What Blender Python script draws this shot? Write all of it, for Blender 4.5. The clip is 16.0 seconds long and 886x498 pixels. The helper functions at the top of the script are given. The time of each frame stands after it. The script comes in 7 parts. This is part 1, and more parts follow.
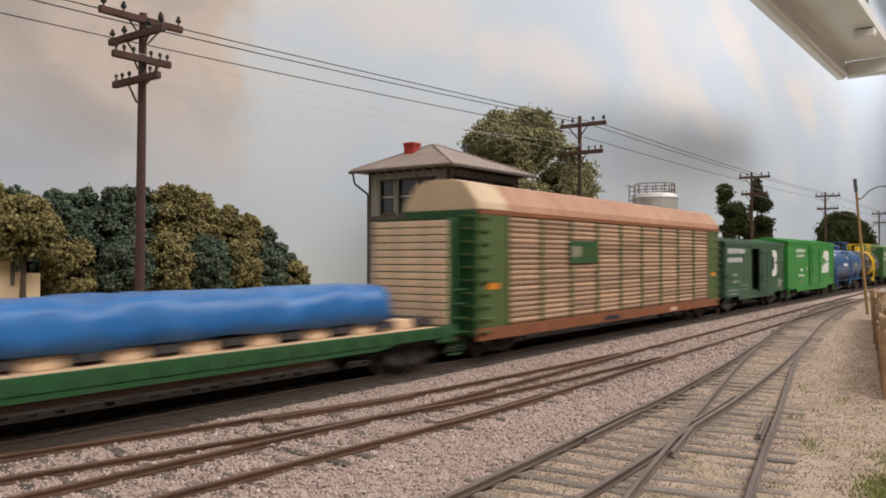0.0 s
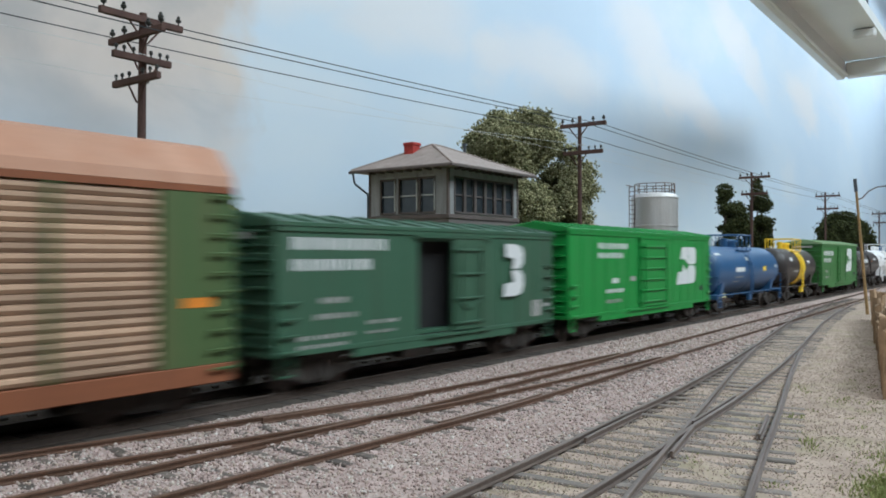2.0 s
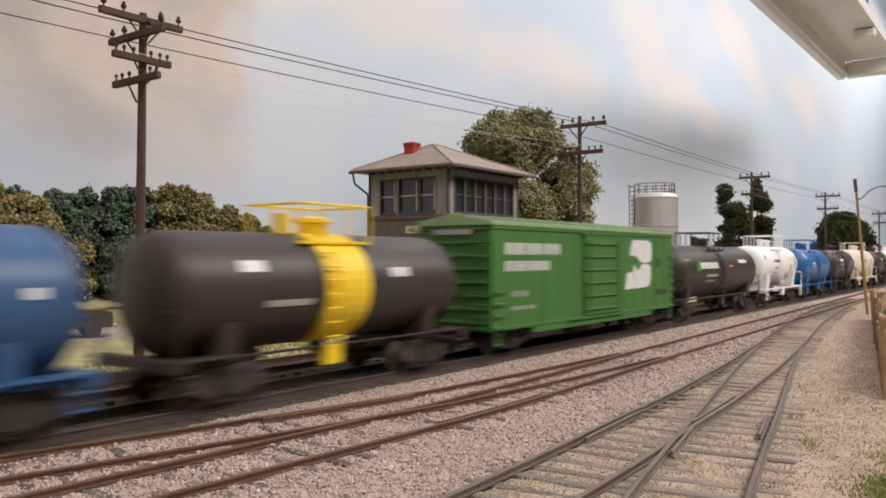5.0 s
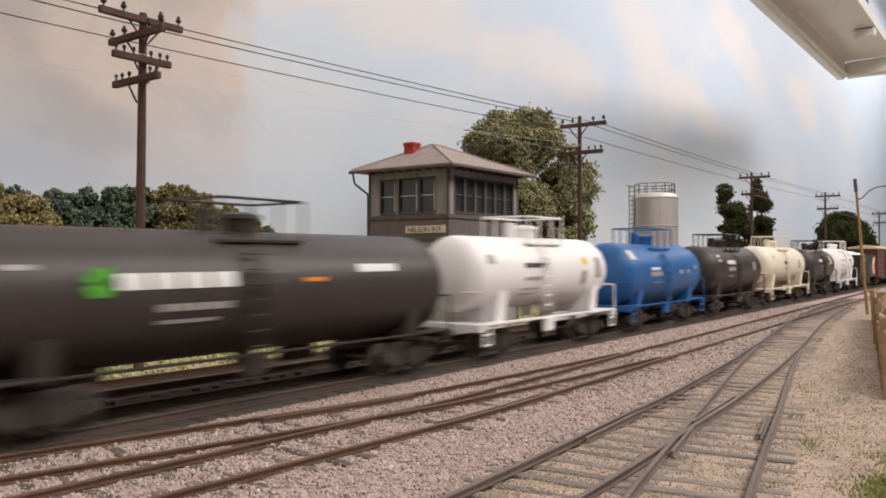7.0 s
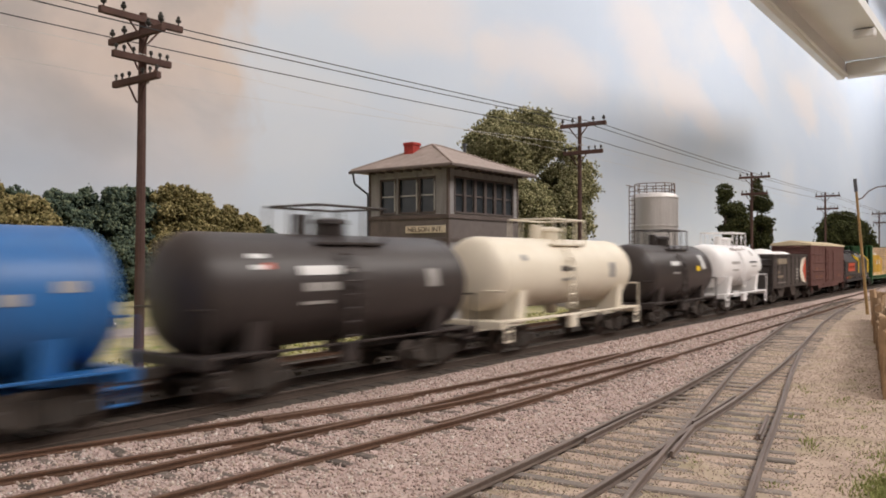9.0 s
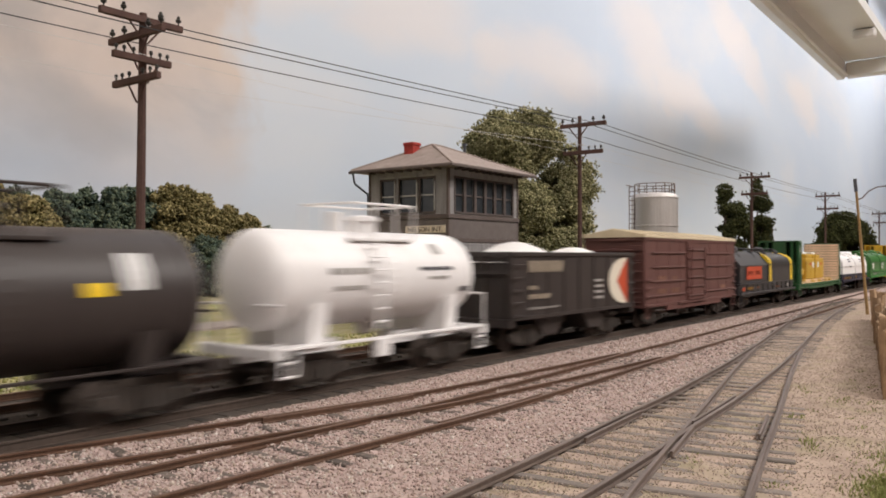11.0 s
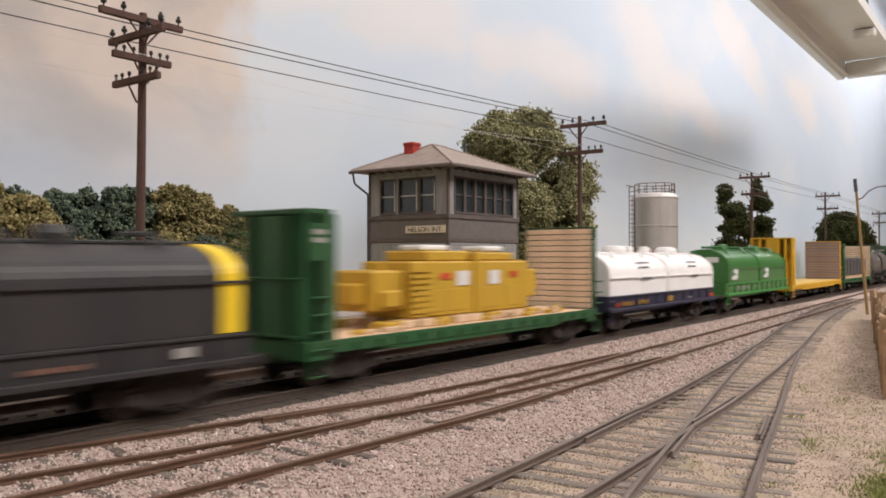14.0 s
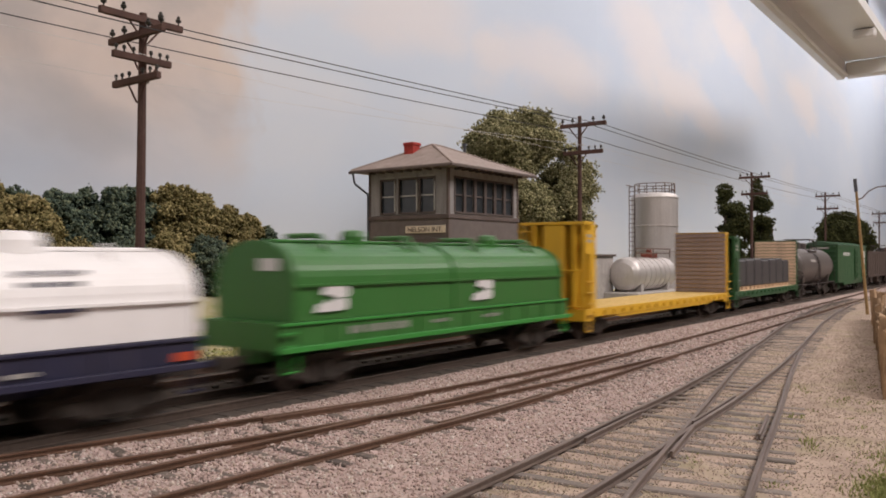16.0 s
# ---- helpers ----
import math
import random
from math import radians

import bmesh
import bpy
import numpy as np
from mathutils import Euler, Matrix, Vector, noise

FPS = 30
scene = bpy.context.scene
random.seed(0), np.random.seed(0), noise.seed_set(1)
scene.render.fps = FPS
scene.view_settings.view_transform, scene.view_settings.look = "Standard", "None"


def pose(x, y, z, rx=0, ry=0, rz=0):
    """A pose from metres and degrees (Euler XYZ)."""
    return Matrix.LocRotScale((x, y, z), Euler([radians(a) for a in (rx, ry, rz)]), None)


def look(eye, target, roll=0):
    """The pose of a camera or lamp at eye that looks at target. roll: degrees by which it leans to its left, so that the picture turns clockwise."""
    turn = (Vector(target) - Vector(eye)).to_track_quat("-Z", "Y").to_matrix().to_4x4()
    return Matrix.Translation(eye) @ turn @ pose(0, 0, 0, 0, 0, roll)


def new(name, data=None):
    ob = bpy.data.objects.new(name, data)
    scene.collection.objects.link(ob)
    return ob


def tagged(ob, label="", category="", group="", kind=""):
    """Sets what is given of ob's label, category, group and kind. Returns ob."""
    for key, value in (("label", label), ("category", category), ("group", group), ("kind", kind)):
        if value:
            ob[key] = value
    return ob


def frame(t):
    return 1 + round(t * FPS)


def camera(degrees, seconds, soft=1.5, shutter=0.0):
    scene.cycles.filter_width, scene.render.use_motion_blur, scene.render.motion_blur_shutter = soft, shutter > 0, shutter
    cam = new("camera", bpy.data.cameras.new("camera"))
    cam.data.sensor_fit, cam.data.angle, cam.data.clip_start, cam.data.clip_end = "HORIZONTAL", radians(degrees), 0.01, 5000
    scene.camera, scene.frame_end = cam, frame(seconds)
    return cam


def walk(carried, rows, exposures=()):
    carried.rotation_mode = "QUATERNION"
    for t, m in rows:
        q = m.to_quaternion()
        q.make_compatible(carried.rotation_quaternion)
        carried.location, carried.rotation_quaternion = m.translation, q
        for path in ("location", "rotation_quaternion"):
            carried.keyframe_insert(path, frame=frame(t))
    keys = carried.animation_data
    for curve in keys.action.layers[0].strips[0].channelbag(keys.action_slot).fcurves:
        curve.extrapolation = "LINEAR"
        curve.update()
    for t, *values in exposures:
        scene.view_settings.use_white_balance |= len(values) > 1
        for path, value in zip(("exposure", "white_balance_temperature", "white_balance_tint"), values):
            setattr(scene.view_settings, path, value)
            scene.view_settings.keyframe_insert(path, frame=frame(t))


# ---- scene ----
# The layout is an HO model: all sizes below are in full-size metres, brought to the model's true size by S.
S = 1 / 87.1
cam = camera(58.5, 16.0, soft=1.8, shutter=0.9)
EYE = (0.0, 0.0, 3.25 * S)
AIM = look(EYE, (math.cos(radians(36.71)), math.sin(radians(36.71)), 3.25 * S + math.tan(radians(0.53))))
walk(cam, [(0.0, AIM), (16.0, AIM)], exposures=[(0.0, 0.11, 6490, 11), (0.5, 0.14, 6790, 11), (1.0, 0.12, 6340, 6), (1.5, 0.09, 5340, -5), (2.0, 0.17, 5190, -3), (2.5, 0.21, 5390, 0), (3.0, 0.27, 6190, 6), (3.5, 0.27, 6340, 11), (4.0, 0.25, 6440, 13), (7.0, 0.19, 6490, 13), (8.0, 0.14, 6540, 13), (9.0, 0.17, 6490, 13), (11.5, 0.17, 6540, 13), (12.5, 0.22, 6490, 13), (13.5, 0.29, 6490, 13), (14.5, 0.25, 6490, 14), (15.0, 0.24, 6540, 15), (15.5, 0.10, 6540, 16), (16.0, 0.00, 6540, 17)])

# ---- light ----
world = bpy.data.worlds.new("room_air")
scene.world = world
world.use_nodes = True
world.node_tree.nodes["Background"].inputs[0].default_value = (1.0, 0.97, 0.93, 1)
world.node_tree.nodes["Background"].inputs[1].default_value = 0.25


def tube_lamp(name, x, y, z, length, width, watts, color, tilt=0):
    data = bpy.data.lights.new(name, "AREA")
    data.shape, data.size, data.size_y, data.energy, data.color = "RECTANGLE", length * S, width * S, watts, color
    ob = new(name, data)
    ob.matrix_world = pose(x * S, y * S, z * S, tilt, 0, 0)
    return ob


for lx, watts in ((-60, 14.5), (45, 18.0), (150, 21.0)):
    tube_lamp("ceiling_tube_light", lx, -64, 104, 160, 60, watts, (1.0, 0.955, 0.90), 30)
for lx in (0, 90, 175):
    tube_lamp("valance_tube_light", lx, 25, 56, 85, 5, 0.6, (1.0, 0.97, 0.93), 0)
# unseen fill lamp, added to lighten the shelf's shadow on the backdrop
tube_lamp("shelf_tube_light", 92, 24.5, 37, 66, 3, 0.19, (1.0, 0.97, 0.93), 12)
tube_lamp("far_tube_light", 215, 14, 66, 80, 8, 2.5, (0.97, 0.98, 1.0), 12)


# ---- materials ----
def rgb(c):
    return (*c, 1) if len(c) == 3 else c


def mat(name, color, rough=0.6, metal=0.0, vary=0.25, size=1.0, grain=12.0, bump=0.15, dirt=None, dirt_amount=0.35, streak=False, spec=0.4):
    """A surface with variation at two scales; size and grain are in full-size metres."""
    m = bpy.data.materials.new(name)
    m.use_nodes = True
    nt = m.node_tree
    n, l = nt.nodes, nt.links
    b = n["Principled BSDF"]
    b.inputs["Roughness"].default_value = rough
    b.inputs["Metallic"].default_value = metal
    b.inputs["Specular IOR Level"].default_value = spec
    tc = n.new("ShaderNodeTexCoord")
    mp = n.new("ShaderNodeMapping")
    k = 1 / S
    mp.inputs["Scale"].default_value = (k, k, k * (0.12 if streak else 1))
    l.new(tc.outputs["Object"], mp.inputs["Vector"])
    big = n.new("ShaderNodeTexNoise")
    big.inputs["Scale"].default_value = 1 / size
    big.inputs["Detail"].default_value = 4
    l.new(mp.outputs[0], big.inputs["Vector"])
    mp2 = n.new("ShaderNodeMapping")
    mp2.inputs["Scale"].default_value = (k, k, k)
    l.new(tc.outputs["Object"], mp2.inputs["Vector"])
    small = n.new("ShaderNodeTexNoise")
    small.inputs["Scale"].default_value = grain
    small.inputs["Detail"].default_value = 3
    l.new(mp2.outputs[0], small.inputs["Vector"])
    ramp = n.new("ShaderNodeValToRGB")
    lo, hi = [tuple(max(0, min(1, v * f)) for v in color[:3]) for f in (1 - vary, 1 + vary)]
    ramp.color_ramp.elements[0].position, ramp.color_ramp.elements[1].position = 0.3, 0.7
    ramp.color_ramp.elements[0].color, ramp.color_ramp.elements[1].color = rgb(lo), rgb(hi)
    mixf = n.new("ShaderNodeMix")
    mixf.inputs[0].default_value = 0.4
    l.new(big.outputs[0], mixf.inputs[2])
    l.new(small.outputs[0], mixf.inputs[3])
    l.new(mixf.outputs[0], ramp.inputs[0])
    out = ramp.outputs[0]
    if dirt:
        dn = n.new("ShaderNodeTexNoise")
        dn.inputs["Scale"].default_value = 2.2 / size
        dn.inputs["Detail"].default_value = 6
        l.new(mp.outputs[0], dn.inputs["Vector"])
        dr = n.new("ShaderNodeValToRGB")
        dr.color_ramp.elements[0].position, dr.color_ramp.elements[1].position = 0.45, 0.75
        dr.color_ramp.elements[1].color = (dirt_amount,) * 3 + (1,)
        dr.color_ramp.elements[0].color = (0, 0, 0, 1)
        l.new(dn.outputs[0], dr.inputs[0])
        mx = n.new("ShaderNodeMix")
        mx.data_type = "RGBA"
        l.new(dr.outputs[0], mx.inputs[0])
        l.new(out, mx.inputs[6])
        mx.inputs[7].default_value = rgb(dirt)
        out = mx.outputs[2]
    l.new(out, b.inputs["Base Color"])
    if bump:
        bp = n.new("ShaderNodeBump")
        bp.inputs["Strength"].default_value = bump
        bp.inputs["Distance"].default_value = 0.03 * S
        l.new(small.outputs[0], bp.inputs["Height"])
        l.new(bp.outputs[0], b.inputs["Normal"])
    return m


# ---- building helpers ----
def part(name, bm, material, parent=None, label="", kind="", smooth=False):
    """Links a bmesh, drawn in full-size metres, as one mesh object of the model's size under a thing or part."""
    bmesh.ops.scale(bm, vec=(S, S, S), verts=bm.verts)
    me = bpy.data.meshes.new(name)
    bm.to_mesh(me)
    bm.free()
    if smooth:
        for p in me.polygons:
            p.use_smooth = True
    me.materials.append(material)
    ob = new(name, me)
    if parent:
        ob.parent = parent
    return tagged(ob, label, "", "", kind)


def thing(name, x, y, z, label, category, group="", rz=0, kind=""):
    ob = new(name)
    ob.empty_display_size = 0.01
    ob.matrix_world = pose(x * S, y * S, z * S, 0, 0, rz)
    return tagged(ob, label, category, group, kind)


def at(ob, x, y, z, rx=0, ry=0, rz=0):
    ob.matrix_basis = pose(x * S, y * S, z * S, rx, ry, rz)
    return ob


def box(bm, x0, x1, y0, y1, z0, z1, bevel=0.0):
    """A box added to bm; returns its vertices."""
    made = bmesh.ops.create_cube(bm, size=1)["verts"]
    for v in made:
        v.co = Vector(((x0 + x1) / 2 + v.co.x * (x1 - x0), (y0 + y1) / 2 + v.co.y * (y1 - y0), (z0 + z1) / 2 + v.co.z * (z1 - z0)))
    if bevel:
        edges = list({e for v in made for e in v.link_edges})
        bmesh.ops.bevel(bm, geom=edges, offset=bevel, segments=1, affect="EDGES")
    return made


def boxes(*rows, bevel=0.0):
    bm = bmesh.new()
    for r in rows:
        box(bm, *r, bevel=bevel)
    return bm


def rod(bm, a, b, r, sides=6, r2=None):
    """A round bar from a to b."""
    a, b = Vector(a), Vector(b)
    d = b - a
    q = d.to_track_quat("Z", "Y").to_matrix().to_4x4()
    m = Matrix.Translation((a + b) / 2) @ q
    bmesh.ops.create_cone(bm, cap_ends=True, segments=sides, radius1=r, radius2=r if r2 is None else r2, depth=d.length, matrix=m)


def tube(bm, points, r, sides=6):
    """A bent round bar through the points, in one piece."""
    pts = [Vector(p) for p in points]
    last = None
    for i, p in enumerate(pts):
        d = (pts[min(i + 1, len(pts) - 1)] - pts[max(i - 1, 0)]).normalized()
        side = d.cross(Vector((1, 0, 0)) if abs(d.x) < 0.9 else Vector((0, 0, 1))).normalized()
        other = d.cross(side)
        ring = [bm.verts.new(p + (side * math.cos(2 * math.pi * k / sides) + other * math.sin(2 * math.pi * k / sides)) * r) for k in range(sides)]
        if last:
            for k in range(sides):
                bm.faces.new((last[k], last[(k + 1) % sides], ring[(k + 1) % sides], ring[k]))
        else:
            bm.faces.new(ring)
        last = ring
    bm.faces.new(last)
    bmesh.ops.recalc_face_normals(bm, faces=bm.faces)
    return bm


def rods(rows, r, sides=6):
    bm = bmesh.new()
    for a, b in rows:
        rod(bm, a, b, r, sides)
    return bm


def lathe(profile, sides=32, axis="x"):
    """A body turned round the x or z axis from (along, radius) pairs."""
    bm = bmesh.new()
    rings = []
    for u, r in profile:
        ring = []
        for i in range(sides):
            w = 2 * math.pi * i / sides
            p = (u, r * math.cos(w), r * math.sin(w)) if axis == "x" else (r * math.cos(w), r * math.sin(w), u)
            ring.append(bm.verts.new(p))
        rings.append(ring)
    for p, q in zip(rings, rings[1:]):
        for i in range(sides):
            j = (i + 1) % sides
            bm.faces.new((p[i], p[j], q[j], q[i]))
    bm.faces.new(rings[0])
    bm.faces.new(rings[-1])
    bmesh.ops.recalc_face_normals(bm, faces=bm.faces)
    return bm


def prism(points, y0, y1, plane="xz"):
    """A flat outline given thickness: points in xz (thick in y), yz (thick in x) or xy (thick in z)."""
    bm = bmesh.new()

    def put(p, w):
        return {"xz": (p[0], w, p[1]), "yz": (w, p[0], p[1]), "xy": (p[0], p[1], w)}[plane]
    a = [bm.verts.new(put(p, y0)) for p in points]
    b = [bm.verts.new(put(p, y1)) for p in points]
    bm.faces.new(a)
    bm.faces.new(b)
    for i in range(len(points)):
        j = (i + 1) % len(points)
        bm.faces.new((a[i], a[j], b[j], b[i]))
    bmesh.ops.recalc_face_normals(bm, faces=bm.faces)
    return bm


def shift(bm, x=0, y=0, z=0):
    bmesh.ops.translate(bm, vec=(x, y, z), verts=bm.verts)
    return bm

def island_mat(name, colors, rough=0.9, bump=0.0):
    """For scattered pieces: each island takes its own shade."""
    m = bpy.data.materials.new(name)
    m.use_nodes = True
    n, l = m.node_tree.nodes, m.node_tree.links
    b = n["Principled BSDF"]
    b.inputs["Roughness"].default_value = rough
    b.inputs["Specular IOR Level"].default_value = 0.15
    g = n.new("ShaderNodeNewGeometry")
    ramp = n.new("ShaderNodeValToRGB")
    e = ramp.color_ramp.elements
    e[0].color, e[1].color = rgb(colors[0]), rgb(colors[-1])
    for i, c in enumerate(colors[1:-1], 1):
        e.new(i / (len(colors) - 1)).color = rgb(c)
    l.new(g.outputs["Random Per Island"], ramp.inputs[0])
    l.new(ramp.outputs[0], b.inputs["Base Color"])
    return m


def object_mat(name, color, spread=0.35, rough=0.85, grain=9.0):
    """For alike pieces: a shade for each object, with a grain along it."""
    m = mat(name, color, rough, vary=0.3, size=0.6, grain=grain, bump=0.4)
    n, l = m.node_tree.nodes, m.node_tree.links
    b = n["Principled BSDF"]
    link = b.inputs["Base Color"].links[0]
    src = link.from_socket
    info = n.new("ShaderNodeObjectInfo")
    mr = n.new("ShaderNodeMapRange")
    mr.inputs[3].default_value, mr.inputs[4].default_value = 1 - spread, 1 + spread
    l.new(info.outputs["Random"], mr.inputs[0])
    hsv = n.new("ShaderNodeHueSaturation")
    l.new(mr.outputs[0], hsv.inputs["Value"])
    l.new(src, hsv.inputs["Color"])
    l.new(hsv.outputs[0], b.inputs["Base Color"])
    return m


def sky_paint():
    """The painted sky of the backdrop: pale blue with cream and rose clouds, a smoky brown cloud at one end."""
    m = bpy.data.materials.new("painted_sky")
    m.use_nodes = True
    n, l = m.node_tree.nodes, m.node_tree.links
    b = n["Principled BSDF"]
    b.inputs["Roughness"].default_value = 0.75
    b.inputs["Specular IOR Level"].default_value = 0.2
    tc = n.new("ShaderNodeTexCoord")
    mp = n.new("ShaderNodeMapping")
    mp.inputs["Scale"].default_value = (1 / S, 1 / S, 1 / S)
    l.new(tc.outputs["Object"], mp.inputs[0])
    sep = n.new("ShaderNodeSeparateXYZ")
    l.new(mp.outputs[0], sep.inputs[0])

    def noise_tex(scale, detail, dist=0.0, stretch=(1, 1, 1), shift_by=(0, 0, 0)):
        a = n.new("ShaderNodeMapping")
        a.inputs["Scale"].default_value = stretch
        a.inputs["Location"].default_value = shift_by
        l.new(mp.outputs[0], a.inputs[0])
        t = n.new("ShaderNodeTexNoise")
        t.inputs["Scale"].default_value, t.inputs["Detail"].default_value, t.inputs["Distortion"].default_value = scale, detail, dist
        l.new(a.outputs[0], t.inputs["Vector"])
        return t.outputs[0]

    def ramp(src, p0, p1, c0=(0, 0, 0), c1=(1, 1, 1)):
        r = n.new("ShaderNodeValToRGB")
        r.color_ramp.interpolation = "EASE"
        r.color_ramp.elements[0].position, r.color_ramp.elements[1].position = p0, p1
        r.color_ramp.elements[0].color, r.color_ramp.elements[1].color = rgb(c0), rgb(c1)
        l.new(src, r.inputs[0])
        return r.outputs[0]

    def mix(fac, a, c):
        x = n.new("ShaderNodeMix")
        x.data_type = "RGBA"
        for s_, v in ((0, fac), (6, a), (7, c)):
            if isinstance(v, (tuple, float)):
                x.inputs[s_].default_value = v if isinstance(v, float) else rgb(v)
            else:
                l.new(v, x.inputs[s_])
        return x.outputs[2]

    def math_node(op, a, c):
        x = n.new("ShaderNodeMath")
        x.operation = op
        for i, v in enumerate((a, c)):
            if isinstance(v, (int, float)):
                x.inputs[i].default_value = v
            else:
                l.new(v, x.inputs[i])
        x.use_clamp = op == "MULTIPLY"
        return x.outputs[0]

    def calc(op, a, c=0.0):
        x = n.new("ShaderNodeMath")
        x.operation = op
        for i, v in enumerate((a, c)):
            if isinstance(v, (int, float)):
                x.inputs[i].default_value = v
            else:
                l.new(v, x.inputs[i])
        return x.outputs[0]

    along = calc("ADD", sep.outputs[0], calc("MULTIPLY", calc("SUBTRACT", noise_tex(0.11, 5, 0.4, (0.6, 1, 1)), 0.5), 13.0))
    above = calc("ADD", sep.outputs[2], calc("MULTIPLY", calc("SUBTRACT", noise_tex(0.16, 5, 0.4, (0.6, 1, 1), (9, 2, 5)), 0.5), 7.0))

    def cloud(x0, z0, rx, rz, slope=0.0):
        """How much of a soft ragged cloud lies at a place of the wall."""
        dx = calc("SUBTRACT", along, x0)
        dz = calc("SUBTRACT", calc("SUBTRACT", above, z0), calc("MULTIPLY", dx, slope))
        d = calc("ADD", calc("POWER", calc("ABSOLUTE", calc("DIVIDE", dx, rx)), 2.0), calc("POWER", calc("ABSOLUTE", calc("DIVIDE", dz, rz)), 2.0))
        return ramp(d, 0.0, 1.0, (1, 1, 1), (0, 0, 0))

    base = mix(ramp(noise_tex(0.035, 3, 0.2, (0.5, 1, 1)), 0.35, 0.65), (0.505, 0.575, 0.675), (0.565, 0.625, 0.705))
    haze = n.new("ShaderNodeMapRange")
    haze.inputs[1].default_value, haze.inputs[2].default_value = 9, 2
    l.new(sep.outputs[2], haze.inputs[0])
    base = mix(math_node("MULTIPLY", haze.outputs[0], 0.5), base, (0.60, 0.60, 0.61))
    veil = math_node("MULTIPLY", ramp(noise_tex(0.07, 5, 0.5, (0.45, 1, 1), (3, 8, 1)), 0.46, 0.72), 0.55)
    base = mix(veil, base, (0.66, 0.655, 0.665))
    rosy = None
    for spot in ((54, 24.5, 10, 5.0, 0.1), (73, 23.5, 12, 5.0, 0.0), (65, 22.5, 6, 3.4, 0.0), (90, 29, 10, 7.0, -0.3), (102, 24, 14, 3.8, -0.3), (119, 34, 16, 5.0, -0.5), (153, 30, 13, 5.5, -0.2), (44, 26, 9, 5, 0.2)):
        rosy = cloud(*spot) if rosy is None else calc("MAXIMUM", rosy, cloud(*spot))
    base = mix(math_node("MULTIPLY", rosy, 0.62), base, (0.70, 0.645, 0.63))
    edge = calc("ADD", sep.outputs[0], calc("MULTIPLY", noise_tex(0.22, 6, 0.4), 7.0))
    smoke = n.new("ShaderNodeMapRange")
    smoke.inputs[1].default_value, smoke.inputs[2].default_value = 42.6, 40.2
    l.new(edge, smoke.inputs[0])
    low = n.new("ShaderNodeMapRange")
    low.inputs[1].default_value, low.inputs[2].default_value = 6, 16
    l.new(above, low.inputs[0])
    amount = math_node("MULTIPLY", smoke.outputs[0], math_node("MULTIPLY", low.outputs[0], 0.92))
    brown = mix(ramp(noise_tex(0.09, 5, 0.6, (0.8, 1, 1.2)), 0.40, 0.66), (0.60, 0.50, 0.445), (0.41, 0.365, 0.345))
    brown = mix(math_node("MULTIPLY", cloud(26, 12.5, 6, 3.0), 0.6), brown, (0.30, 0.265, 0.25))
    brown = mix(math_node("MULTIPLY", cloud(36.5, 18, 4, 5.5), 0.7), brown, (0.66, 0.55, 0.475))
    base = mix(amount, base, brown)
    l.new(base, b.inputs["Base Color"])
    return m


def ground_paint(name, a, c, green, green_amount, grain=10):
    m = mat(name, a, 0.95, vary=0.25, size=0.9, grain=grain, bump=0.8, dirt=c, dirt_amount=0.8, spec=0.1)
    n, l = m.node_tree.nodes, m.node_tree.links
    b = n["Principled BSDF"]
    src = b.inputs["Base Color"].links[0].from_socket
    tc = n.new("ShaderNodeTexCoord")
    mp = n.new("ShaderNodeMapping")
    mp.inputs["Scale"].default_value = (1 / S, 1 / S, 1 / S)
    l.new(tc.outputs["Object"], mp.inputs[0])
    t = n.new("ShaderNodeTexNoise")
    t.inputs["Scale"].default_value, t.inputs["Detail"].default_value = 0.9, 8
    l.new(mp.outputs[0], t.inputs["Vector"])
    r = n.new("ShaderNodeValToRGB")
    r.color_ramp.elements[0].position, r.color_ramp.elements[1].position = 0.52, 0.68
    r.color_ramp.elements[0].color, r.color_ramp.elements[1].color = (0, 0, 0, 1), (green_amount,) * 3 + (1,)
    l.new(t.outputs[0], r.inputs[0])
    x = n.new("ShaderNodeMix")
    x.data_type = "RGBA"
    l.new(r.outputs[0], x.inputs[0])
    l.new(src, x.inputs[6])
    x.inputs[7].default_value = rgb(green)
    l.new(x.outputs[2], b.inputs["Base Color"])
    return m


SKY = sky_paint()
SAND = ground_paint("sandy_ground", (0.43, 0.335, 0.27), (0.33, 0.255, 0.205), (0.31, 0.28, 0.165), 0.55)
MEADOW = ground_paint("meadow_ground", (0.36, 0.32, 0.17), (0.42, 0.38, 0.30), (0.18, 0.22, 0.06), 0.8)
BALLAST = ground_paint("pink_ballast", (0.43, 0.33, 0.297), (0.30, 0.232, 0.208), (0.45, 0.385, 0.33), 0.5, 14)
STONE = island_mat("ballast_stone", [(0.14, 0.105, 0.09), (0.37, 0.275, 0.245), (0.48, 0.365, 0.33), (0.53, 0.425, 0.385), (0.40, 0.29, 0.265), (0.43, 0.35, 0.28), (0.62, 0.56, 0.52)])
DARKBED = mat("oily_ballast", (0.072, 0.056, 0.045), 0.9, vary=0.35, size=0.8, bump=0.8, dirt=(0.11, 0.085, 0.065), dirt_amount=0.4)
RAILRUST = mat("rusty_rail", (0.125, 0.072, 0.048), 0.45, 0.2, 0.3, 1.5, 9, 0.2, dirt=(0.16, 0.075, 0.045))
RAILGREY = mat("grey_rail", (0.17, 0.13, 0.11), 0.5, 0.35, 0.25, 1.5, 9, 0.2, dirt=(0.11, 0.07, 0.05))
RAILDARK = mat("dark_rail", (0.085, 0.062, 0.050), 0.65, 0.2, 0.3, 1.5, 9, 0.2)
TIE = object_mat("weathered_tie", (0.20, 0.168, 0.147), 0.28)
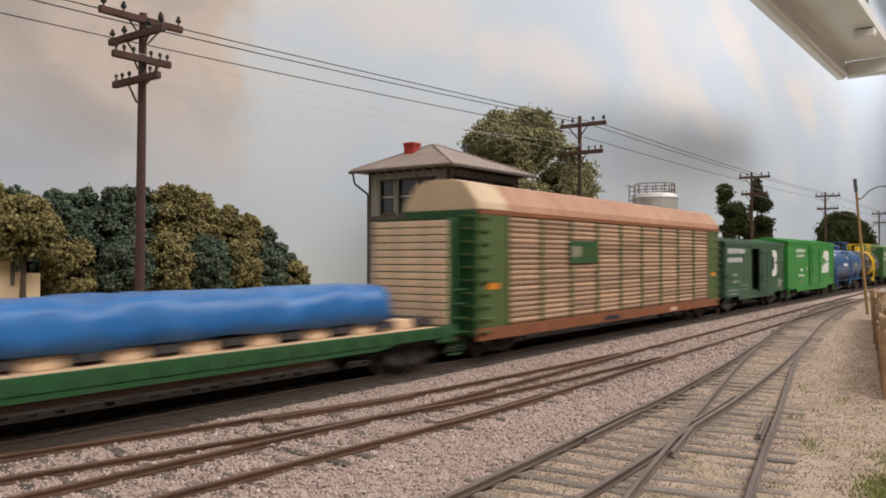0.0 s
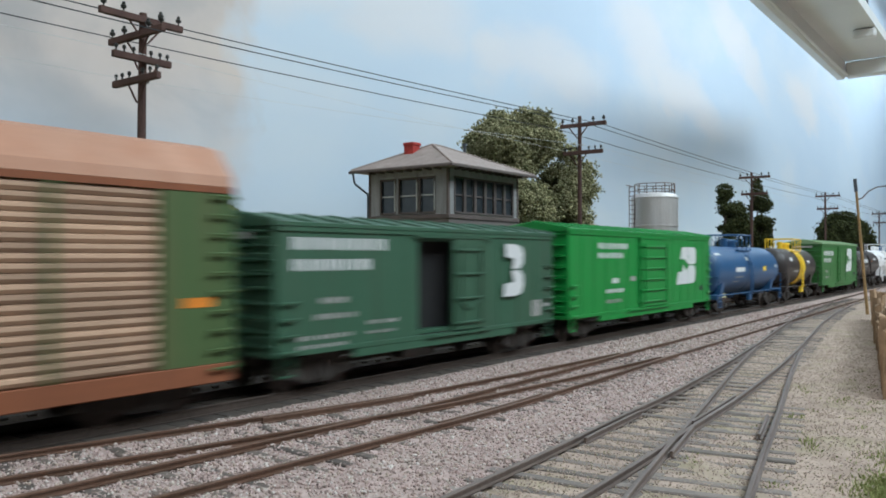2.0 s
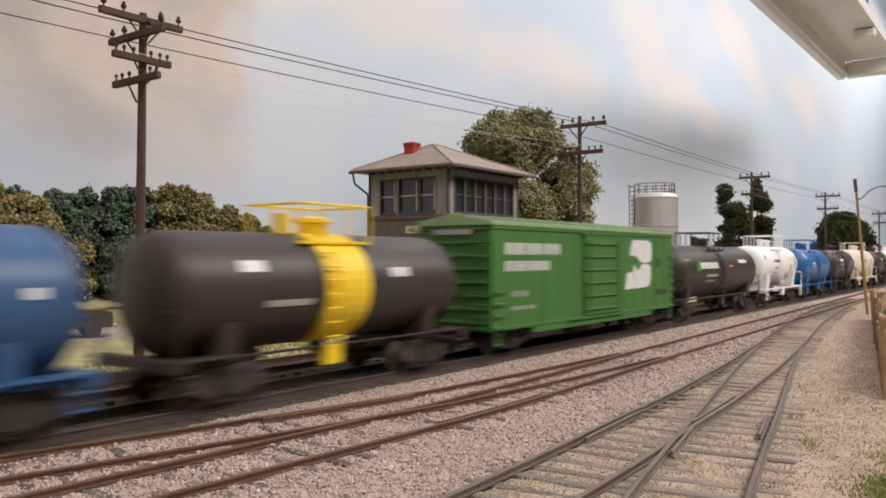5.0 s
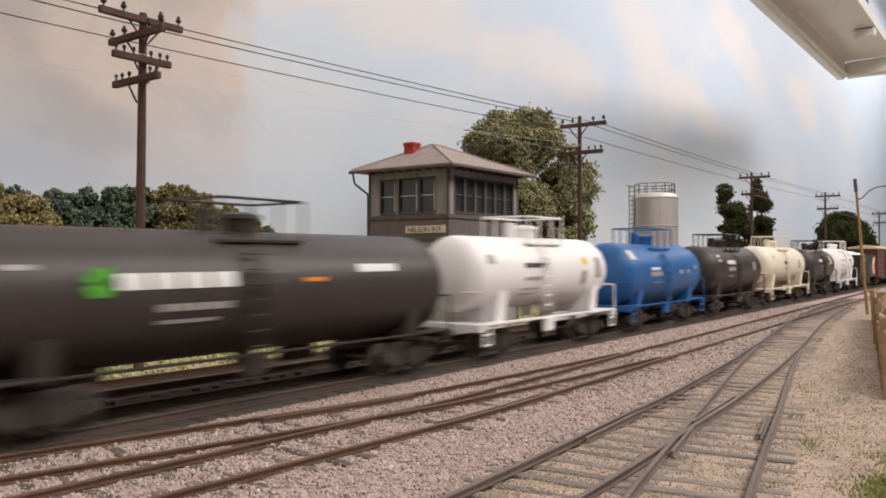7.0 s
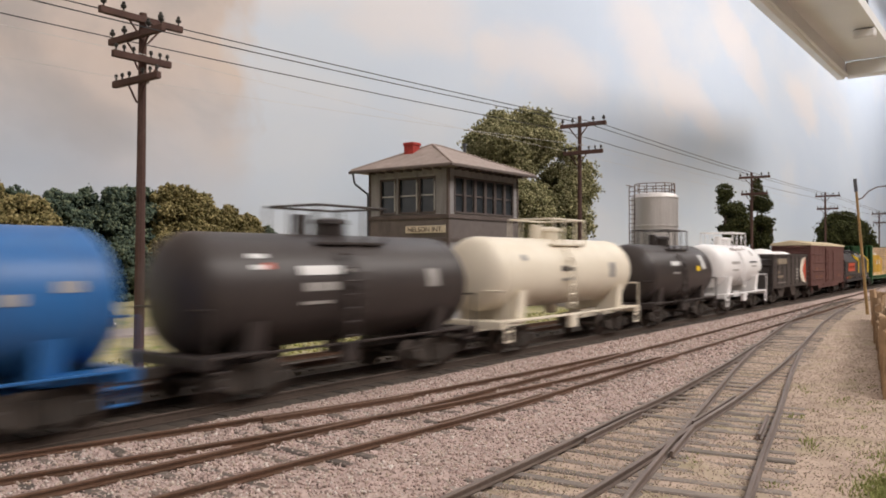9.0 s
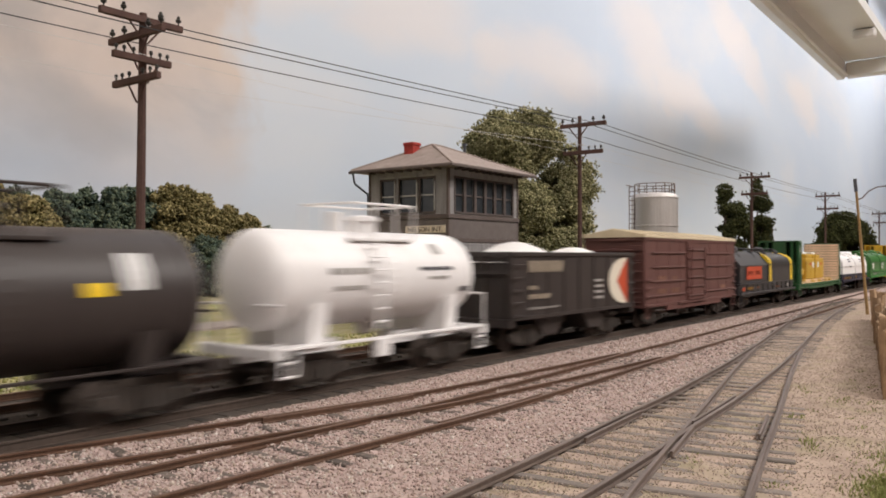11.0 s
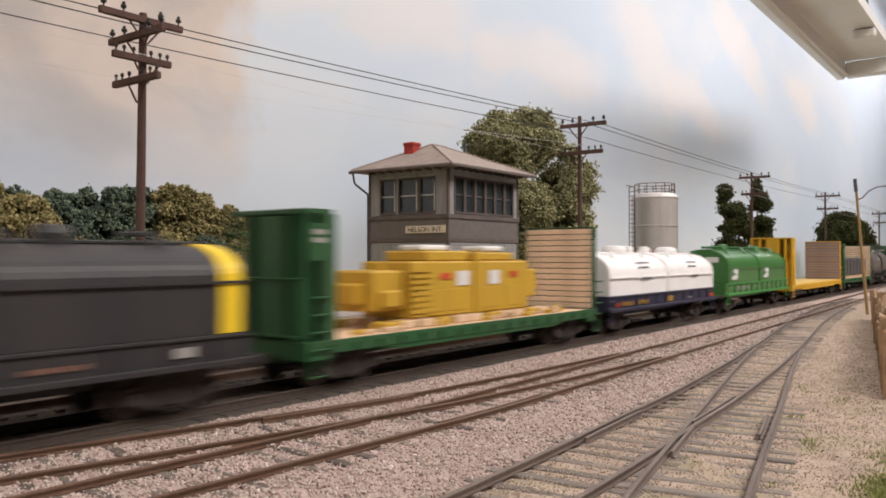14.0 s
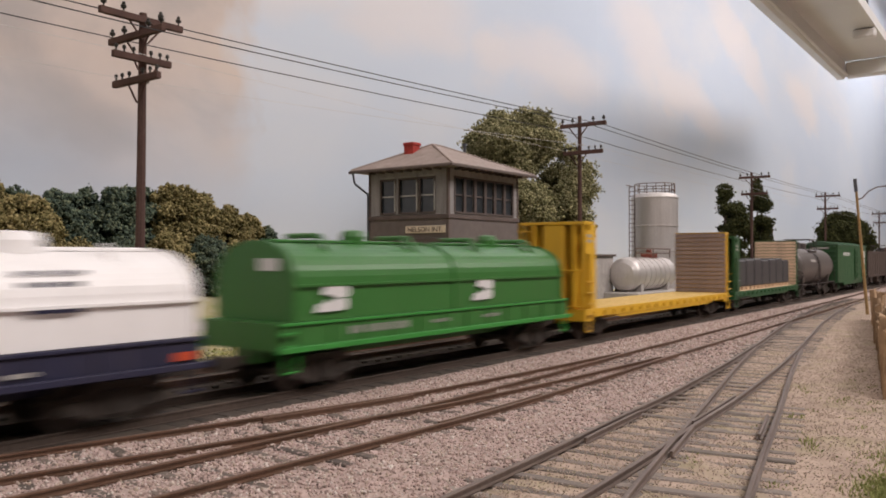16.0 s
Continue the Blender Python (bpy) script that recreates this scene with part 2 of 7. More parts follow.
TIESID = object_mat("dark_siding_tie", (0.12, 0.095, 0.08), 0.3)
TIEDARK = object_mat("creosoted_tie", (0.055, 0.044, 0.036), 0.3)
POLEWOOD = mat("pole_wood", (0.085, 0.045, 0.036), 0.85, vary=0.35, size=0.7, grain=14, bump=0.4, streak=True)
INSUL = mat("dark_glass_insulator", (0.028, 0.026, 0.022), 0.3, vary=0.2)
WIRE = mat("dark_wire", (0.03, 0.028, 0.03), 0.6)
WIREPALE = mat("pale_wire", (0.55, 0.54, 0.52), 0.6)
CLAP = mat("grey_clapboard", (0.33, 0.315, 0.31), 0.8, vary=0.2, size=0.5, bump=0.2, dirt=(0.10, 0.085, 0.075), dirt_amount=0.4, streak=True)
TRIM = mat("brown_trim", (0.115, 0.088, 0.078), 0.75, vary=0.25, size=0.6)
FRIEZE = mat("dull_brown_panel", (0.15, 0.125, 0.115), 0.8, vary=0.15, size=0.7, dirt=(0.09, 0.075, 0.07))
SHINGLE = mat("roof_shingle", (0.34, 0.275, 0.245), 0.9, vary=0.2, size=0.5, grain=10, bump=0.5, dirt=(0.22, 0.18, 0.16), dirt_amount=0.5)
BRICKRED = mat("red_brick", (0.38, 0.045, 0.035), 0.8, vary=0.2, size=0.3)
PIPE = mat("dark_pipe", (0.06, 0.065, 0.075), 0.5, vary=0.15)
SIGNWHITE = mat("cream_sign", (0.70, 0.60, 0.46), 0.7, vary=0.08)
INK = mat("sign_ink", (0.06, 0.03, 0.02), 0.7)
STEEL = mat("bare_steel", (0.64, 0.60, 0.58), 0.40, 0.55, 0.12, 1.2, 8, 0.05, dirt=(0.40, 0.34, 0.30), dirt_amount=0.35, streak=True)
RUSTRAIL = mat("rusty_railing", (0.17, 0.12, 0.10), 0.7, 0.2)
CONCRETE = mat("concrete", (0.40, 0.37, 0.35), 0.9, vary=0.15, size=0.8, bump=0.3, dirt=(0.25, 0.22, 0.20))
OLDWOOD = object_mat("old_timber", (0.30, 0.20, 0.12), 0.35)
HOUSEWALL = mat("cream_house_wall", (0.66, 0.49, 0.32), 0.8, vary=0.1)
SHELFWHITE = mat("white_shelf_paint", (0.80, 0.785, 0.76), 0.3, vary=0.05, size=6, bump=0.02)
ROOMWALL = mat("room_wall", (0.70, 0.68, 0.64), 0.8, vary=0.05, size=20)
ROOMFLOOR = mat("room_floor", (0.30, 0.27, 0.24), 0.8, vary=0.1, size=15)
GLASS = mat("dark_window_glass", (0.035, 0.04, 0.045), 0.12, vary=0.3, size=0.4, bump=0.0, spec=0.6)
LEAVES = {
    "blue": island_mat("blue_green_foliage", [(0.035, 0.052, 0.042), (0.065, 0.09, 0.066), (0.10, 0.13, 0.088), (0.17, 0.19, 0.12)]),
    "olive": island_mat("olive_foliage", [(0.085, 0.075, 0.03), (0.16, 0.135, 0.055), (0.25, 0.205, 0.09), (0.38, 0.31, 0.15)]),
    "elm": island_mat("grey_green_foliage", [(0.10, 0.10, 0.045), (0.20, 0.19, 0.095), (0.31, 0.29, 0.15), (0.44, 0.40, 0.23)]),
    "dark": island_mat("dark_foliage", [(0.018, 0.022, 0.009), (0.035, 0.04, 0.014), (0.055, 0.06, 0.02), (0.08, 0.078, 0.028)]),
    "grass": island_mat("bright_grass", [(0.20, 0.23, 0.075), (0.27, 0.29, 0.10), (0.38, 0.35, 0.17)]),
}
BARK = mat("bark", (0.07, 0.05, 0.035), 0.9, vary=0.3, size=0.4)


# ---- large structure ----
def smooth_step(a, b, v):
    u = np.clip((v - a) / (b - a), 0, 1)
    return u * u * (3 - 2 * u)


def wall_y(x):
    """Where the backdrop stands along the layout: it bends nearer towards the far end."""
    return float(np.interp(x, [-120, 10, 45, 80, 120, 180, 600], [58, 53, 45.5, 38.5, 34, 32, 32]))


def grid_mesh(name, xs, ys, height, material, kind="structure", label=""):
    verts = [(x * S, y * S, height(x, y) * S) for y in ys for x in xs]
    w = len(xs)
    faces = [(j * w + i, j * w + i + 1, (j + 1) * w + i + 1, (j + 1) * w + i) for j in range(len(ys) - 1) for i in range(w - 1)]
    me = bpy.data.meshes.new(name)
    me.from_pydata(verts, [], faces)
    me.materials.append(material)
    for p in me.polygons:
        p.use_smooth = True
    return tagged(new(name, me), label, "", "", kind)


def ground_z(x, y):
    rise = 1.45 * float(smooth_step(35, 43, y)) * float(1 - smooth_step(34, 50, x))
    base = -0.140 - 0.33 * float(smooth_step(0.1, 0.7, y - float(np.interp(x, [9, 19, 31, 52, 62], [6.2, 6.7, 8.0, 10.6, 11.2]))))
    return base + rise + 0.03 * noise.noise((x * 0.5, y * 0.5, 0)) + 0.02 * noise.noise((x * 2.1, y * 2.1, 3))


xs_near = np.concatenate([np.arange(-120, 0, 6), np.arange(0, 60, 0.5), np.arange(60, 120, 2), np.arange(120, 620, 20)])
grid_mesh("ground", list(xs_near), list(np.concatenate([np.arange(-20, 0, 4), np.arange(0, 17, 0.5)])), ground_z, SAND, label="sandy tan model ground with patches of green")
grid_mesh("ground_meadow", list(xs_near), list(np.concatenate([np.arange(16.5, 44, 0.75), np.arange(44, 62, 3)])), ground_z, MEADOW, label="yellow green scattered meadow behind the tracks")

bm = bmesh.new()
front = []
for i, x in enumerate(range(-120, 601, 10)):
    y = wall_y(x)
    front.append([bm.verts.new(p) for p in ((x, y, -1.5), (x, y, 110), (x, y + 2, 110), (x, y + 2, -1.5))])
for p, q in zip(front, front[1:]):
    for i in range(4):
        j = (i + 1) % 4
        bm.faces.new((p[i], q[i], q[j], p[j]))
bmesh.ops.recalc_face_normals(bm, faces=bm.faces)
part("wall_backdrop", bm, SKY, None, "pale blue painted sky backdrop with rosy clouds", "structure")

part("layout_board", boxes((-120, 600, -20, 60, -6, -1.4)), ROOMFLOOR, None, "thick board under the model landscape", "structure")
part("floor", boxes((-260, 620, -260, 70, -96, -92)), ROOMFLOOR, None, "plain floor of the train room", "structure")
part("ceiling", boxes((-260, 620, -260, 62, 112, 116)), ROOMWALL, None, "white ceiling of the train room", "structure")
part("wall_south", boxes((-260, 620, -264, -260, -92, 112)), ROOMWALL, None, "plain wall of the train room", "structure")
part("wall_west", boxes((-264, -260, -260, 70, -92, 112)), ROOMWALL, None, "plain wall of the train room", "structure")
part("wall_east", boxes((620, 624, -260, 70, -92, 112)), ROOMWALL, None, "plain wall of the train room", "structure")

# ---- overhead shelf with its lip ----
shelf_far = 14.6
shelf = thing("overhead_shelf", 0, 0, 0, "white painted overhead shelf with a front lip, seen from below", "shelf")
part("board", boxes((72, 121, shelf_far, 21.2, 30.2, 31.4)), SHELFWHITE, shelf)
part("long_lip", boxes((72, 121.8, 20.7, 22.0, 27.9, 31.6), bevel=0.25), SHELFWHITE, shelf)
# white rod added as the bright line of light on the lip's inner edge
part("bead", rods([((72, 20.45, 28.25), (120.3, 20.45, 28.25))], 0.22, 8), SHELFWHITE, shelf)
part("end_lip", boxes((120.4, 121.9, shelf_far, 20.6, 27.9, 30.1), bevel=0.25), SHELFWHITE, shelf)
part("rib", boxes((104.0, 105.2, shelf_far, 17.0, 29.0, 30.1), bevel=0.2), SHELFWHITE, shelf)
for x in (74, 96, 119):
    part("hanger", rods([((x, 18, 31.3), (x, 18, 112.5))], 0.5, 8), PIPE, shelf)


# ---- tracks ----
def path(points, x0, x1, step=0.5):
    px, py = zip(*points)
    x = np.arange(x0, x1 + 0.01, step)
    fine = np.arange(x0 - 4, x1 + 4, 0.25)
    y = np.interp(fine, px, py)
    left, right = (py[1] - py[0]) / (px[1] - px[0]), (py[-1] - py[-2]) / (px[-1] - px[-2])
    y = np.where(fine < px[0], py[0] + (fine - px[0]) * left, np.where(fine > px[-1], py[-1] + (fine - px[-1]) * right, y))
    k = np.hanning(19)
    y = np.convolve(np.pad(y, 9, mode="edge"), k / k.sum(), "valid")
    return np.stack([x, np.interp(x, fine, y)], 1)


def sweep(line, offset, z0, tall, foot=0.13, head=0.08):
    """A rail of I section along a line, at a sideways offset."""
    d = np.gradient(line, axis=0)
    d /= np.linalg.norm(d, axis=1)[:, None]
    nrm = np.stack([-d[:, 1], d[:, 0]], 1)
    sec = [(-foot / 2, 0), (-foot / 2, 0.015), (-0.02, 0.025), (-0.02, tall - 0.05), (-head / 2, tall - 0.04), (-head / 2, tall - 0.01), (-head / 2 + 0.012, tall),
           (head / 2 - 0.012, tall), (head / 2, tall - 0.01), (head / 2, tall - 0.04), (0.02, tall - 0.05), (0.02, 0.025), (foot / 2, 0.015), (foot / 2, 0)]
    bm = bmesh.new()
    rings = []
    for p, q in zip(line, nrm):
        rings.append([bm.verts.new((p[0] + q[0] * (offset + u), p[1] + q[1] * (offset + u), z0 + w)) for u, w in sec])
    k = len(sec)
    for a, b in zip(rings, rings[1:]):
        for i in range(k):
            j = (i + 1) % k
            bm.faces.new((a[i], b[i], b[j], a[j]))
    bm.faces.new(rings[0])
    bm.faces.new(rings[-1])
    bmesh.ops.recalc_face_normals(bm, faces=bm.faces)
    return bm


TIES = {}


def tie_mesh(key, length, material):
    if key not in TIES:
        o = part("tie", boxes((-0.115, 0.115, -length / 2, length / 2, -0.16, 0), bevel=0.02), material)
        TIES[key] = o.data
        bpy.data.objects.remove(o)
    return TIES[key]


G2 = 0.75


def track(label, line, rail_mat, tie_key, tie_mat, tall, ztop, tie_from, tie_to, spacing=0.56, tie_len=2.5, jitter=0.03):
    tr = thing("railway_track", 0, 0, 0, label, "track", "tracks of the yard", kind="structure")
    for off in (-G2, G2):
        part("rail", sweep(line, off, ztop - tall, tall), rail_mat, tr)
    x = tie_from
    i = 0
    while x < tie_to:
        y = float(np.interp(x, line[:, 0], line[:, 1]))
        y2 = float(np.interp(x + 0.5, line[:, 0], line[:, 1]))
        o = new("tie", tie_mesh(tie_key, tie_len, tie_mat))
        o.parent = tr
        at(o, x + random.uniform(-jitter, jitter), y + random.uniform(-0.05, 0.05), ztop - tall - 0.004 + random.uniform(-0.015, 0.012), 0, 0, math.degrees(math.atan2(y2 - y, 0.5)) + random.uniform(-1.2, 1.2))
        x += spacing
        i += 1
    return tr


MAIN = path([(-60, 15.2), (240, 15.2)], -40, 230, 2.0)
BACK = path([(-60, 18.9), (240, 18.9)], -40, 230, 2.0)
SIDING = path([(2, 10.5), (8, 10.22), (14, 9.93), (20, 10.08), (26, 10.33), (40, 10.62), (55, 10.95), (75, 11.45), (130, 13.2)], 0, 128)
BRANCH = path([(0, 14.2), (6, 12.85), (10, 11.97), (14, 11.17), (18.6, 10.8), (22, 10.62), (27, 10.42)], -2, 25)
YARD1 = path([(2, 5.4), (9, 5.68), (12, 5.8), (15, 6.02), (18.7, 6.22), (25, 6.83), (31, 7.56), (42, 9.05), (52, 10.1), (62, 10.75)], 0, 60)
YARD2 = path([(2, 1.9), (10.5, 3.78), (13.6, 4.36), (17, 4.97), (24, 6.3), (31, 7.5)], 0, 30)

# dark oily bed of the running lines
for nm, yc, lo in (("roadbed_main", 15.2, 13.95), ("roadbed_back", 18.9, 17.75)):
    bm = prism([(lo - 0.42, -0.52), (lo - 0.12, -0.275), (lo - 0.02, -0.212), (yc + 1.42, -0.212), (yc + 1.8, -0.52)], -120, 240, "yz")
    part(nm, bm, DARKBED, None, "dark oily ballast bed under the running line", "structure")
track("dark rails of the main line on creosoted ties", MAIN, RAILDARK, "dark", TIEDARK, 0.2, 0.0, 2, 112, 0.6)
track("rusty brown rails of the line behind the train", BACK, RAILRUST, "dark", TIEDARK, 0.18, -0.02, 8, 70, 0.6)
track("rusty rails of the ballasted siding", SIDING, RAILRUST, "sid", TIESID, 0.12, 0.0, 5, 70)
track("rusty rails branching from the siding through a turnout", BRANCH, RAILRUST, "sid", TIESID, 0.117, -0.003, 2, 14)
track("grey rails of the yard track on weathered ties", YARD1, RAILGREY, "yard", TIE, 0.12, 0.0, 5, 58, 0.62)
track("grey rails of the yard track leaving through a turnout", YARD2, RAILGREY, "yard", TIE, 0.117, -0.003, 5, 19, 0.62)

guard = thing("guard_rails", 0, 0, 0, "short rusty guard rails and frogs of the turnouts", "track", kind="structure")
for line, off, a, b, m_ in ((YARD1, 0.60, 12.6, 16.0, RAILGREY), (YARD2, -0.58, 14.6, 17.0, RAILGREY), (SIDING, -0.60, 12.4, 16.6, RAILRUST), (BRANCH, 0.60, 10.5, 14.5, RAILRUST),
                            (YARD1, -0.62, 15.4, 19.0, RAILGREY), (YARD2, 0.62, 13.0, 15.6, RAILGREY)):
    part("guard_rail", sweep(line[(line[:, 0] >= a) & (line[:, 0] <= b)], off, -0.12, 0.115, 0.10, 0.06), m_, guard)
part("switch_machine", boxes((30.8, 31.5, 5.35, 6.0, -0.45, -0.2), bevel=0.06), RAILDARK, guard)
part("throw_bar", rods([((31.1, 5.6, -0.2), (31.1, 8.0, -0.2)), ((24.9, 9.5, -0.2), (24.9, 11.2, -0.2))], 0.04), RAILDARK, guard)


# ballast field between the yard and the main line
def yard_edge(x):
    return float(np.interp(x, YARD1[:, 0], YARD1[:, 1])) + 0.62


def ballast_z(x, y):
    z = -0.135 + 0.035 * noise.noise((x * 1.7, y * 1.7, 5)) + 0.025 * noise.noise((x * 6, y * 6, 2))
    z -= 0.22 * float(1 - smooth_step(0, 0.5, y - yard_edge(x))) + 0.22 * float(smooth_step(13.3, 14.2, y))
    return z


bx = np.concatenate([np.arange(0, 45, 0.2), np.arange(45, 130, 1.0)])
by = np.linspace(0, 1, 56)
verts, faces = [], []
for v in by:
    for x in bx:
        lo = yard_edge(min(x, 60)) if x < 60 else yard_edge(60)
        y = lo + (14.25 - lo) * v
        verts.append((x * S, y * S, ballast_z(x, y) * S))
w = len(bx)
for j in range(len(by) - 1):
    for i in range(w - 1):
        faces.append((j * w + i, j * w + i + 1, (j + 1) * w + i + 1, (j + 1) * w + i))
me = bpy.data.meshes.new("ballast")
me.from_pydata(verts, [], faces)
me.materials.append(BALLAST)
tagged(new("ballast", me), "pinkish grey ballast spread between the tracks", "ballast", "", "structure")

OCT = np.array([(1, 0, 0), (-1, 0, 0), (0, 1, 0), (0, -1, 0), (0, 0, 1), (0, 0, -1)], float)
OCTF = np.array([(0, 2, 4), (2, 1, 4), (1, 3, 4), (3, 0, 4), (2, 0, 5), (1, 2, 5), (3, 1, 5), (0, 3, 5)])


TET = np.array([(1, 0, -0.6), (-0.6, 0.9, -0.5), (-0.6, -0.9, -0.5), (0, 0, 1.1)], float)
TETF = np.array([(0, 1, 3), (1, 2, 3), (2, 0, 3), (0, 2, 1)])


def chunk_object(name, centres, sizes, material, squash=0.75, seed=1, unit=OCT, unit_faces=OCTF):
    """Many small angular chunks in one mesh."""
    rng = np.random.default_rng(seed)
    k = len(centres)
    q = rng.normal(size=(k, 4))
    q /= np.linalg.norm(q, axis=1)[:, None]
    a, b, c, d = q.T
    R = np.stack([np.stack([1 - 2 * (c * c + d * d), 2 * (b * c - a * d), 2 * (b * d + a * c)], 1),
                  np.stack([2 * (b * c + a * d), 1 - 2 * (b * b + d * d), 2 * (c * d - a * b)], 1),
                  np.stack([2 * (b * d - a * c), 2 * (c * d + a * b), 1 - 2 * (b * b + c * c)], 1)], 1)
    shape = unit[None] * (sizes[:, None, None] * rng.uniform(0.55, 1.25, (k, len(unit), 1)))
    shape[:, :, 2] *= squash
    v = (np.einsum("kij,knj->kni", R, shape) + centres[:, None]).reshape(-1, 3) * S
    f = (unit_faces[None] + (np.arange(k) * len(unit))[:, None, None]).reshape(-1, 3)
    me = bpy.data.meshes.new(name)
    me.vertices.add(len(v))
    me.vertices.foreach_set("co", v.ravel())
    me.loops.add(f.size)
    me.loops.foreach_set("vertex_index", f.ravel())
    me.polygons.add(len(f))
    me.polygons.foreach_set("loop_start", np.arange(0, f.size, 3))
    me.update(calc_edges=True)
    me.materials.append(material)
    return new(name, me)


rng = np.random.default_rng(4)
pts = []
for x0, x1, dens in ((3, 14, 260), (14, 24, 170), (24, 40, 70), (40, 60, 22)):
    k = int((x1 - x0) * 8 * dens)
    x = rng.uniform(x0, x1, k)
    lo = np.interp(x, YARD1[:, 0], YARD1[:, 1]) + 0.8
    y = lo + (14.15 - lo) * rng.uniform(0, 1, k)
    pts.append(np.stack([x, y], 1))
pts = np.concatenate(pts)
z = np.array([ballast_z(x, y) for x, y in pts]) + 0.008
tagged(chunk_object("ballast_stones", np.column_stack([pts, z]), rng.uniform(0.017, 0.043, len(pts)) * np.where(pts[:, 0] > 24, 1.4, 1.0) * (1 + 0.5 * (rng.random(len(pts)) > 0.93)), STONE, 0.8, 5),
       "loose pinkish grey ballast stones on the track bed", "ballast", "", "stuff")
k = 60000
x = 6 + 62 * rng.uniform(0, 1, k) ** 1.5
y = 1.2 + (np.interp(x, YARD1[:, 0], YARD1[:, 1]) + 0.6 - 1.2) * rng.uniform(0, 1, k)
z = np.array([ground_z(a, b) for a, b in zip(x, y)]) + np.where(np.abs(y - np.interp(x, YARD1[:, 0], YARD1[:, 1])) < 1.1, 0.02, 0.01)
SANDSTONE = island_mat("sand_grit", [(0.31, 0.245, 0.20), (0.36, 0.275, 0.23), (0.46, 0.36, 0.30), (0.32, 0.28, 0.17), (0.40, 0.305, 0.26), (0.50, 0.42, 0.36)])
tagged(chunk_object("yard_grit", np.column_stack([x, y, z]), rng.uniform(0.010, 0.024, k), SANDSTONE, 0.7, 6), "coarse tan grit scattered over the yard", "grit", "", "stuff")


# ---- poles and wires ----
def pole(x, y, top, arms, lean=0.0, thick=0.15, skews=(0.0, 0.0)):
    t = thing("telegraph_pole", x, y, -0.45, "dark brown wooden telegraph pole with crossarms and glass insulators", "pole", "telegraph poles along the line")
    bm = bmesh.new()
    rod(bm, (0, 0, 0), (lean, 0, top + 0.45), thick, 10, thick * 0.72)
    part("post", bm, POLEWOOD, t, smooth=False)
    for along, z, half, shift_by in arms:
        skew = skews[0] if along == "x" else skews[1]
        zz = z + 0.45
        a = boxes((-half, half, -0.09, 0.09, zz - 0.11, zz + 0.11), bevel=0.015) if along == "x" else boxes((-0.09, 0.09, -half, half, zz - 0.11, zz + 0.11), bevel=0.015)
        o = 0.19 if shift_by else -0.19
        shift(a, *((lean + skew, o) if along == "x" else (o + lean, skew)))
        arm = part("crossarm", a, POLEWOOD, t)
        spots = [-half + 0.12, -half * 0.62, -half * 0.3, half * 0.3, half * 0.62, half - 0.12] if half < 1.45 else [-half + 0.14, -half * 0.45, half * 0.45, half - 0.14]
        for u in spots:
            big = 1.0 if half >= 1.45 else 0.72
            ins = lathe([(0, 0.03), (0.10, 0.03), (0.12, 0.09 * big), (0.2 * big, 0.10 * big), (0.22 * big, 0.06), (0.30 * big, 0.055), (0.33 * big, 0.02)], 8, "z")
            shift(ins, *((u + lean + skew, o, zz + 0.11) if along == "x" else (o + lean, u + skew, zz + 0.11)))
            part("insulator", ins, INSUL, arm)
        br = bmesh.new()
        for sgn in (-1, 1):
            e = (sgn * half * 0.42, 0.0)
            if along == "x":
                rod(br, (lean + sgn * 0.05, o, zz - 0.75), (lean + e[0], o, zz - 0.08), 0.035, 5)
            else:
                rod(br, (o + lean, sgn * 0.05, zz - 0.75), (o + lean, e[0], zz - 0.08), 0.035, 5)
        part("brace", br, POLEWOOD, arm)
    return t


pole(14.9, 23.6, 11.3, [("x", 11.02, 1.5, 0), ("y", 10.55, 1.55, 0), ("x", 9.72, 1.05, 0), ("y", 9.07, 1.3, 0)], 0.12, 0.17, (-0.14, 0.1))
for x, y, top in ((41.6, 21.1, 11.4), (78.9, 21.7, 11.35), (109, 21.0, 11.35), (160, 22.0, 11.3), (185, 22.6, 11.6)):
    pole(x, y, top, [("y", 10.85, 1.45, 0), ("y", 9.25, 1.25, 0)], 0.0, 0.15, (0.0, -0.3))

LINE = [(41.6, 21.1), (78.9, 21.7), (109, 21.0), (160, 22.0), (185, 22.6)]
DARKLAB, PALELAB = "taut dark telegraph wire strung from pole to pole", "thin pale lower telegraph wire"
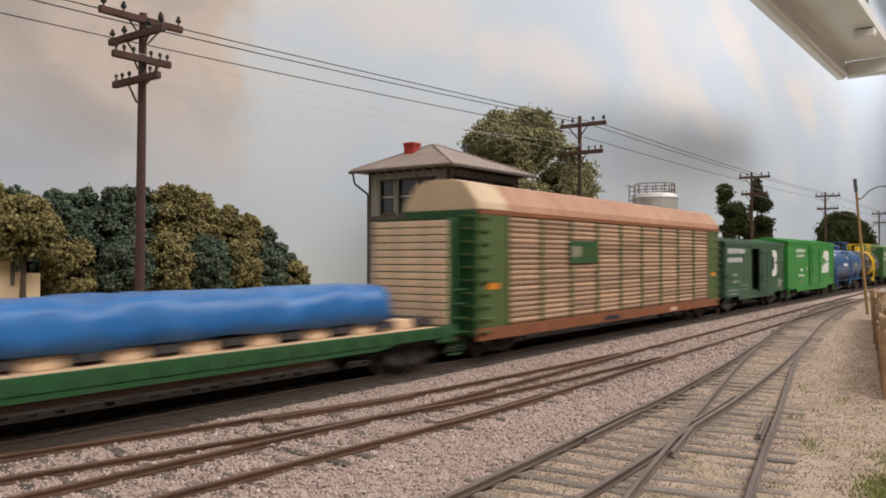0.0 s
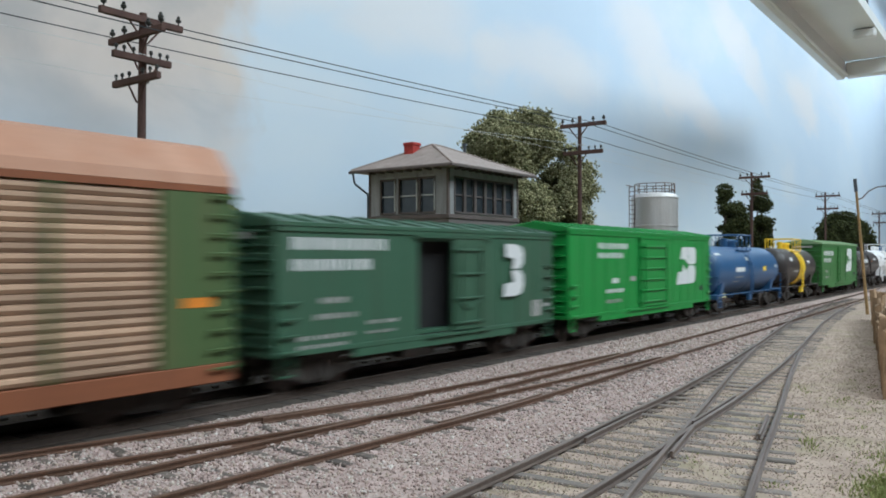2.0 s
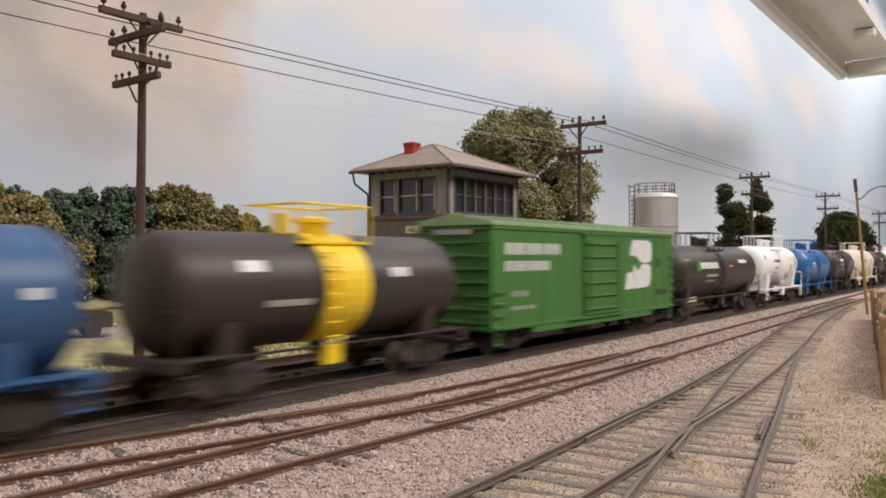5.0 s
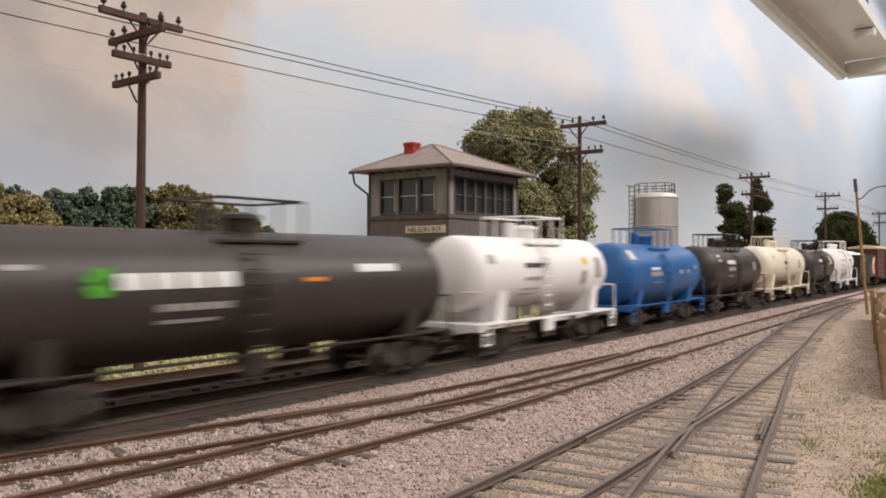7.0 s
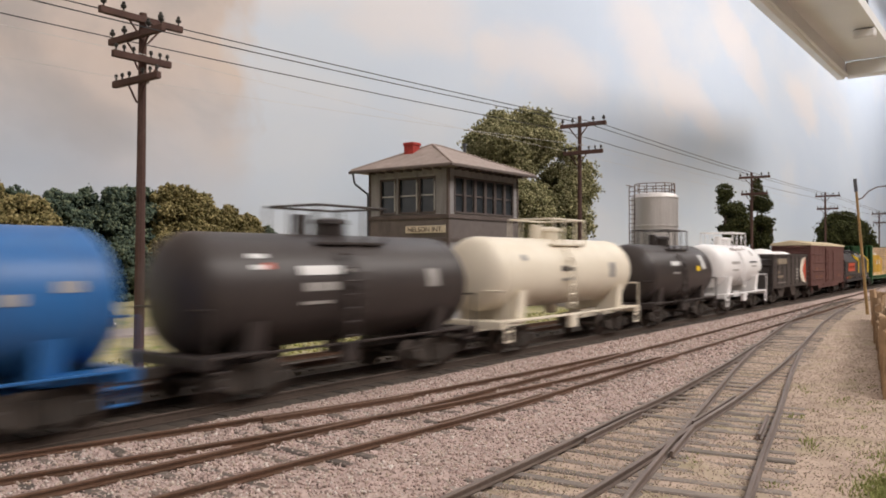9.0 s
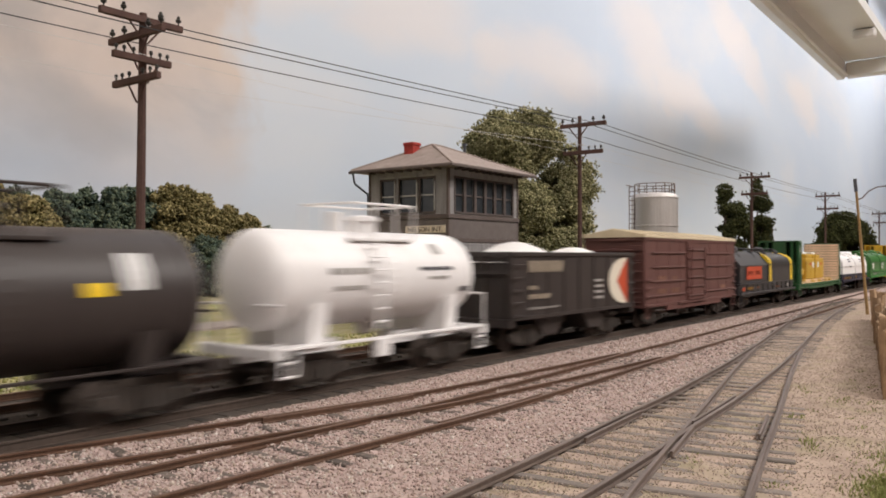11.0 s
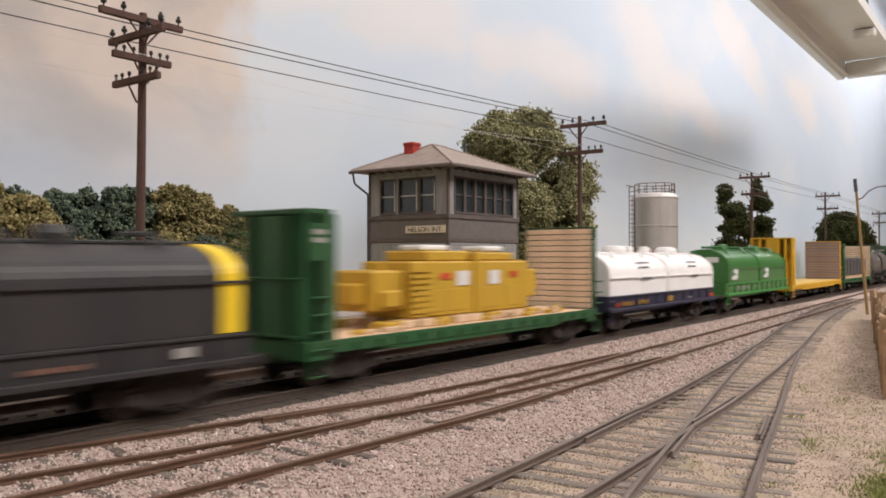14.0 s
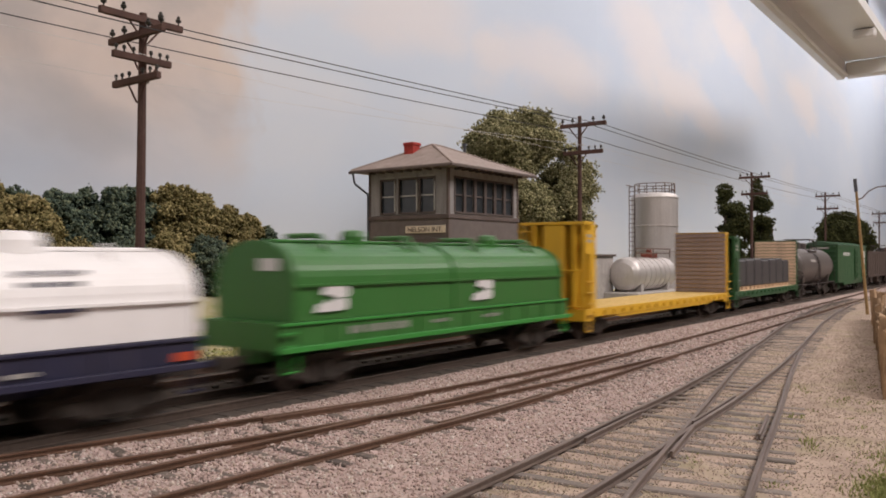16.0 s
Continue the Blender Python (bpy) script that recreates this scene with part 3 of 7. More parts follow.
for start, dy, z, r, m_, lab in (((16.3, 23.4, 11.06), -1.5, 10.78, 0.022, WIRE, DARKLAB), ((14.9, 22.2, 10.42), -0.8, 10.8, 0.022, WIRE, DARKLAB),
                                 ((14.9, 25.1, 10.70), 1.5, 10.8, 0.022, WIRE, DARKLAB), ((14.9, 24.8, 9.3), -1.2, 9.5, 0.010, WIREPALE, PALELAB), ((15.9, 23.4, 9.9), 1.1, 9.5, 0.010, WIREPALE, PALELAB)):
    stops = [(start[0] - 40, start[1] + 0.8, start[2] - 0.1), start] + [(x, y + dy, z) for x, y in LINE]
    bm = bmesh.new()
    last = None
    for a, b in zip(stops, stops[1:]):
        for i in range(9):
            u = i / 8
            p = (a[0] + (b[0] - a[0]) * u, a[1] + (b[1] - a[1]) * u, a[2] + (b[2] - a[2]) * u - 0.07 * 4 * u * (1 - u))
            ring = [bm.verts.new((p[0], p[1] + r * math.cos(w), p[2] + r * math.sin(w))) for w in (0.8, 2.37, 3.94, 5.5)]
            for k in range(4):
                if last:
                    bm.faces.new((last[k], ring[k], ring[(k + 1) % 4], last[(k + 1) % 4]))
            last = ring
    tagged(part("wire", bm, m_, None, lab), "", "wire", "telegraph wires")


# ---- signal tower ----
TX0, TX1, TY0, TY1 = 30.6, 36.88, 22.5, 27.5
tower = thing("signal_tower", TX0, TY0, -0.45, "grey clapboard two-storey signal tower with hipped shingle roof", "building")
TL, TW = TX1 - TX0, TY1 - TY0
BASE = 0.45


def wall_y_plane(x0, x1, z0, z1, y0, y1, holes):
    """Boxes that leave rectangular holes (x0, x1) in one band z range."""
    return [(x0, x1, y0, y1, z0, z1)] if not holes else [(a, b, y0, y1, z0, z1) for a, b in zip([x0] + [h[1] for h in holes], [h[0] for h in holes] + [x1])]


ZS, ZT, ZE = 5.36 + BASE, 7.16 + BASE, 7.5 + BASE
side_holes = [(0.52 + i * 0.91, 0.52 + i * 0.91 + 0.72) for i in range(6)]
end_holes = [(0.82, 1.70), (1.92, 3.02), (3.34, 4.24)]
part("core", boxes((0.2, TL - 0.2, 0.2, TW - 0.2, 0, 5.0 + BASE)), TRIM, tower)
side = boxes(*(wall_y_plane(0, TL, ZS, ZT, 0, 0.2, side_holes) + [(0, TL, 0, 0.2, 0, ZS), (0, TL, 0, 0.2, ZT, ZE)]))
part("side_wall", side, CLAP, tower)
end = boxes(*([(0, 0.2, 0.2, TW, 0, ZS), (0, 0.2, 0.2, TW, ZT, ZE)] + [(0, 0.2, a[2], a[3], a[4], a[5]) for a in
            [(0, 0, lo, hi, ZS, ZT) for lo, hi in zip([0.2] + [h[1] for h in end_holes], [h[0] for h in end_holes] + [TW])]]))
part("end_wall", end, CLAP, tower)
part("back_wall", boxes((0.2, TL, TW - 0.2, TW, 0, ZE), (TL - 0.2, TL, 0.2, TW - 0.2, 0, ZE)), CLAP, tower)
part("ceiling_board", boxes((0.2, TL - 0.2, 0.2, TW - 0.2, ZE - 0.15, ZE)), TRIM, tower)
part("floor_board", boxes((0.2, TL - 0.2, 0.2, TW - 0.2, 5.0 + BASE, 5.1 + BASE)), TRIM, tower)
# clapboards, lapped
lap = bmesh.new()
z = 0.05
while z < ZE - 0.12:
    sp_y = [(-0.02, TL + 0.02)] if not (ZS - 0.1 < z < ZT) else [(-0.02, side_holes[0][0] - 0.1), (side_holes[-1][1] + 0.1, TL + 0.02)]
    for a, b in sp_y:
        box(lap, a, b, -0.035, 0.0, z, z + 0.11)
    z += 0.15
part("clapboard_siding", lap, CLAP, tower, kind="stuff")
lap = bmesh.new()
z = 0.05
while z < ZE - 0.12:
    sp_y = [(0.0, TW)] if not (ZS - 0.1 < z < ZT) else [(0.0, end_holes[0][0] - 0.1), (end_holes[1][1] + 0.1, end_holes[2][0] - 0.1), (end_holes[2][1] + 0.1, TW)]
    for a, b in sp_y:
        box(lap, -0.035, 0.0, a, b, z, z + 0.11)
    z += 0.15
part("clapboard_siding", lap, CLAP, tower, kind="stuff")
part("belt_course", boxes((-0.12, TL + 0.1, -0.12, -0.036, ZS - 0.28, ZS - 0.06), (-0.12, -0.036, -0.036, TW + 0.1, ZS - 0.28, ZS - 0.06), bevel=0.02), TRIM, tower)
part("frieze_panel", boxes((-0.03, TL + 0.03, -0.055, -0.037, ZS - 1.21, ZS - 0.29), (-0.055, -0.037, -0.03, TW + 0.03, ZS - 1.21, ZS - 0.29)), FRIEZE, tower)
part("lower_belt", boxes((-0.08, TL + 0.06, -0.08, -0.036, ZS - 1.42, ZS - 1.22), (-0.08, -0.036, -0.036, TW + 0.06, ZS - 1.42, ZS - 1.22), bevel=0.015), TRIM, tower)
for x, y in ((-0.07, -0.07), (TL - 0.06, -0.07), (-0.07, TW - 0.06)):
    part("corner_board", boxes((x, x + 0.14, y, y + 0.14, 0, ZE - 0.01), bevel=0.01), TRIM, tower)
FRAME = mat("window_frame_paint", (0.10, 0.078, 0.07), 0.7, vary=0.2)
PALE = mat("pale_sash", (0.42, 0.40, 0.38), 0.7, vary=0.15)
for a, b in side_holes:
    w_ = part("window", boxes((a - 0.08, a, -0.06, 0.06, ZS, ZT), (b, b + 0.08, -0.06, 0.06, ZS, ZT), (a, b, -0.06, 0.06, ZT - 0.09, ZT), (a, b, -0.06, 0.06, ZS, ZS + 0.09),
                              (a, b, 0.0, 0.05, (ZS + ZT) / 2 - 0.03, (ZS + ZT) / 2 + 0.03)), FRAME, tower)
    part("pane", boxes((a, b, 0.07, 0.09, ZS, ZT)), GLASS, w_)
for a, b in end_holes:
    w_ = part("window", boxes((-0.06, 0.06, a - 0.08, a, ZS, ZT), (-0.06, 0.06, b, b + 0.08, ZS, ZT), (-0.06, 0.06, a, b, ZT - 0.09, ZT), (-0.06, 0.06, a, b, ZS, ZS + 0.09),
                              (0.0, 0.05, a, b, (ZS + ZT) / 2 - 0.03, (ZS + ZT) / 2 + 0.03)), FRAME, tower)
    part("pane", boxes((0.07, 0.09, a, b, ZS, ZT)), GLASS, w_)
    part("sash", boxes((-0.005, 0.065, a + 0.02, a + 0.07, ZS + 0.1, ZT - 0.1), (-0.02, -0.002, a + 0.08, b - 0.02, (ZS + ZT) / 2 - 0.035, (ZS + ZT) / 2 + 0.035)), PALE, w_)
    part("worn_casing", boxes((-0.075, -0.062, a - 0.075, a - 0.02, ZS + 0.15, ZT - 0.25), (-0.075, -0.062, a, b, ZT + 0.03, ZT + 0.09)), PALE, w_, "casing with worn white paint")
part("ground_window", boxes((-0.05, 0.02, 1.5, 2.5, 2.6 + BASE, 3.7 + BASE), bevel=0.02), FRAME, tower)
part("ground_window", boxes((-0.075, -0.052, 1.6, 2.4, 2.7 + BASE, 3.6 + BASE)), GLASS, tower)
o = 0.72
ez = 7.55 + BASE
rf = bmesh.new()
c4 = [(-o, -o), (TL + o, -o), (TL + o, TW + o), (-o, TW + o)]
lowv = [rf.verts.new((x, y, ez)) for x, y in c4]
eav = [rf.verts.new((x, y, ez + 0.12)) for x, y in c4]
RX1, RX2 = 2.0, 2.75
r1, r2 = rf.verts.new((RX1, TW / 2, 9.05 + BASE)), rf.verts.new((RX2, TW / 2, 9.05 + BASE))
rf.faces.new(lowv)
for i in range(4):
    j = (i + 1) % 4
    rf.faces.new((lowv[i], lowv[j], eav[j], eav[i]))
rf.faces.new((eav[0], eav[1], r2, r1))
rf.faces.new((eav[1], eav[2], r2))
rf.faces.new((eav[2], eav[3], r1, r2))
rf.faces.new((eav[3], eav[0], r1))
bmesh.ops.recalc_face_normals(rf, faces=rf.faces)
roof = part("roof", rf, SHINGLE, tower)
part("gutter", boxes((-o - 0.1, TL + o + 0.1, -o - 0.1, -o - 0.005, ez - 0.06, ez + 0.09), (-o - 0.1, -o - 0.005, -o, TW + o + 0.1, ez - 0.06, ez + 0.09), bevel=0.03), TRIM, roof)
TAILS = {}


def cached_tail(key):
    if key not in TAILS:
        TAILS[key] = part("rafter_tail", boxes((-o + 0.02, -0.14, 0, 0.09, ez - 0.12, ez - 0.01) if key == "x" else (0, 0.09, -o + 0.02, -0.14, ez - 0.12, ez - 0.01)), TRIM, tower)
        return TAILS[key]
    tail = new("rafter_tail", TAILS[key].data)
    tail.parent = tower
    return tail


hipm = bmesh.new()
for e in (0, 1, 2, 3):
    a = Vector((*c4[e], ez + 0.13))
    b = Vector((RX1, TW / 2, 9.07 + BASE)) if e in (0, 3) else Vector((RX2, TW / 2, 9.07 + BASE))
    rod(hipm, a, b, 0.05, 5)
rod(hipm, (RX1, TW / 2, 9.07 + BASE), (RX2, TW / 2, 9.07 + BASE), 0.05, 5)
part("hip_cap", hipm, SHINGLE, roof)
for y in np.arange(0.3, TW, 0.6):
    at(cached_tail("x"), 0, y, 0)
for x in np.arange(0.3, TL, 0.6):
    at(cached_tail("y"), x, 0, 0)
ch = part("chimney", boxes((0.95, 1.55, TW - 2.05, TW - 1.45, 7.7 + BASE, 9.05 + BASE), bevel=0.02), BRICKRED, tower, "red brick chimney")
part("cap", boxes((0.9, 1.6, TW - 2.1, TW - 1.4, 8.95 + BASE, 9.12 + BASE), bevel=0.03), BRICKRED, ch)
part("vent_pipe", shift(lathe([(8.6 + BASE, 0.09), (9.15 + BASE, 0.09), (9.16 + BASE, 0.15), (9.3 + BASE, 0.12)], 10, "z"), TL - 2.2, 1.9, 0), PIPE, tower)
part("downpipe", rods([((-0.65, TW + 0.62, ez - 0.04), (-0.62, TW + 0.55, ez - 0.55)), ((-0.62, TW + 0.55, ez - 0.55), (-0.1, TW + 0.08, ez - 1.1)), ((-0.1, TW + 0.08, ez - 1.1), (-0.1, TW + 0.08, 0.0))], 0.055), PIPE, tower)
sign = part("name_board", boxes((-0.15, -0.09, 0.08, 2.55, 4.39 + BASE, 4.75 + BASE), bevel=0.012), SIGNWHITE, tower, "cream name board with brown letters")
cu = bpy.data.curves.new("letters", "FONT")
cu.body, cu.size, cu.align_x, cu.extrude = "NELSON INT.", 0.34 * S, "CENTER", 0.006 * S
tmp = new("letters_curve", cu)
me = bpy.data.meshes.new_from_object(tmp)
bpy.data.objects.remove(tmp)
me.materials.append(INK)
lt = new("letters", me)
lt.parent = sign
at(lt, -0.158, 1.31, 4.45 + BASE, 90, 0, -90)
lt.scale = (1.08, 1, 1)


# ---- trees ----
def foliage(name, blobs, per, size, material, seed, parent):
    """A crown: small chunks on the ragged skins of lumpy clumps."""
    r = np.random.default_rng(seed)
    C, Z = [], []
    for (x, y, z, rad) in blobs:
        k = max(24, int(per * rad * rad))
        d = r.normal(size=(k, 3))
        d /= np.linalg.norm(d, axis=1)[:, None]
        lump = 0.8 + 0.3 * np.sin(d[:, 0] * 5 + x * 3) * np.sin(d[:, 1] * 4 + z * 2) * np.sin(d[:, 2] * 5 + y) + r.normal(0, 0.13, k)
        squash = np.array((r.uniform(0.8, 1.25), r.uniform(0.8, 1.25), r.uniform(0.6, 0.95)))
        C.append(np.array((x, y, z)) + d * squash * (rad * lump * r.uniform(0.7, 1.08, k))[:, None])
        Z.append(r.uniform(0.45, 1.35, k) * size)
    ob = chunk_object(name, np.concatenate(C), np.concatenate(Z), material, 0.8, seed, TET, TETF)
    ob.parent = parent
    return ob


def tree(x, y, z, height, width, leaf, seed, label, per=300, size=0.16, clear=0.15, group="", columnar=False, blob=0.3):
    r = np.random.default_rng(seed)
    t = thing("tree", x, y, z, label, "tree", group)
    bm = bmesh.new()
    rod(bm, (0, 0, -0.2), (0.1, 0, height * 0.55), 0.05 * height ** 0.8, 8, 0.02 * height ** 0.8)
    blobs = []
    for i in range((105 if height < 12 else 170) if not columnar else 46):
        u = r.uniform(clear, 1)
        prof = math.sqrt(max(0.02, 1 - (2 * (u - clear) / (1 - clear) - 0.86) ** 2 / 1.35)) if not columnar else (0.8 + 0.25 * math.sin(u * 13 + seed)) * min(1, (1.03 - u) * 4)
        w = r.uniform(0, 2 * math.pi)
        rad = width / 2 * prof * math.sqrt(r.uniform(0.3, 1)) * 0.86
        br = width * blob * r.uniform(0.3, 0.75)
        p = (rad * math.cos(w), rad * math.sin(w), height * u - br * (0.6 if u > 0.8 else 0.2))
        blobs.append((*p, br))
        if i % 5 == 0:
            rod(bm, (0, 0, height * min(0.5, u * 0.6)), p, 0.012 * height ** 0.8, 5, 0.004 * height)
    part("trunk", bm, BARK, t)
    foliage("crown", blobs, per, size, LEAVES[leaf], seed, t)
    return t


rnd = random.Random(11)
WOODS = [  # x, y, height, width, leaf
    (15.5, 46.5, 8.0, 5.5, "blue"), (19.2, 45.5, 7.0, 3.6, "olive"), (21.3, 46.5, 6.3, 4.6, "blue"), (23.2, 44.8, 6.1, 4.2, "blue"), (25.0, 46.2, 6.5, 4.2, "blue"), (26.9, 44.6, 6.5, 4.0, "blue"),
    (28.7, 45.6, 6.7, 4.2, "blue"), (30.5, 44.3, 6.9, 4.2, "olive"), (32.4, 44.7, 6.5, 4.0, "olive"), (34.2, 44.1, 5.8, 3.6, "olive"), (35.8, 43.9, 5.3, 3.2, "olive"), (37.3, 43.7, 4.6, 2.8, "blue"), (38.8, 43.4, 3.4, 2.4, "blue"),
    (22.4, 42.0, 3.4, 3.0, "olive"), (25.4, 41.6, 3.5, 3.2, "blue"), (28.2, 41.6, 3.8, 3.2, "olive"), (31.0, 41.6, 3.7, 3.2, "blue"), (33.6, 41.6, 3.6, 3.0, "olive"), (36.2, 41.8, 3.0, 2.6, "blue"), (38.6, 41.8, 2.2, 2.2, "olive")]
for i, (x, y, hgt, wd, leaf) in enumerate(WOODS):
    tree(x, y, ground_z(x, y), hgt, wd, leaf, 20 + i, "bushy olive brown autumn tree at the wood's edge" if leaf == "olive" else "bushy blue green tree at the wood's edge", 330, 0.14, 0.02, "trees of the wood", blob=0.25)
tree(18.9, 40.0, 0.7, 5.6, 3.6, "olive", 58, "bushy olive brown autumn tree at the wood's edge", 330, 0.14, 0.5, "trees of the wood", blob=0.25)
tree(55.6, 33.8, -0.5, 15.7, 12.4, "elm", 60, "tall broad grey green leafy tree behind the tower", 560, 0.12, 0.05, blob=0.205)
for x, y, hgt, wd, seed in ((91.0, 27.91, 12.1, 2.3, 61), (92.4, 26.82, 10.3, 2.3, 62), (95.6, 25.63, 12.7, 2.6, 63)):
    tree(x, y, -0.5, hgt, wd, "dark", seed, "slender dark ivy covered tree", 420, 0.14, 0.02, "slender dark trees", True, 0.62)
tree(144, 24.9, -0.5, 11.4, 8.6, "dark", 64, "round dark green tree beside the far line", 160, 0.2, 0.1, blob=0.3)

# ---- steel tanks beside the line ----
silo = thing("storage_silo", 67.5, 26.9, -0.45, "tall bare steel storage tank with a railed top", "tank")
part("plinth", lathe([(0, 2.6), (1.8, 2.6), (1.85, 2.5)], 32, "z"), CONCRETE, silo)
sh = part("shell", lathe([(1.86, 2.02), (8.9, 2.02), (9.15, 1.85), (9.3, 1.3), (9.35, 0.4)], 48, "z"), STEEL, silo, smooth=False)
for z in (1.95, 4.1, 6.3, 8.75):
    part("hoop", lathe([(z, 2.02), (z + 0.02, 2.07), (z + 0.12, 2.07), (z + 0.14, 2.02)], 48, "z"), STEEL, sh)
rr = bmesh.new()
for i in range(14):
    w = 2 * math.pi * i / 14
    rod(rr, (1.75 * math.cos(w), 1.75 * math.sin(w), 9.0), (1.75 * math.cos(w), 1.75 * math.sin(w), 10.1), 0.035, 5)
    w2 = 2 * math.pi * (i + 1) / 14
    for z in (9.55, 10.08):
        rod(rr, (1.75 * math.cos(w), 1.75 * math.sin(w), z), (1.75 * math.cos(w2), 1.75 * math.sin(w2), z), 0.035, 5)
part("railing", rr, RUSTRAIL, silo)
ld = bmesh.new()
for u in (-0.25, 0.25):
    rod(ld, (-1.7, 1.4 + u, 1.9), (-1.7, 1.4 + u, 10.0), 0.04, 5)
for z in np.arange(2.2, 10, 0.4):
    rod(ld, (-1.7, 1.15, z), (-1.7, 1.65, z), 0.03, 5)
rod(ld, (-2.4, 1.6, 9.9), (-1.0, 1.6, 9.9), 0.04, 5)
part("ladder", ld, RUSTRAIL, silo)
drum = thing("horizontal_tank", 57.0, 25.2, -0.45, "horizontal bare steel tank with bands on a concrete bed", "tank")
part("bed", boxes((-1.2, 9.4, -1.7, 1.7, 0, 0.95), bevel=0.06), CONCRETE, drum)
ds = part("shell", shift(lathe([(-0.35, 0.3), (-0.2, 0.9), (0.0, 1.2), (0.25, 1.32), (7.6, 1.32), (7.9, 1.15), (8.1, 0.6), (8.15, 0.2)], 36), 0, 0, 2.3), STEEL, drum)
for x in (1.2, 2.2, 3.2, 4.2, 5.2, 6.2):
    part("band", shift(lathe([(x, 1.32), (x + 0.01, 1.36), (x + 0.12, 1.36), (x + 0.13, 1.32)], 36), 0, 0, 2.3), STEEL, ds)
part("saddle", boxes((0.8, 1.3, -1.1, 1.1, 0.96, 1.6), (6.2, 6.7, -1.1, 1.1, 0.96, 1.6)), CONCRETE, drum)
part("top_rail", rods([((0, -1.0, 4.3), (7, -1.0, 4.3)), ((0, -1.0, 3.6), (0, -1.0, 4.3)), ((3.4, -1.0, 3.6), (3.4, -1.0, 4.3)), ((7, -1.0, 3.6), (7, -1.0, 4.3)), ((0, -1.0, 3.95), (7, -1.0, 3.95))], 0.05), RUSTRAIL, drum)
part("valve", boxes((4.2, 5.6, -0.5, 0.4, 3.55, 3.9), (4.6, 4.9, -0.3, 0.1, 3.9, 4.25), bevel=0.05), mat("red_oxide", (0.22, 0.06, 0.04), 0.7), drum)
shed = thing("low_brick_shed", 72.5, 29.0, -0.45, "low brown brick shed behind the silo", "shed")
part("wall", boxes((0, 9, -1.5, 1.5, 0, 3.9)), mat("dull_brick", (0.26, 0.17, 0.13), 0.85, vary=0.2, size=0.4), shed)
part("roof", boxes((-0.2, 9.2, -1.7, 1.7, 3.9, 4.1), bevel=0.03), CONCRETE, shed)
hut = thing("concrete_hut", 52.0, 27.5, -0.45, "grey flat-roofed concrete hut by the tanks", "shed")
part("wall", boxes((0, 5.5, -1.2, 1.2, 0, 3.7)), CONCRETE, hut)
part("roof", boxes((-0.2, 5.7, -1.4, 1.4, 3.7, 3.85), bevel=0.03), TRIM, hut)
stack = thing("vent_mast", 103.5, 26.5, -0.45, "thin grey twin vent masts behind the tracks", "mast")
part("mast", rods([((0, 0, 0), (0, 0, 8.6)), ((0.9, -0.3, 0), (0.9, -0.3, 8.2))], 0.06), RUSTRAIL, stack)

# ---- house and pickup by the wood ----
house = thing("cream_house", 11.6, 40.5, 1.0, "cream stucco house with dark paned windows", "house")
part("wall", boxes((0, 7.2, 0, 5, -0.9, 3.1)), HOUSEWALL, house)
part("roof", prism([(-0.5, 3.1), (2.5, 4.0), (5.5, 3.1)], -0.4, 7.6, "yz"), SHINGLE, house)
part("porch", boxes((7.2, 8.6, 0.3, 2.2, -0.4, 1.4), bevel=0.05), HOUSEWALL, house)
for wx in (1.0, 2.9, 5.0):
    wn = part("window", boxes((wx - 0.08, wx + 1.28, -0.08, 0.02, 1.0, 2.4), bevel=0.02), mat("white_casing", (0.55, 0.45, 0.34), 0.7), house)
    for i in range(2):
        for j in range(2):
            part("pane", boxes((wx + 0.02 + i * 0.6, wx + 0.58 + i * 0.6, -0.1, -0.085, 1.08 + j * 0.65, 1.65 + j * 0.65)), GLASS, wn)
part("shutter", boxes((6.95, 7.15, -0.06, 0.0, 0.8, 2.4)), TRIM, house)

road = boxes((-60, 60, 33.2, 36.4, -0.5, -0.36))
part("road", road, mat("pale_road", (0.42, 0.36, 0.33), 0.9, vary=0.12, size=1.5, bump=0.3), None, "pale pinkish dirt road behind the tracks", "structure")
pick = thing("pickup_truck", 17.6, 34.6, -0.36, "old grey brown pickup truck parked on the road", "vehicle", rz=-20)
PAINT = mat("truck_paint", (0.09, 0.07, 0.06), 0.35, 0.2, 0.15, 1.0, 6, 0.03)
CHROME = mat("chrome", (0.75, 0.75, 0.75), 0.2, 0.9, 0.05)
part("body", prism([(-2.4, 0.45), (2.35, 0.45), (2.4, 0.95), (2.3, 1.15), (1.1, 1.22), (0.7, 1.25), (-0.7, 1.2), (-2.4, 1.15)], -0.9, 0.9), PAINT, pick)
cab = part("cab", prism([(0.95, 1.24), (0.55, 1.75), (-0.55, 1.78), (-0.75, 1.22)], -0.8, 0.8), PAINT, pick)
part("side_window", prism([(0.75, 1.28), (0.48, 1.68), (-0.45, 1.7), (-0.55, 1.28)], -0.83, -0.805), GLASS, cab)
part("bumper", boxes((2.38, 2.55, -0.9, 0.9, 0.4, 0.62), bevel=0.04), CHROME, pick)
part("grille", boxes((2.36, 2.44, -0.6, 0.6, 0.7, 1.0), bevel=0.02), CHROME, pick)
for x in (-1.5, 1.55):
    for y in (-0.88, 0.7):
        wl = part("wheel", lathe([(0, 0.2), (0.0, 0.36), (0.18, 0.36), (0.18, 0.2)], 16), RAILDARK, pick)
        wl.matrix_basis = pose(x * S, y * S, 0.36 * S, 0, 0, 90)

# ---- timber fence, light mast, grass ----
fence = thing("timber_fence", 0, 0, 0, "rough weathered timber stake fence beside the yard", "fence")
fr = random.Random(3)
n_st = 34
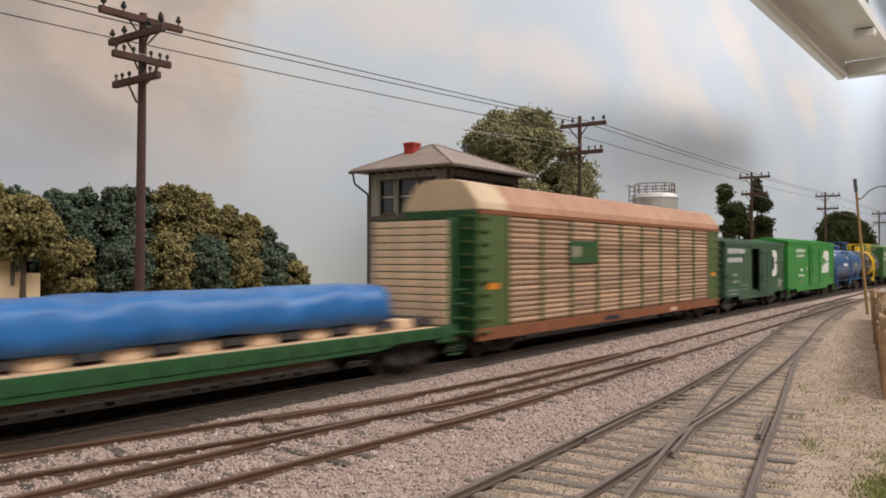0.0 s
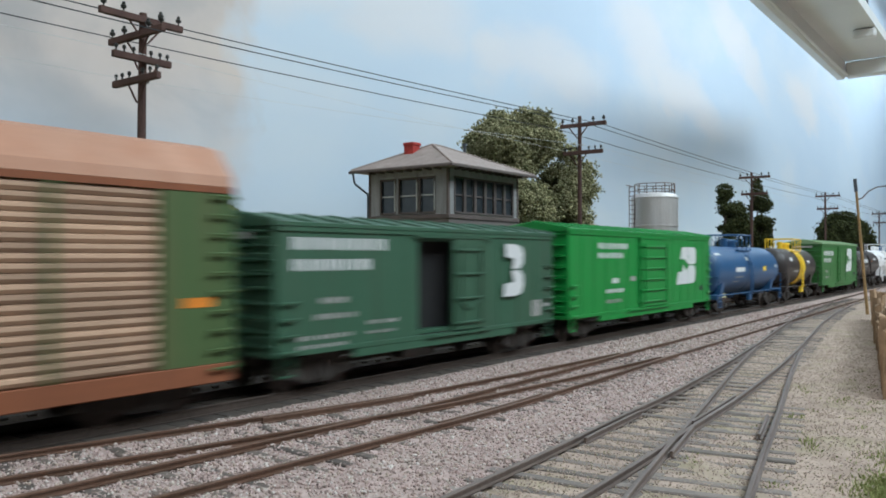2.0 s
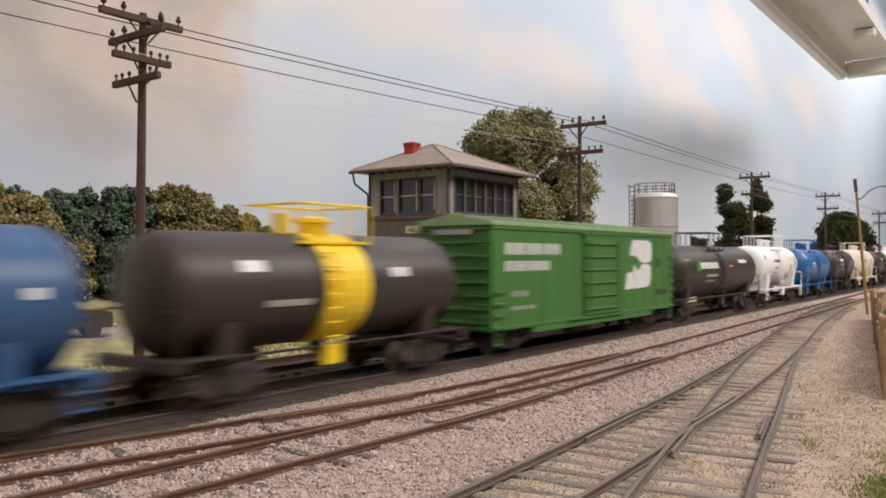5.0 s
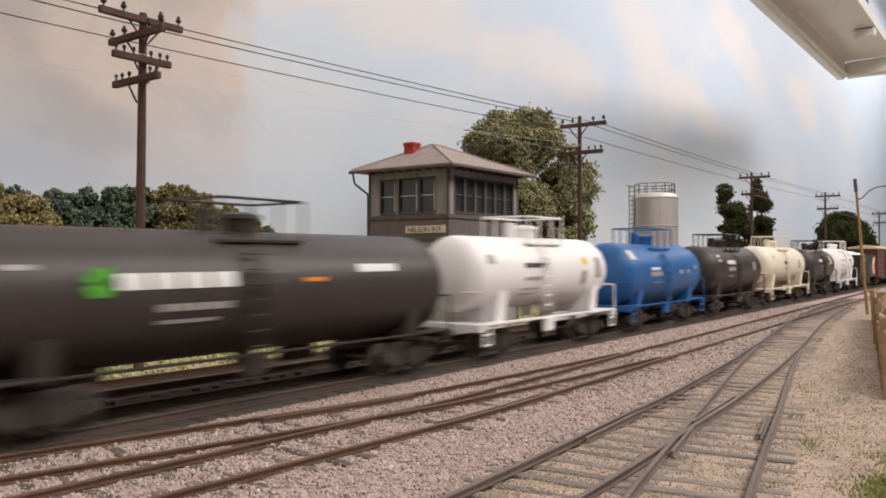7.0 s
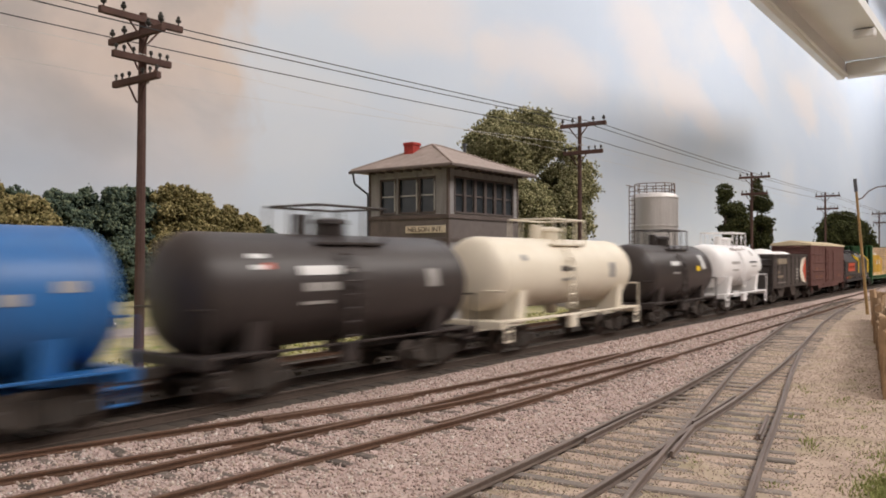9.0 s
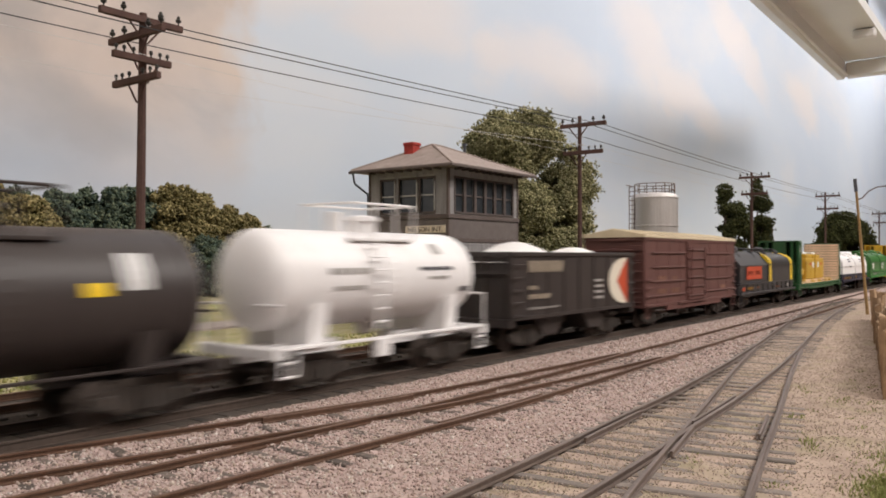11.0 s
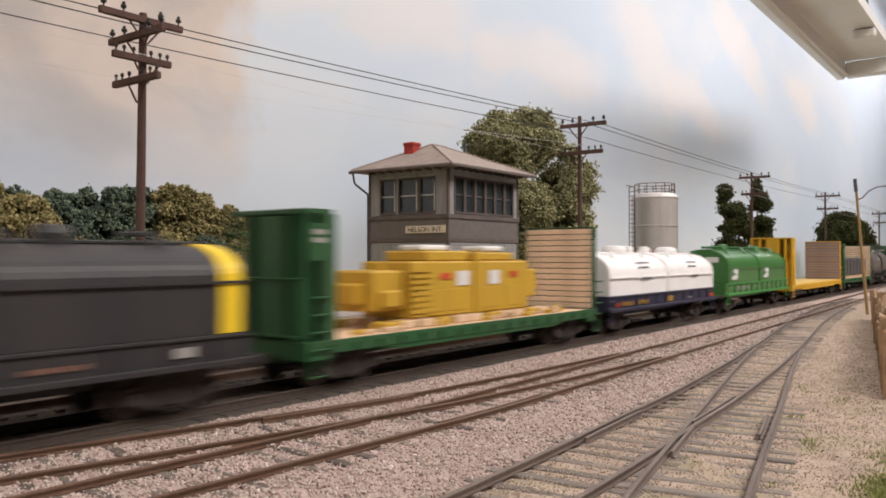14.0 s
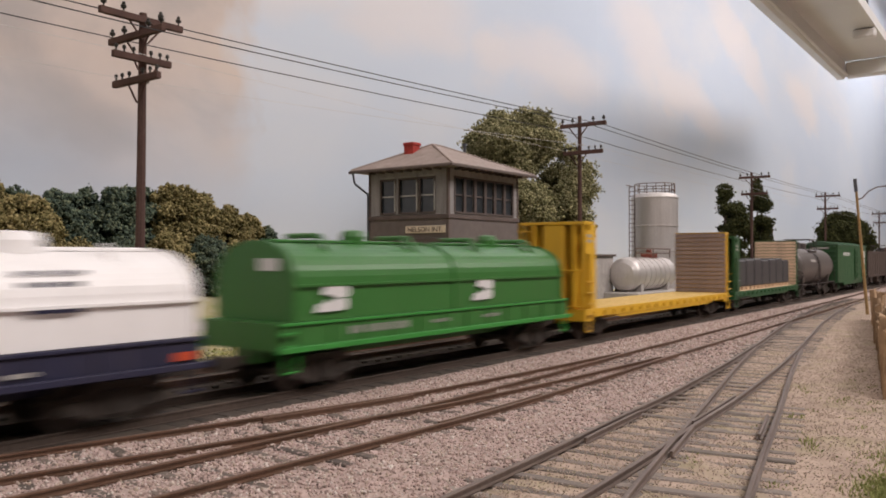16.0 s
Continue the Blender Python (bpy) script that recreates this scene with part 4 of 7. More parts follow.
for i in range(n_st):
    u = i / (n_st - 1)
    x, y = 47 - 25.5 * u, 6.7 - 4.0 * u + fr.uniform(-0.06, 0.06)
    hgt = fr.uniform(1.35, 1.95) * (1 if i % 4 else 1.1)
    w_ = fr.uniform(0.13, 0.22)
    bm = boxes((-w_, w_, -0.12, 0.12, -0.3, hgt), bevel=0.03)
    for v in bm.verts:
        if v.co.z > hgt - 0.1:
            v.co.z += fr.uniform(-0.15, 0.12)
            v.co.x *= 0.8
    st = part("stake", bm, OLDWOOD, fence)
    at(st, x, y, -0.4, fr.uniform(-4, 4), fr.uniform(-4, 4), fr.uniform(-20, 20))
for z in (0.35, 1.05):
    part("rail", rods([((47, 6.55, z), (34, 4.5, z + 0.05)), ((34, 4.5, z + 0.05), (21.5, 2.55, z - 0.03))], 0.1, 6), OLDWOOD, fence)
mast = thing("yard_light_mast", 51.7, 7.7, -0.45, "leaning thin wooden mast with a curved wire arm", "mast")
bm = bmesh.new()
rod(bm, (0, 0, -0.1), (0, 0.62, 7.9), 0.09, 8, 0.07)
part("post", bm, mat("mast_wood", (0.30, 0.19, 0.08), 0.8, vary=0.3, size=0.5), mast)
part("cap", rods([((0, 0.6, 7.5), (0, 0.66, 8.25))], 0.1, 8), PIPE, mast)
arm = bmesh.new()
prev = Vector((0, 0.6, 7.0))
for p in ((0.05, 0.3, 7.1), (0.1, -0.05, 7.5), (0.15, -0.45, 7.72), (0.2, -1.2, 7.78), (0.25, -2.6, 7.8)):
    rod(arm, prev, p, 0.035, 6)
    prev = Vector(p)
part("arm", arm, RUSTRAIL, mast)

rg = np.random.default_rng(9)
gv, gf = [], []


def blades(cx, cy, spread, count, tall):
    for _ in range(count):
        x, y = cx + rg.normal(0, spread), cy + rg.normal(0, spread * 0.6)
        z = ground_z(x, y) - 0.02
        a, hgt, w_ = rg.uniform(0, 6.28), tall * rg.uniform(0.5, 1.2), 0.014
        dx, dy = math.cos(a) * w_, math.sin(a) * w_
        lx, ly = rg.normal(0, 0.4) * hgt, rg.normal(0, 0.4) * hgt
        b = len(gv)
        gv.extend([(x - dx, y - dy, z), (x + dx, y + dy, z), (x + dx * 0.7 + lx * 0.4, y + dy * 0.7 + ly * 0.4, z + hgt * 0.6), (x - dx * 0.7 + lx * 0.4, y - dy * 0.7 + ly * 0.4, z + hgt * 0.6), (x + lx, y + ly, z + hgt)])
        gf.extend([(b, b + 1, b + 2, b + 3), (b + 3, b + 2, b + 4)])


blades(13.0, 1.3, 0.5, 9000, 0.10)
blades(15.2, 1.85, 0.5, 700, 0.06)
blades(20.5, 3.6, 0.3, 60, 0.08)
blades(17.8, 4.0, 0.15, 40, 0.1)
blades(15.5, 3.3, 0.15, 40, 0.1)
for _ in range(60):
    blades(rg.uniform(9, 36), rg.uniform(2.2, 5.0), 0.12, 10, 0.07)
me = bpy.data.meshes.new("grass")
me.from_pydata([(x * S, y * S, z * S) for x, y, z in gv], [], gf)
me.materials.append(LEAVES["grass"])
tagged(new("grass", me), "tufts of bright green static grass", "grass", "", "stuff")
k = 7000
gx, gy = rg.uniform(8, 60, k), rg.uniform(20.4, 26, k)
gz = np.array([ground_z(a, b) for a, b in zip(gx, gy)]) + 0.03
MEADOWBIT = island_mat("meadow_tuft", [(0.16, 0.15, 0.05), (0.36, 0.34, 0.14), (0.50, 0.45, 0.24), (0.20, 0.22, 0.06), (0.45, 0.40, 0.30)])
tagged(chunk_object("meadow_scatter", np.column_stack([gx, gy, gz]), rg.uniform(0.04, 0.14, k), MEADOWBIT, 0.7, 12), "yellow green ground foam scattered behind the line", "scatter", "", "stuff")

# ---- rolling stock ----
def car_paint(name, c, rough=0.45, dirt=(0.06, 0.045, 0.035), amount=0.3, vary=0.07):
    return mat(name, c, rough, 0.0, vary, 1.6, 9, 0.05, dirt=dirt, dirt_amount=amount, streak=True)


P = {
    "bright_green": car_paint("bright_green_paint", (0.035, 0.235, 0.04), amount=0.15),
    "dark_green": car_paint("faded_dark_green_paint", (0.045, 0.102, 0.057), 0.55, amount=0.3),
    "olive_green": car_paint("olive_green_paint", (0.055, 0.165, 0.038), amount=0.2),
    "flat_green": car_paint("flat_car_green", (0.02, 0.086, 0.029), 0.5, amount=0.35),
    "rack_green": car_paint("rack_green", (0.07, 0.108, 0.034), 0.6, (0.16, 0.10, 0.05), 0.4),
    "coil_green": car_paint("coil_green", (0.042, 0.158, 0.036), 0.35, amount=0.15),
    "deep_blue": car_paint("deep_blue_paint", (0.035, 0.095, 0.215), 0.38, amount=0.25),
    "sky_blue": car_paint("bright_blue_paint", (0.022, 0.12, 0.33), 0.38, amount=0.25),
    "black": car_paint("tank_black", (0.042, 0.033, 0.031), 0.42, (0.05, 0.04, 0.035), 0.5),
    "char": car_paint("coil_black", (0.030, 0.028, 0.030), 0.45, (0.06, 0.05, 0.045), 0.4),
    "white": car_paint("tank_white", (0.84, 0.82, 0.815), 0.4, (0.45, 0.40, 0.36), 0.2, 0.03),
    "cream": car_paint("tank_cream", (0.74, 0.67, 0.55), 0.45, (0.50, 0.42, 0.32), 0.3, 0.04),
    "yellow": car_paint("band_yellow", (0.82, 0.56, 0.02), 0.45, (0.5, 0.32, 0.05), 0.2, 0.05),
    "ochre": car_paint("yellow_car_paint", (0.66, 0.38, 0.025), 0.5, (0.36, 0.20, 0.04), 0.4, 0.07),
    "brown": car_paint("boxcar_red", (0.122, 0.05, 0.042), 0.6, (0.075, 0.04, 0.035), 0.5),
    "rust": car_paint("rusty_sill", (0.22, 0.075, 0.03), 0.75, (0.12, 0.05, 0.03), 0.5, 0.2),
    "panel": car_paint("rusty_rack_panel", (0.31, 0.195, 0.125), 0.7, (0.26, 0.12, 0.07), 0.75, 0.15),
    "rackroof": car_paint("rusty_rack_roof", (0.43, 0.235, 0.15), 0.6, (0.36, 0.16, 0.085), 0.75, 0.18),
    "endcap": car_paint("tan_roof_end", (0.62, 0.47, 0.32), 0.7, (0.40, 0.24, 0.14), 0.4, 0.08),
    "roofcream": car_paint("pale_galvanised_roof", (0.62, 0.52, 0.36), 0.6, (0.35, 0.26, 0.18), 0.4, 0.08),
    "roofgreen": car_paint("pale_green_roof", (0.24, 0.34, 0.18), 0.6, (0.16, 0.22, 0.10), 0.4, 0.08),
    "navy": car_paint("navy_paint", (0.022, 0.022, 0.05), 0.5, amount=0.3),
    "tarp": mat("blue_tarpaulin", (0.02, 0.14, 0.40), 0.38, 0, 0.22, 1.4, 4, 0.5, dirt=(0.10, 0.24, 0.52), dirt_amount=0.4),
    "darkload": mat("dark_wrapped_bundle", (0.05, 0.047, 0.05), 0.5, 0, 0.3, 0.8, 6, 0.4),
    "machine": car_paint("machine_yellow", (0.50, 0.305, 0.03), 0.5, (0.35, 0.2, 0.03), 0.3, 0.08),
}
SLAT = object_mat("rusty_louvre", (0.345, 0.222, 0.142), 0.25, 0.7, 5.0)
BOARD = object_mat("tan_board", (0.70, 0.515, 0.36), 0.06)
GREYBOARD = object_mat("grey_brown_board", (0.30, 0.22, 0.185), 0.1)
DECK = mat("deck_boards", (0.66, 0.47, 0.31), 0.8, vary=0.12, size=0.7, bump=0.2, dirt=(0.45, 0.30, 0.19), dirt_amount=0.4)
WHITE = mat("white_lettering", (0.66, 0.65, 0.64), 0.5, vary=0.04)
DULL = mat("dull_lettering", (0.34, 0.32, 0.30), 0.6, vary=0.1)
BLACKINK = mat("black_lettering", (0.03, 0.028, 0.035), 0.6)
ORANGE = mat("orange_reflector", (0.65, 0.22, 0.02), 0.5)
REDSIGN = mat("red_panel", (0.50, 0.07, 0.025), 0.5, vary=0.1)
LIMEGREEN = mat("lime_mark", (0.08, 0.36, 0.03), 0.5)
TANLETTER = mat("faded_tan_lettering", (0.40, 0.33, 0.25), 0.6, vary=0.15)
DIMOCHRE = mat("faded_ochre_stencil", (0.30, 0.16, 0.03), 0.6, vary=0.2)
REDDARK = mat("dark_red_stencil", (0.24, 0.035, 0.015), 0.6, vary=0.15)
OLDLETTER = mat("worn_tan_lettering", (0.22, 0.11, 0.075), 0.7, vary=0.2)
BLACKIRON = mat("truck_iron", (0.05, 0.041, 0.035), 0.7, 0.1, 0.3, 0.6, 8, 0.2, dirt=(0.09, 0.06, 0.045), dirt_amount=0.5)
WHEELSTEEL = mat("wheel_steel", (0.09, 0.07, 0.06), 0.55, 0.4, 0.25, 0.4)
# near-black colour that stands for the shade within an open car
DOORSHADE = mat("painted_interior_shade", (0.012, 0.011, 0.011), 0.9)

CACHE = {}
WHEELS = []


def cached(name, key, build, material, parent):
    """A part whose mesh is shared between alike parts."""
    if key not in CACHE:
        CACHE[key] = part(name, build(), material, parent)
        return CACHE[key]
    o = new(name, CACHE[key].data)
    o.parent = parent
    return o


def side_frame():
    bm = prism([(-1.15, 0.62), (-1.15, 0.38), (-0.72, 0.30), (-0.35, 0.16), (0.35, 0.16), (0.72, 0.30), (1.15, 0.38), (1.15, 0.62), (0.7, 0.68), (0.45, 0.86), (-0.45, 0.86), (-0.7, 0.68)], -0.08, 0.08)
    for x in (-0.86, 0.86):
        box(bm, x - 0.16, x + 0.16, -0.16, 0.08, 0.30, 0.58, 0.03)
    for x in (-0.17, 0.0, 0.17):
        rod(bm, (x, -0.12, 0.26), (x, -0.12, 0.7), 0.075, 6)
    return bm


def wheel_pair():
    bm = bmesh.new()
    for y in (-0.79, 0.68):
        w = lathe([(0, 0.06), (0.0, 0.30), (0.0, 0.42), (0.02, 0.435), (0.11, 0.42), (0.11, 0.32), (0.07, 0.30), (0.08, 0.06)], 20)
        tmp_me = bpy.data.meshes.new("w")
        w.to_mesh(tmp_me)
        w.free()
        k0 = len(bm.verts)
        bm.from_mesh(tmp_me)
        bpy.data.meshes.remove(tmp_me)
        bm.verts.ensure_lookup_table()
        for v in bm.verts[k0:]:
            v.co = Vector((v.co.y, y + v.co.x, v.co.z))
    rod(bm, (0, -0.95, 0), (0, 0.95, 0), 0.08, 8)
    return bm


def truck(car, x):
    t = cached("truck", "bolster", lambda: boxes((-0.22, 0.22, -0.92, 0.92, 0.36, 0.72), (-0.3, 0.3, -0.3, 0.3, 0.72, 0.86), bevel=0.03), BLACKIRON, car)
    at(t, x, 0, 0)
    for y, rz in ((-0.98, 0), (0.98, 180)):
        at(cached("side_frame", "side_frame", side_frame, BLACKIRON, t), 0, y, 0, 0, 0, rz)
    for wx in (-0.86, 0.86):
        w = at(cached("wheelset", "wheelset", wheel_pair, WHEELSTEEL, t), wx, 0, 0.42)
        WHEELS.append((w, wx))


def coupler(car, x, s):
    bm = boxes((min(0, s * 0.75), max(0, s * 0.75), -0.11, 0.11, 0.62, 0.86), (min(s * 0.55, s * 0.85), max(s * 0.55, s * 0.85), -0.2, 0.2, 0.58, 0.92), bevel=0.02)
    part("coupler", shift(bm, x), BLACKIRON, car)


def rungs(x0, x1, y, z0, z1, step, r=0.04):
    bm = bmesh.new()
    z = z0
    while z <= z1:
        rod(bm, (x0, y, z), (x1, y, z), r, 5)
        z += step
    return bm


def ladder(name, car, x0, x1, y, z0, z1, material, step=0.38, rails=False):
    bm = rungs(x0, x1, y, z0, z1, step)
    if rails:
        for x in (x0, x1):
            rod(bm, (x, y, z0 - 0.15), (x, y, z1 + 0.1), 0.03, 5)
    return part(name, bm, material, car)


def bar(car, x0, x1, z0, z1, y, material, name="lettering", broken=0):
    """Unreadable lettering: a row of plain bars."""
    bm = bmesh.new()
    if broken:
        step = (x1 - x0) / broken
        for i in range(broken):
            for j in range(3):
                box(bm, x0 + (i + j * 0.29) * step, x0 + (i + j * 0.29 + 0.19) * step, y - 0.012, y - 0.003, z0 + (0.12 if j == 1 else 0) * (z1 - z0), z1)
    else:
        box(bm, x0, x1, y - 0.012, y - 0.003, z0, z1)
    return part(name, bm, material, car)


UPPER = [(0.28, 1), (0.88, 1), (0.97, 0.95), (1, 0.86), (0.99, 0.63), (0.95, 0.56), (0.87, 0.535), (0.60, 0.535), (0.40, 0.68), (0.17, 0.68)]
LOWER = [(0.09, 0.34), (0.29, 0.34), (0.33, 0.51), (0.50, 0.36), (0.62, 0.505), (0.86, 0.505), (0.94, 0.46), (0.97, 0.36), (0.95, 0.16), (0.91, 0.07), (0.82, 0.02), (0, 0)]
LOBE_UP = [(0.1, 1), (0.6, 1), (0.88, 0.95), (1, 0.82), (0.98, 0.64), (0.8, 0.53), (0.45, 0.52), (0.5, 0.72), (0.12, 0.76)]
LOBE_LOW = [(0.42, 0.49), (0.8, 0.5), (0.98, 0.4), (1, 0.2), (0.88, 0.05), (0.6, 0), (0, 0), (0.08, 0.24), (0.5, 0.27)]


def logo(car, x, z, w, h, y, material=None, shapes=(UPPER, LOWER)):
    for pts in shapes:
        part("emblem", prism([(x + u * w, z + v * h) for u, v in pts], y - 0.014, y - 0.003), material or WHITE, car)


CARS = []


def car_base(name, xa, xb, label):
    t = thing(name, (xa + xb) / 2, 15.2, 0, label, "freight car", "cars of the freight train")
    CARS.append(t)
    L = xb - xa
    for s in (-1, 1):
        truck(t, s * (L / 2 - 2.35))
        coupler(t, s * (L / 2 - 0.72), s)
    return t, L


W2 = 1.45


def boxcar(xa, xb, label, paint, roof_mat, eaves, sill, door, ribs, logo_at=None, texts=(), open_door=False, posts=0, emboss=False):
    t, L = car_base("boxcar", xa, xb, label)
    h = L / 2 - 0.62
    d0, d1 = door
    shell = [(-h, h, W2 - 0.06, W2, sill, eaves), (-h, d0, -W2, -W2 + 0.06, sill, eaves), (d1, h, -W2, -W2 + 0.06, sill, eaves), (d0, d1, -W2, -W2 + 0.06, eaves - 0.3, eaves),
             (-h, -h + 0.06, -W2 + 0.06, W2 - 0.06, sill, eaves), (h - 0.06, h, -W2 + 0.06, W2 - 0.06, sill, eaves), (-h, h, -W2 + 0.06, W2 - 0.06, sill + 0.15, sill + 0.25)]
    for nm, sh_ in zip(("side_wall", "side_wall", "side_wall", "door_header", "end_wall", "end_wall", "floor"), shell):
        part(nm, boxes(sh_), paint, t)
    part("roof", prism([(-W2 - 0.06, eaves - 0.02), (-W2 - 0.06, eaves + 0.07), (0, eaves + 0.34), (W2 + 0.06, eaves + 0.07), (W2 + 0.06, eaves - 0.02)], -h - 0.08, h + 0.08, "yz"), roof_mat, t)
    rb = bmesh.new()
    n_r = int(L / 1.1)
    for i in range(n_r + 1):
        x = -h + 2 * h * i / n_r
        for s in (-1, 1):
            rod(rb, (x, s * (W2 + 0.05), eaves + 0.08), (x, 0, eaves + 0.35), 0.045, 5)
    part("roof_ribs", rb, roof_mat, t)
    # pressed ends
    for s in (-1, 1):
        def end_rib():
            eb = bmesh.new()
            hh = 0.10
            low = [eb.verts.new((s * h, y, zz)) for y, zz in ((-W2 + 0.03, 0), (0, -hh), (W2 - 0.03, 0), (0, hh))]
            top = [eb.verts.new((s * (h + 0.11), y, zz)) for y, zz in ((-W2 + 0.15, 0), (0, -hh * 0.4), (W2 - 0.15, 0), (0, hh * 0.4))]
            eb.faces.new(top)
            for k in range(4):
                eb.faces.new((low[k], low[(k + 1) % 4], top[(k + 1) % 4], top[k]))
            bmesh.ops.recalc_face_normals(eb, faces=eb.faces)
            return eb
        for i in range(ribs):
            at(cached("pressed_rib", ("pressed_rib", label, s), end_rib, paint, t), 0, 0, sill + 0.25 + (eaves - sill - 0.4) * i / (ribs - 1))
        if logo_at:
            xp0, xp1 = sorted((s * (h + 0.125), s * (h + 0.14)))
            part("end_lettering", boxes((xp0, xp1, -0.75, 0.75, eaves - 0.32, eaves - 0.16)), DULL, t)
    # side sill, posts
    for row in ((-h + 2.6, h - 2.6, -W2 - 0.02, -W2 + 0.05, sill - 0.22, sill - 0.002), (-h + 2.6, h - 2.6, W2 - 0.05, W2 + 0.02, sill - 0.22, sill - 0.002)):
        part("side_sill", boxes(row, bevel=0.01), paint, t)
    part("sill_angle", boxes((-h, h, -W2 - 0.035, -W2 - 0.001, sill, sill + 0.13), bevel=0.01), paint, t)
    part("eave_strip", boxes((-h, h, -W2 - 0.04, -W2 - 0.002, eaves - 0.14, eaves - 0.03)), paint, t)
    if posts:
        for i in range(posts + 1):
            x = -h + 0.05 + (2 * h - 0.1) * i / posts
            if not d0 - 0.1 < x < d1 + 0.1:
                at(cached("rivet_seam", ("seam", label), lambda: boxes((-0.03, 0.03, -W2 - 0.014, -W2 - 0.002, sill + 0.14, eaves - 0.15)), paint, t), x, 0, 0)
    if emboss:
        for a, b in ((-h + 0.8, d0 - 0.2), (d1 + 0.2, h - 0.8)):
            for z in np.linspace(sill + 0.45, eaves - 0.75, 4):
                at(cached("side_rib", ("side_rib", label, a), lambda: boxes((a, b, -W2 - 0.075, -W2 - 0.002, 0, 0.08), bevel=0.02), paint, t), 0, 0, z)
    # doors
    if open_door:
        dx0, dx1 = d1 - 0.05, d1 + (d1 - d0)
        # dark sheet behind the doorway in place of the interior's shade
        part("inside", boxes((d0 - 0.5, d1 + 0.5, -W2 + 0.4, -W2 + 0.45, sill + 0.26, eaves - 0.3)), DOORSHADE, t)
    else:
        dx0, dx1 = d0, d1
    dr = part("door", boxes((dx0, dx1, -W2 - 0.09, -W2 - 0.03, sill + 0.14, eaves - 0.18), bevel=0.015), paint, t)
    for z in np.linspace(sill + 0.35, eaves - 0.55, 6 if not open_door else 4):
        at(cached("door_rib", ("door_rib", label), lambda: boxes((dx0 + 0.08, dx1 - 0.08, -W2 - 0.16, -W2 - 0.091, -0.03, 0.05), bevel=0.02), paint, dr), 0, 0, z)
    if open_door:
        zb, xm = sill + 0.75, (dx0 + dx1) / 2
        part("door_brace", rods([((dx0 + 0.1, -W2 - 0.11, zb + 0.35), (xm, -W2 - 0.11, zb)), ((xm, -W2 - 0.11, zb), (dx1 - 0.1, -W2 - 0.11, zb + 0.35))], 0.05), paint, dr)
    for row in ((dx0 - 1.2, dx1 + 0.3, -W2 - 0.1, -W2 - 0.04, sill + 0.02, sill + 0.1), (d0 - 0.2, dx1 + 0.4, -W2 - 0.12, -W2 - 0.042, eaves - 0.2, eaves - 0.15)):
        part("door_rail", boxes(row), paint, t)
    part("door_lock", rods([((dx0 + 0.3, -W2 - 0.17, sill + 0.3), (dx0 + 0.3, -W2 - 0.17, eaves - 0.4)), ((dx1 - 0.3, -W2 - 0.17, sill + 0.3), (dx1 - 0.3, -W2 - 0.17, eaves - 0.4))], 0.03), paint, dr)
    # ladders, steps
    ladder("side_ladder", t, -h + 0.12, -h + 0.62, -W2 - 0.08, sill + 0.1, sill + 1.4, paint)
    ladder("side_ladder", t, h - 0.55, h - 0.08, -W2 - 0.08, sill + 0.1, eaves - 0.9, paint)
    bm = bmesh.new()
    z = sill + 0.1
    while z < eaves - 0.3:
        rod(bm, (-h - 0.16, -W2 + 0.1, z), (-h - 0.16, -W2 + 0.6, z), 0.028, 5)
        rod(bm, (h + 0.16, W2 - 0.6, z), (h + 0.16, W2 - 0.1, z), 0.028, 5)
        z += 0.38
    part("end_ladder", bm, paint, t)
    for x in (-h + 0.15, h - 0.55):
        st = bmesh.new()
        for u in (0, 0.4):
            rod(st, (x + u, -W2, sill), (x + u, -W2, sill - 0.45), 0.03, 5)
        rod(st, (x, -W2, sill - 0.45), (x + 0.4, -W2, sill - 0.45), 0.03, 5)
        part("sill_step", st, paint, t)
    part("underframe", boxes((-h + 0.2, h - 0.2, -0.35, 0.35, sill - 0.3, sill - 0.02), (-1.2, 0.2, -0.9, -0.4, sill - 0.55, sill - 0.1), (1.0, 1.8, 0.3, 0.8, sill - 0.5, sill - 0.1)), BLACKIRON, t)
    if logo_at:
        logo(t, *logo_at)
    for x0, x1, z0, z1, br, m_ in texts:
        bar(t, x0, x1, z0, z1, -W2, m_, broken=br)
    return t


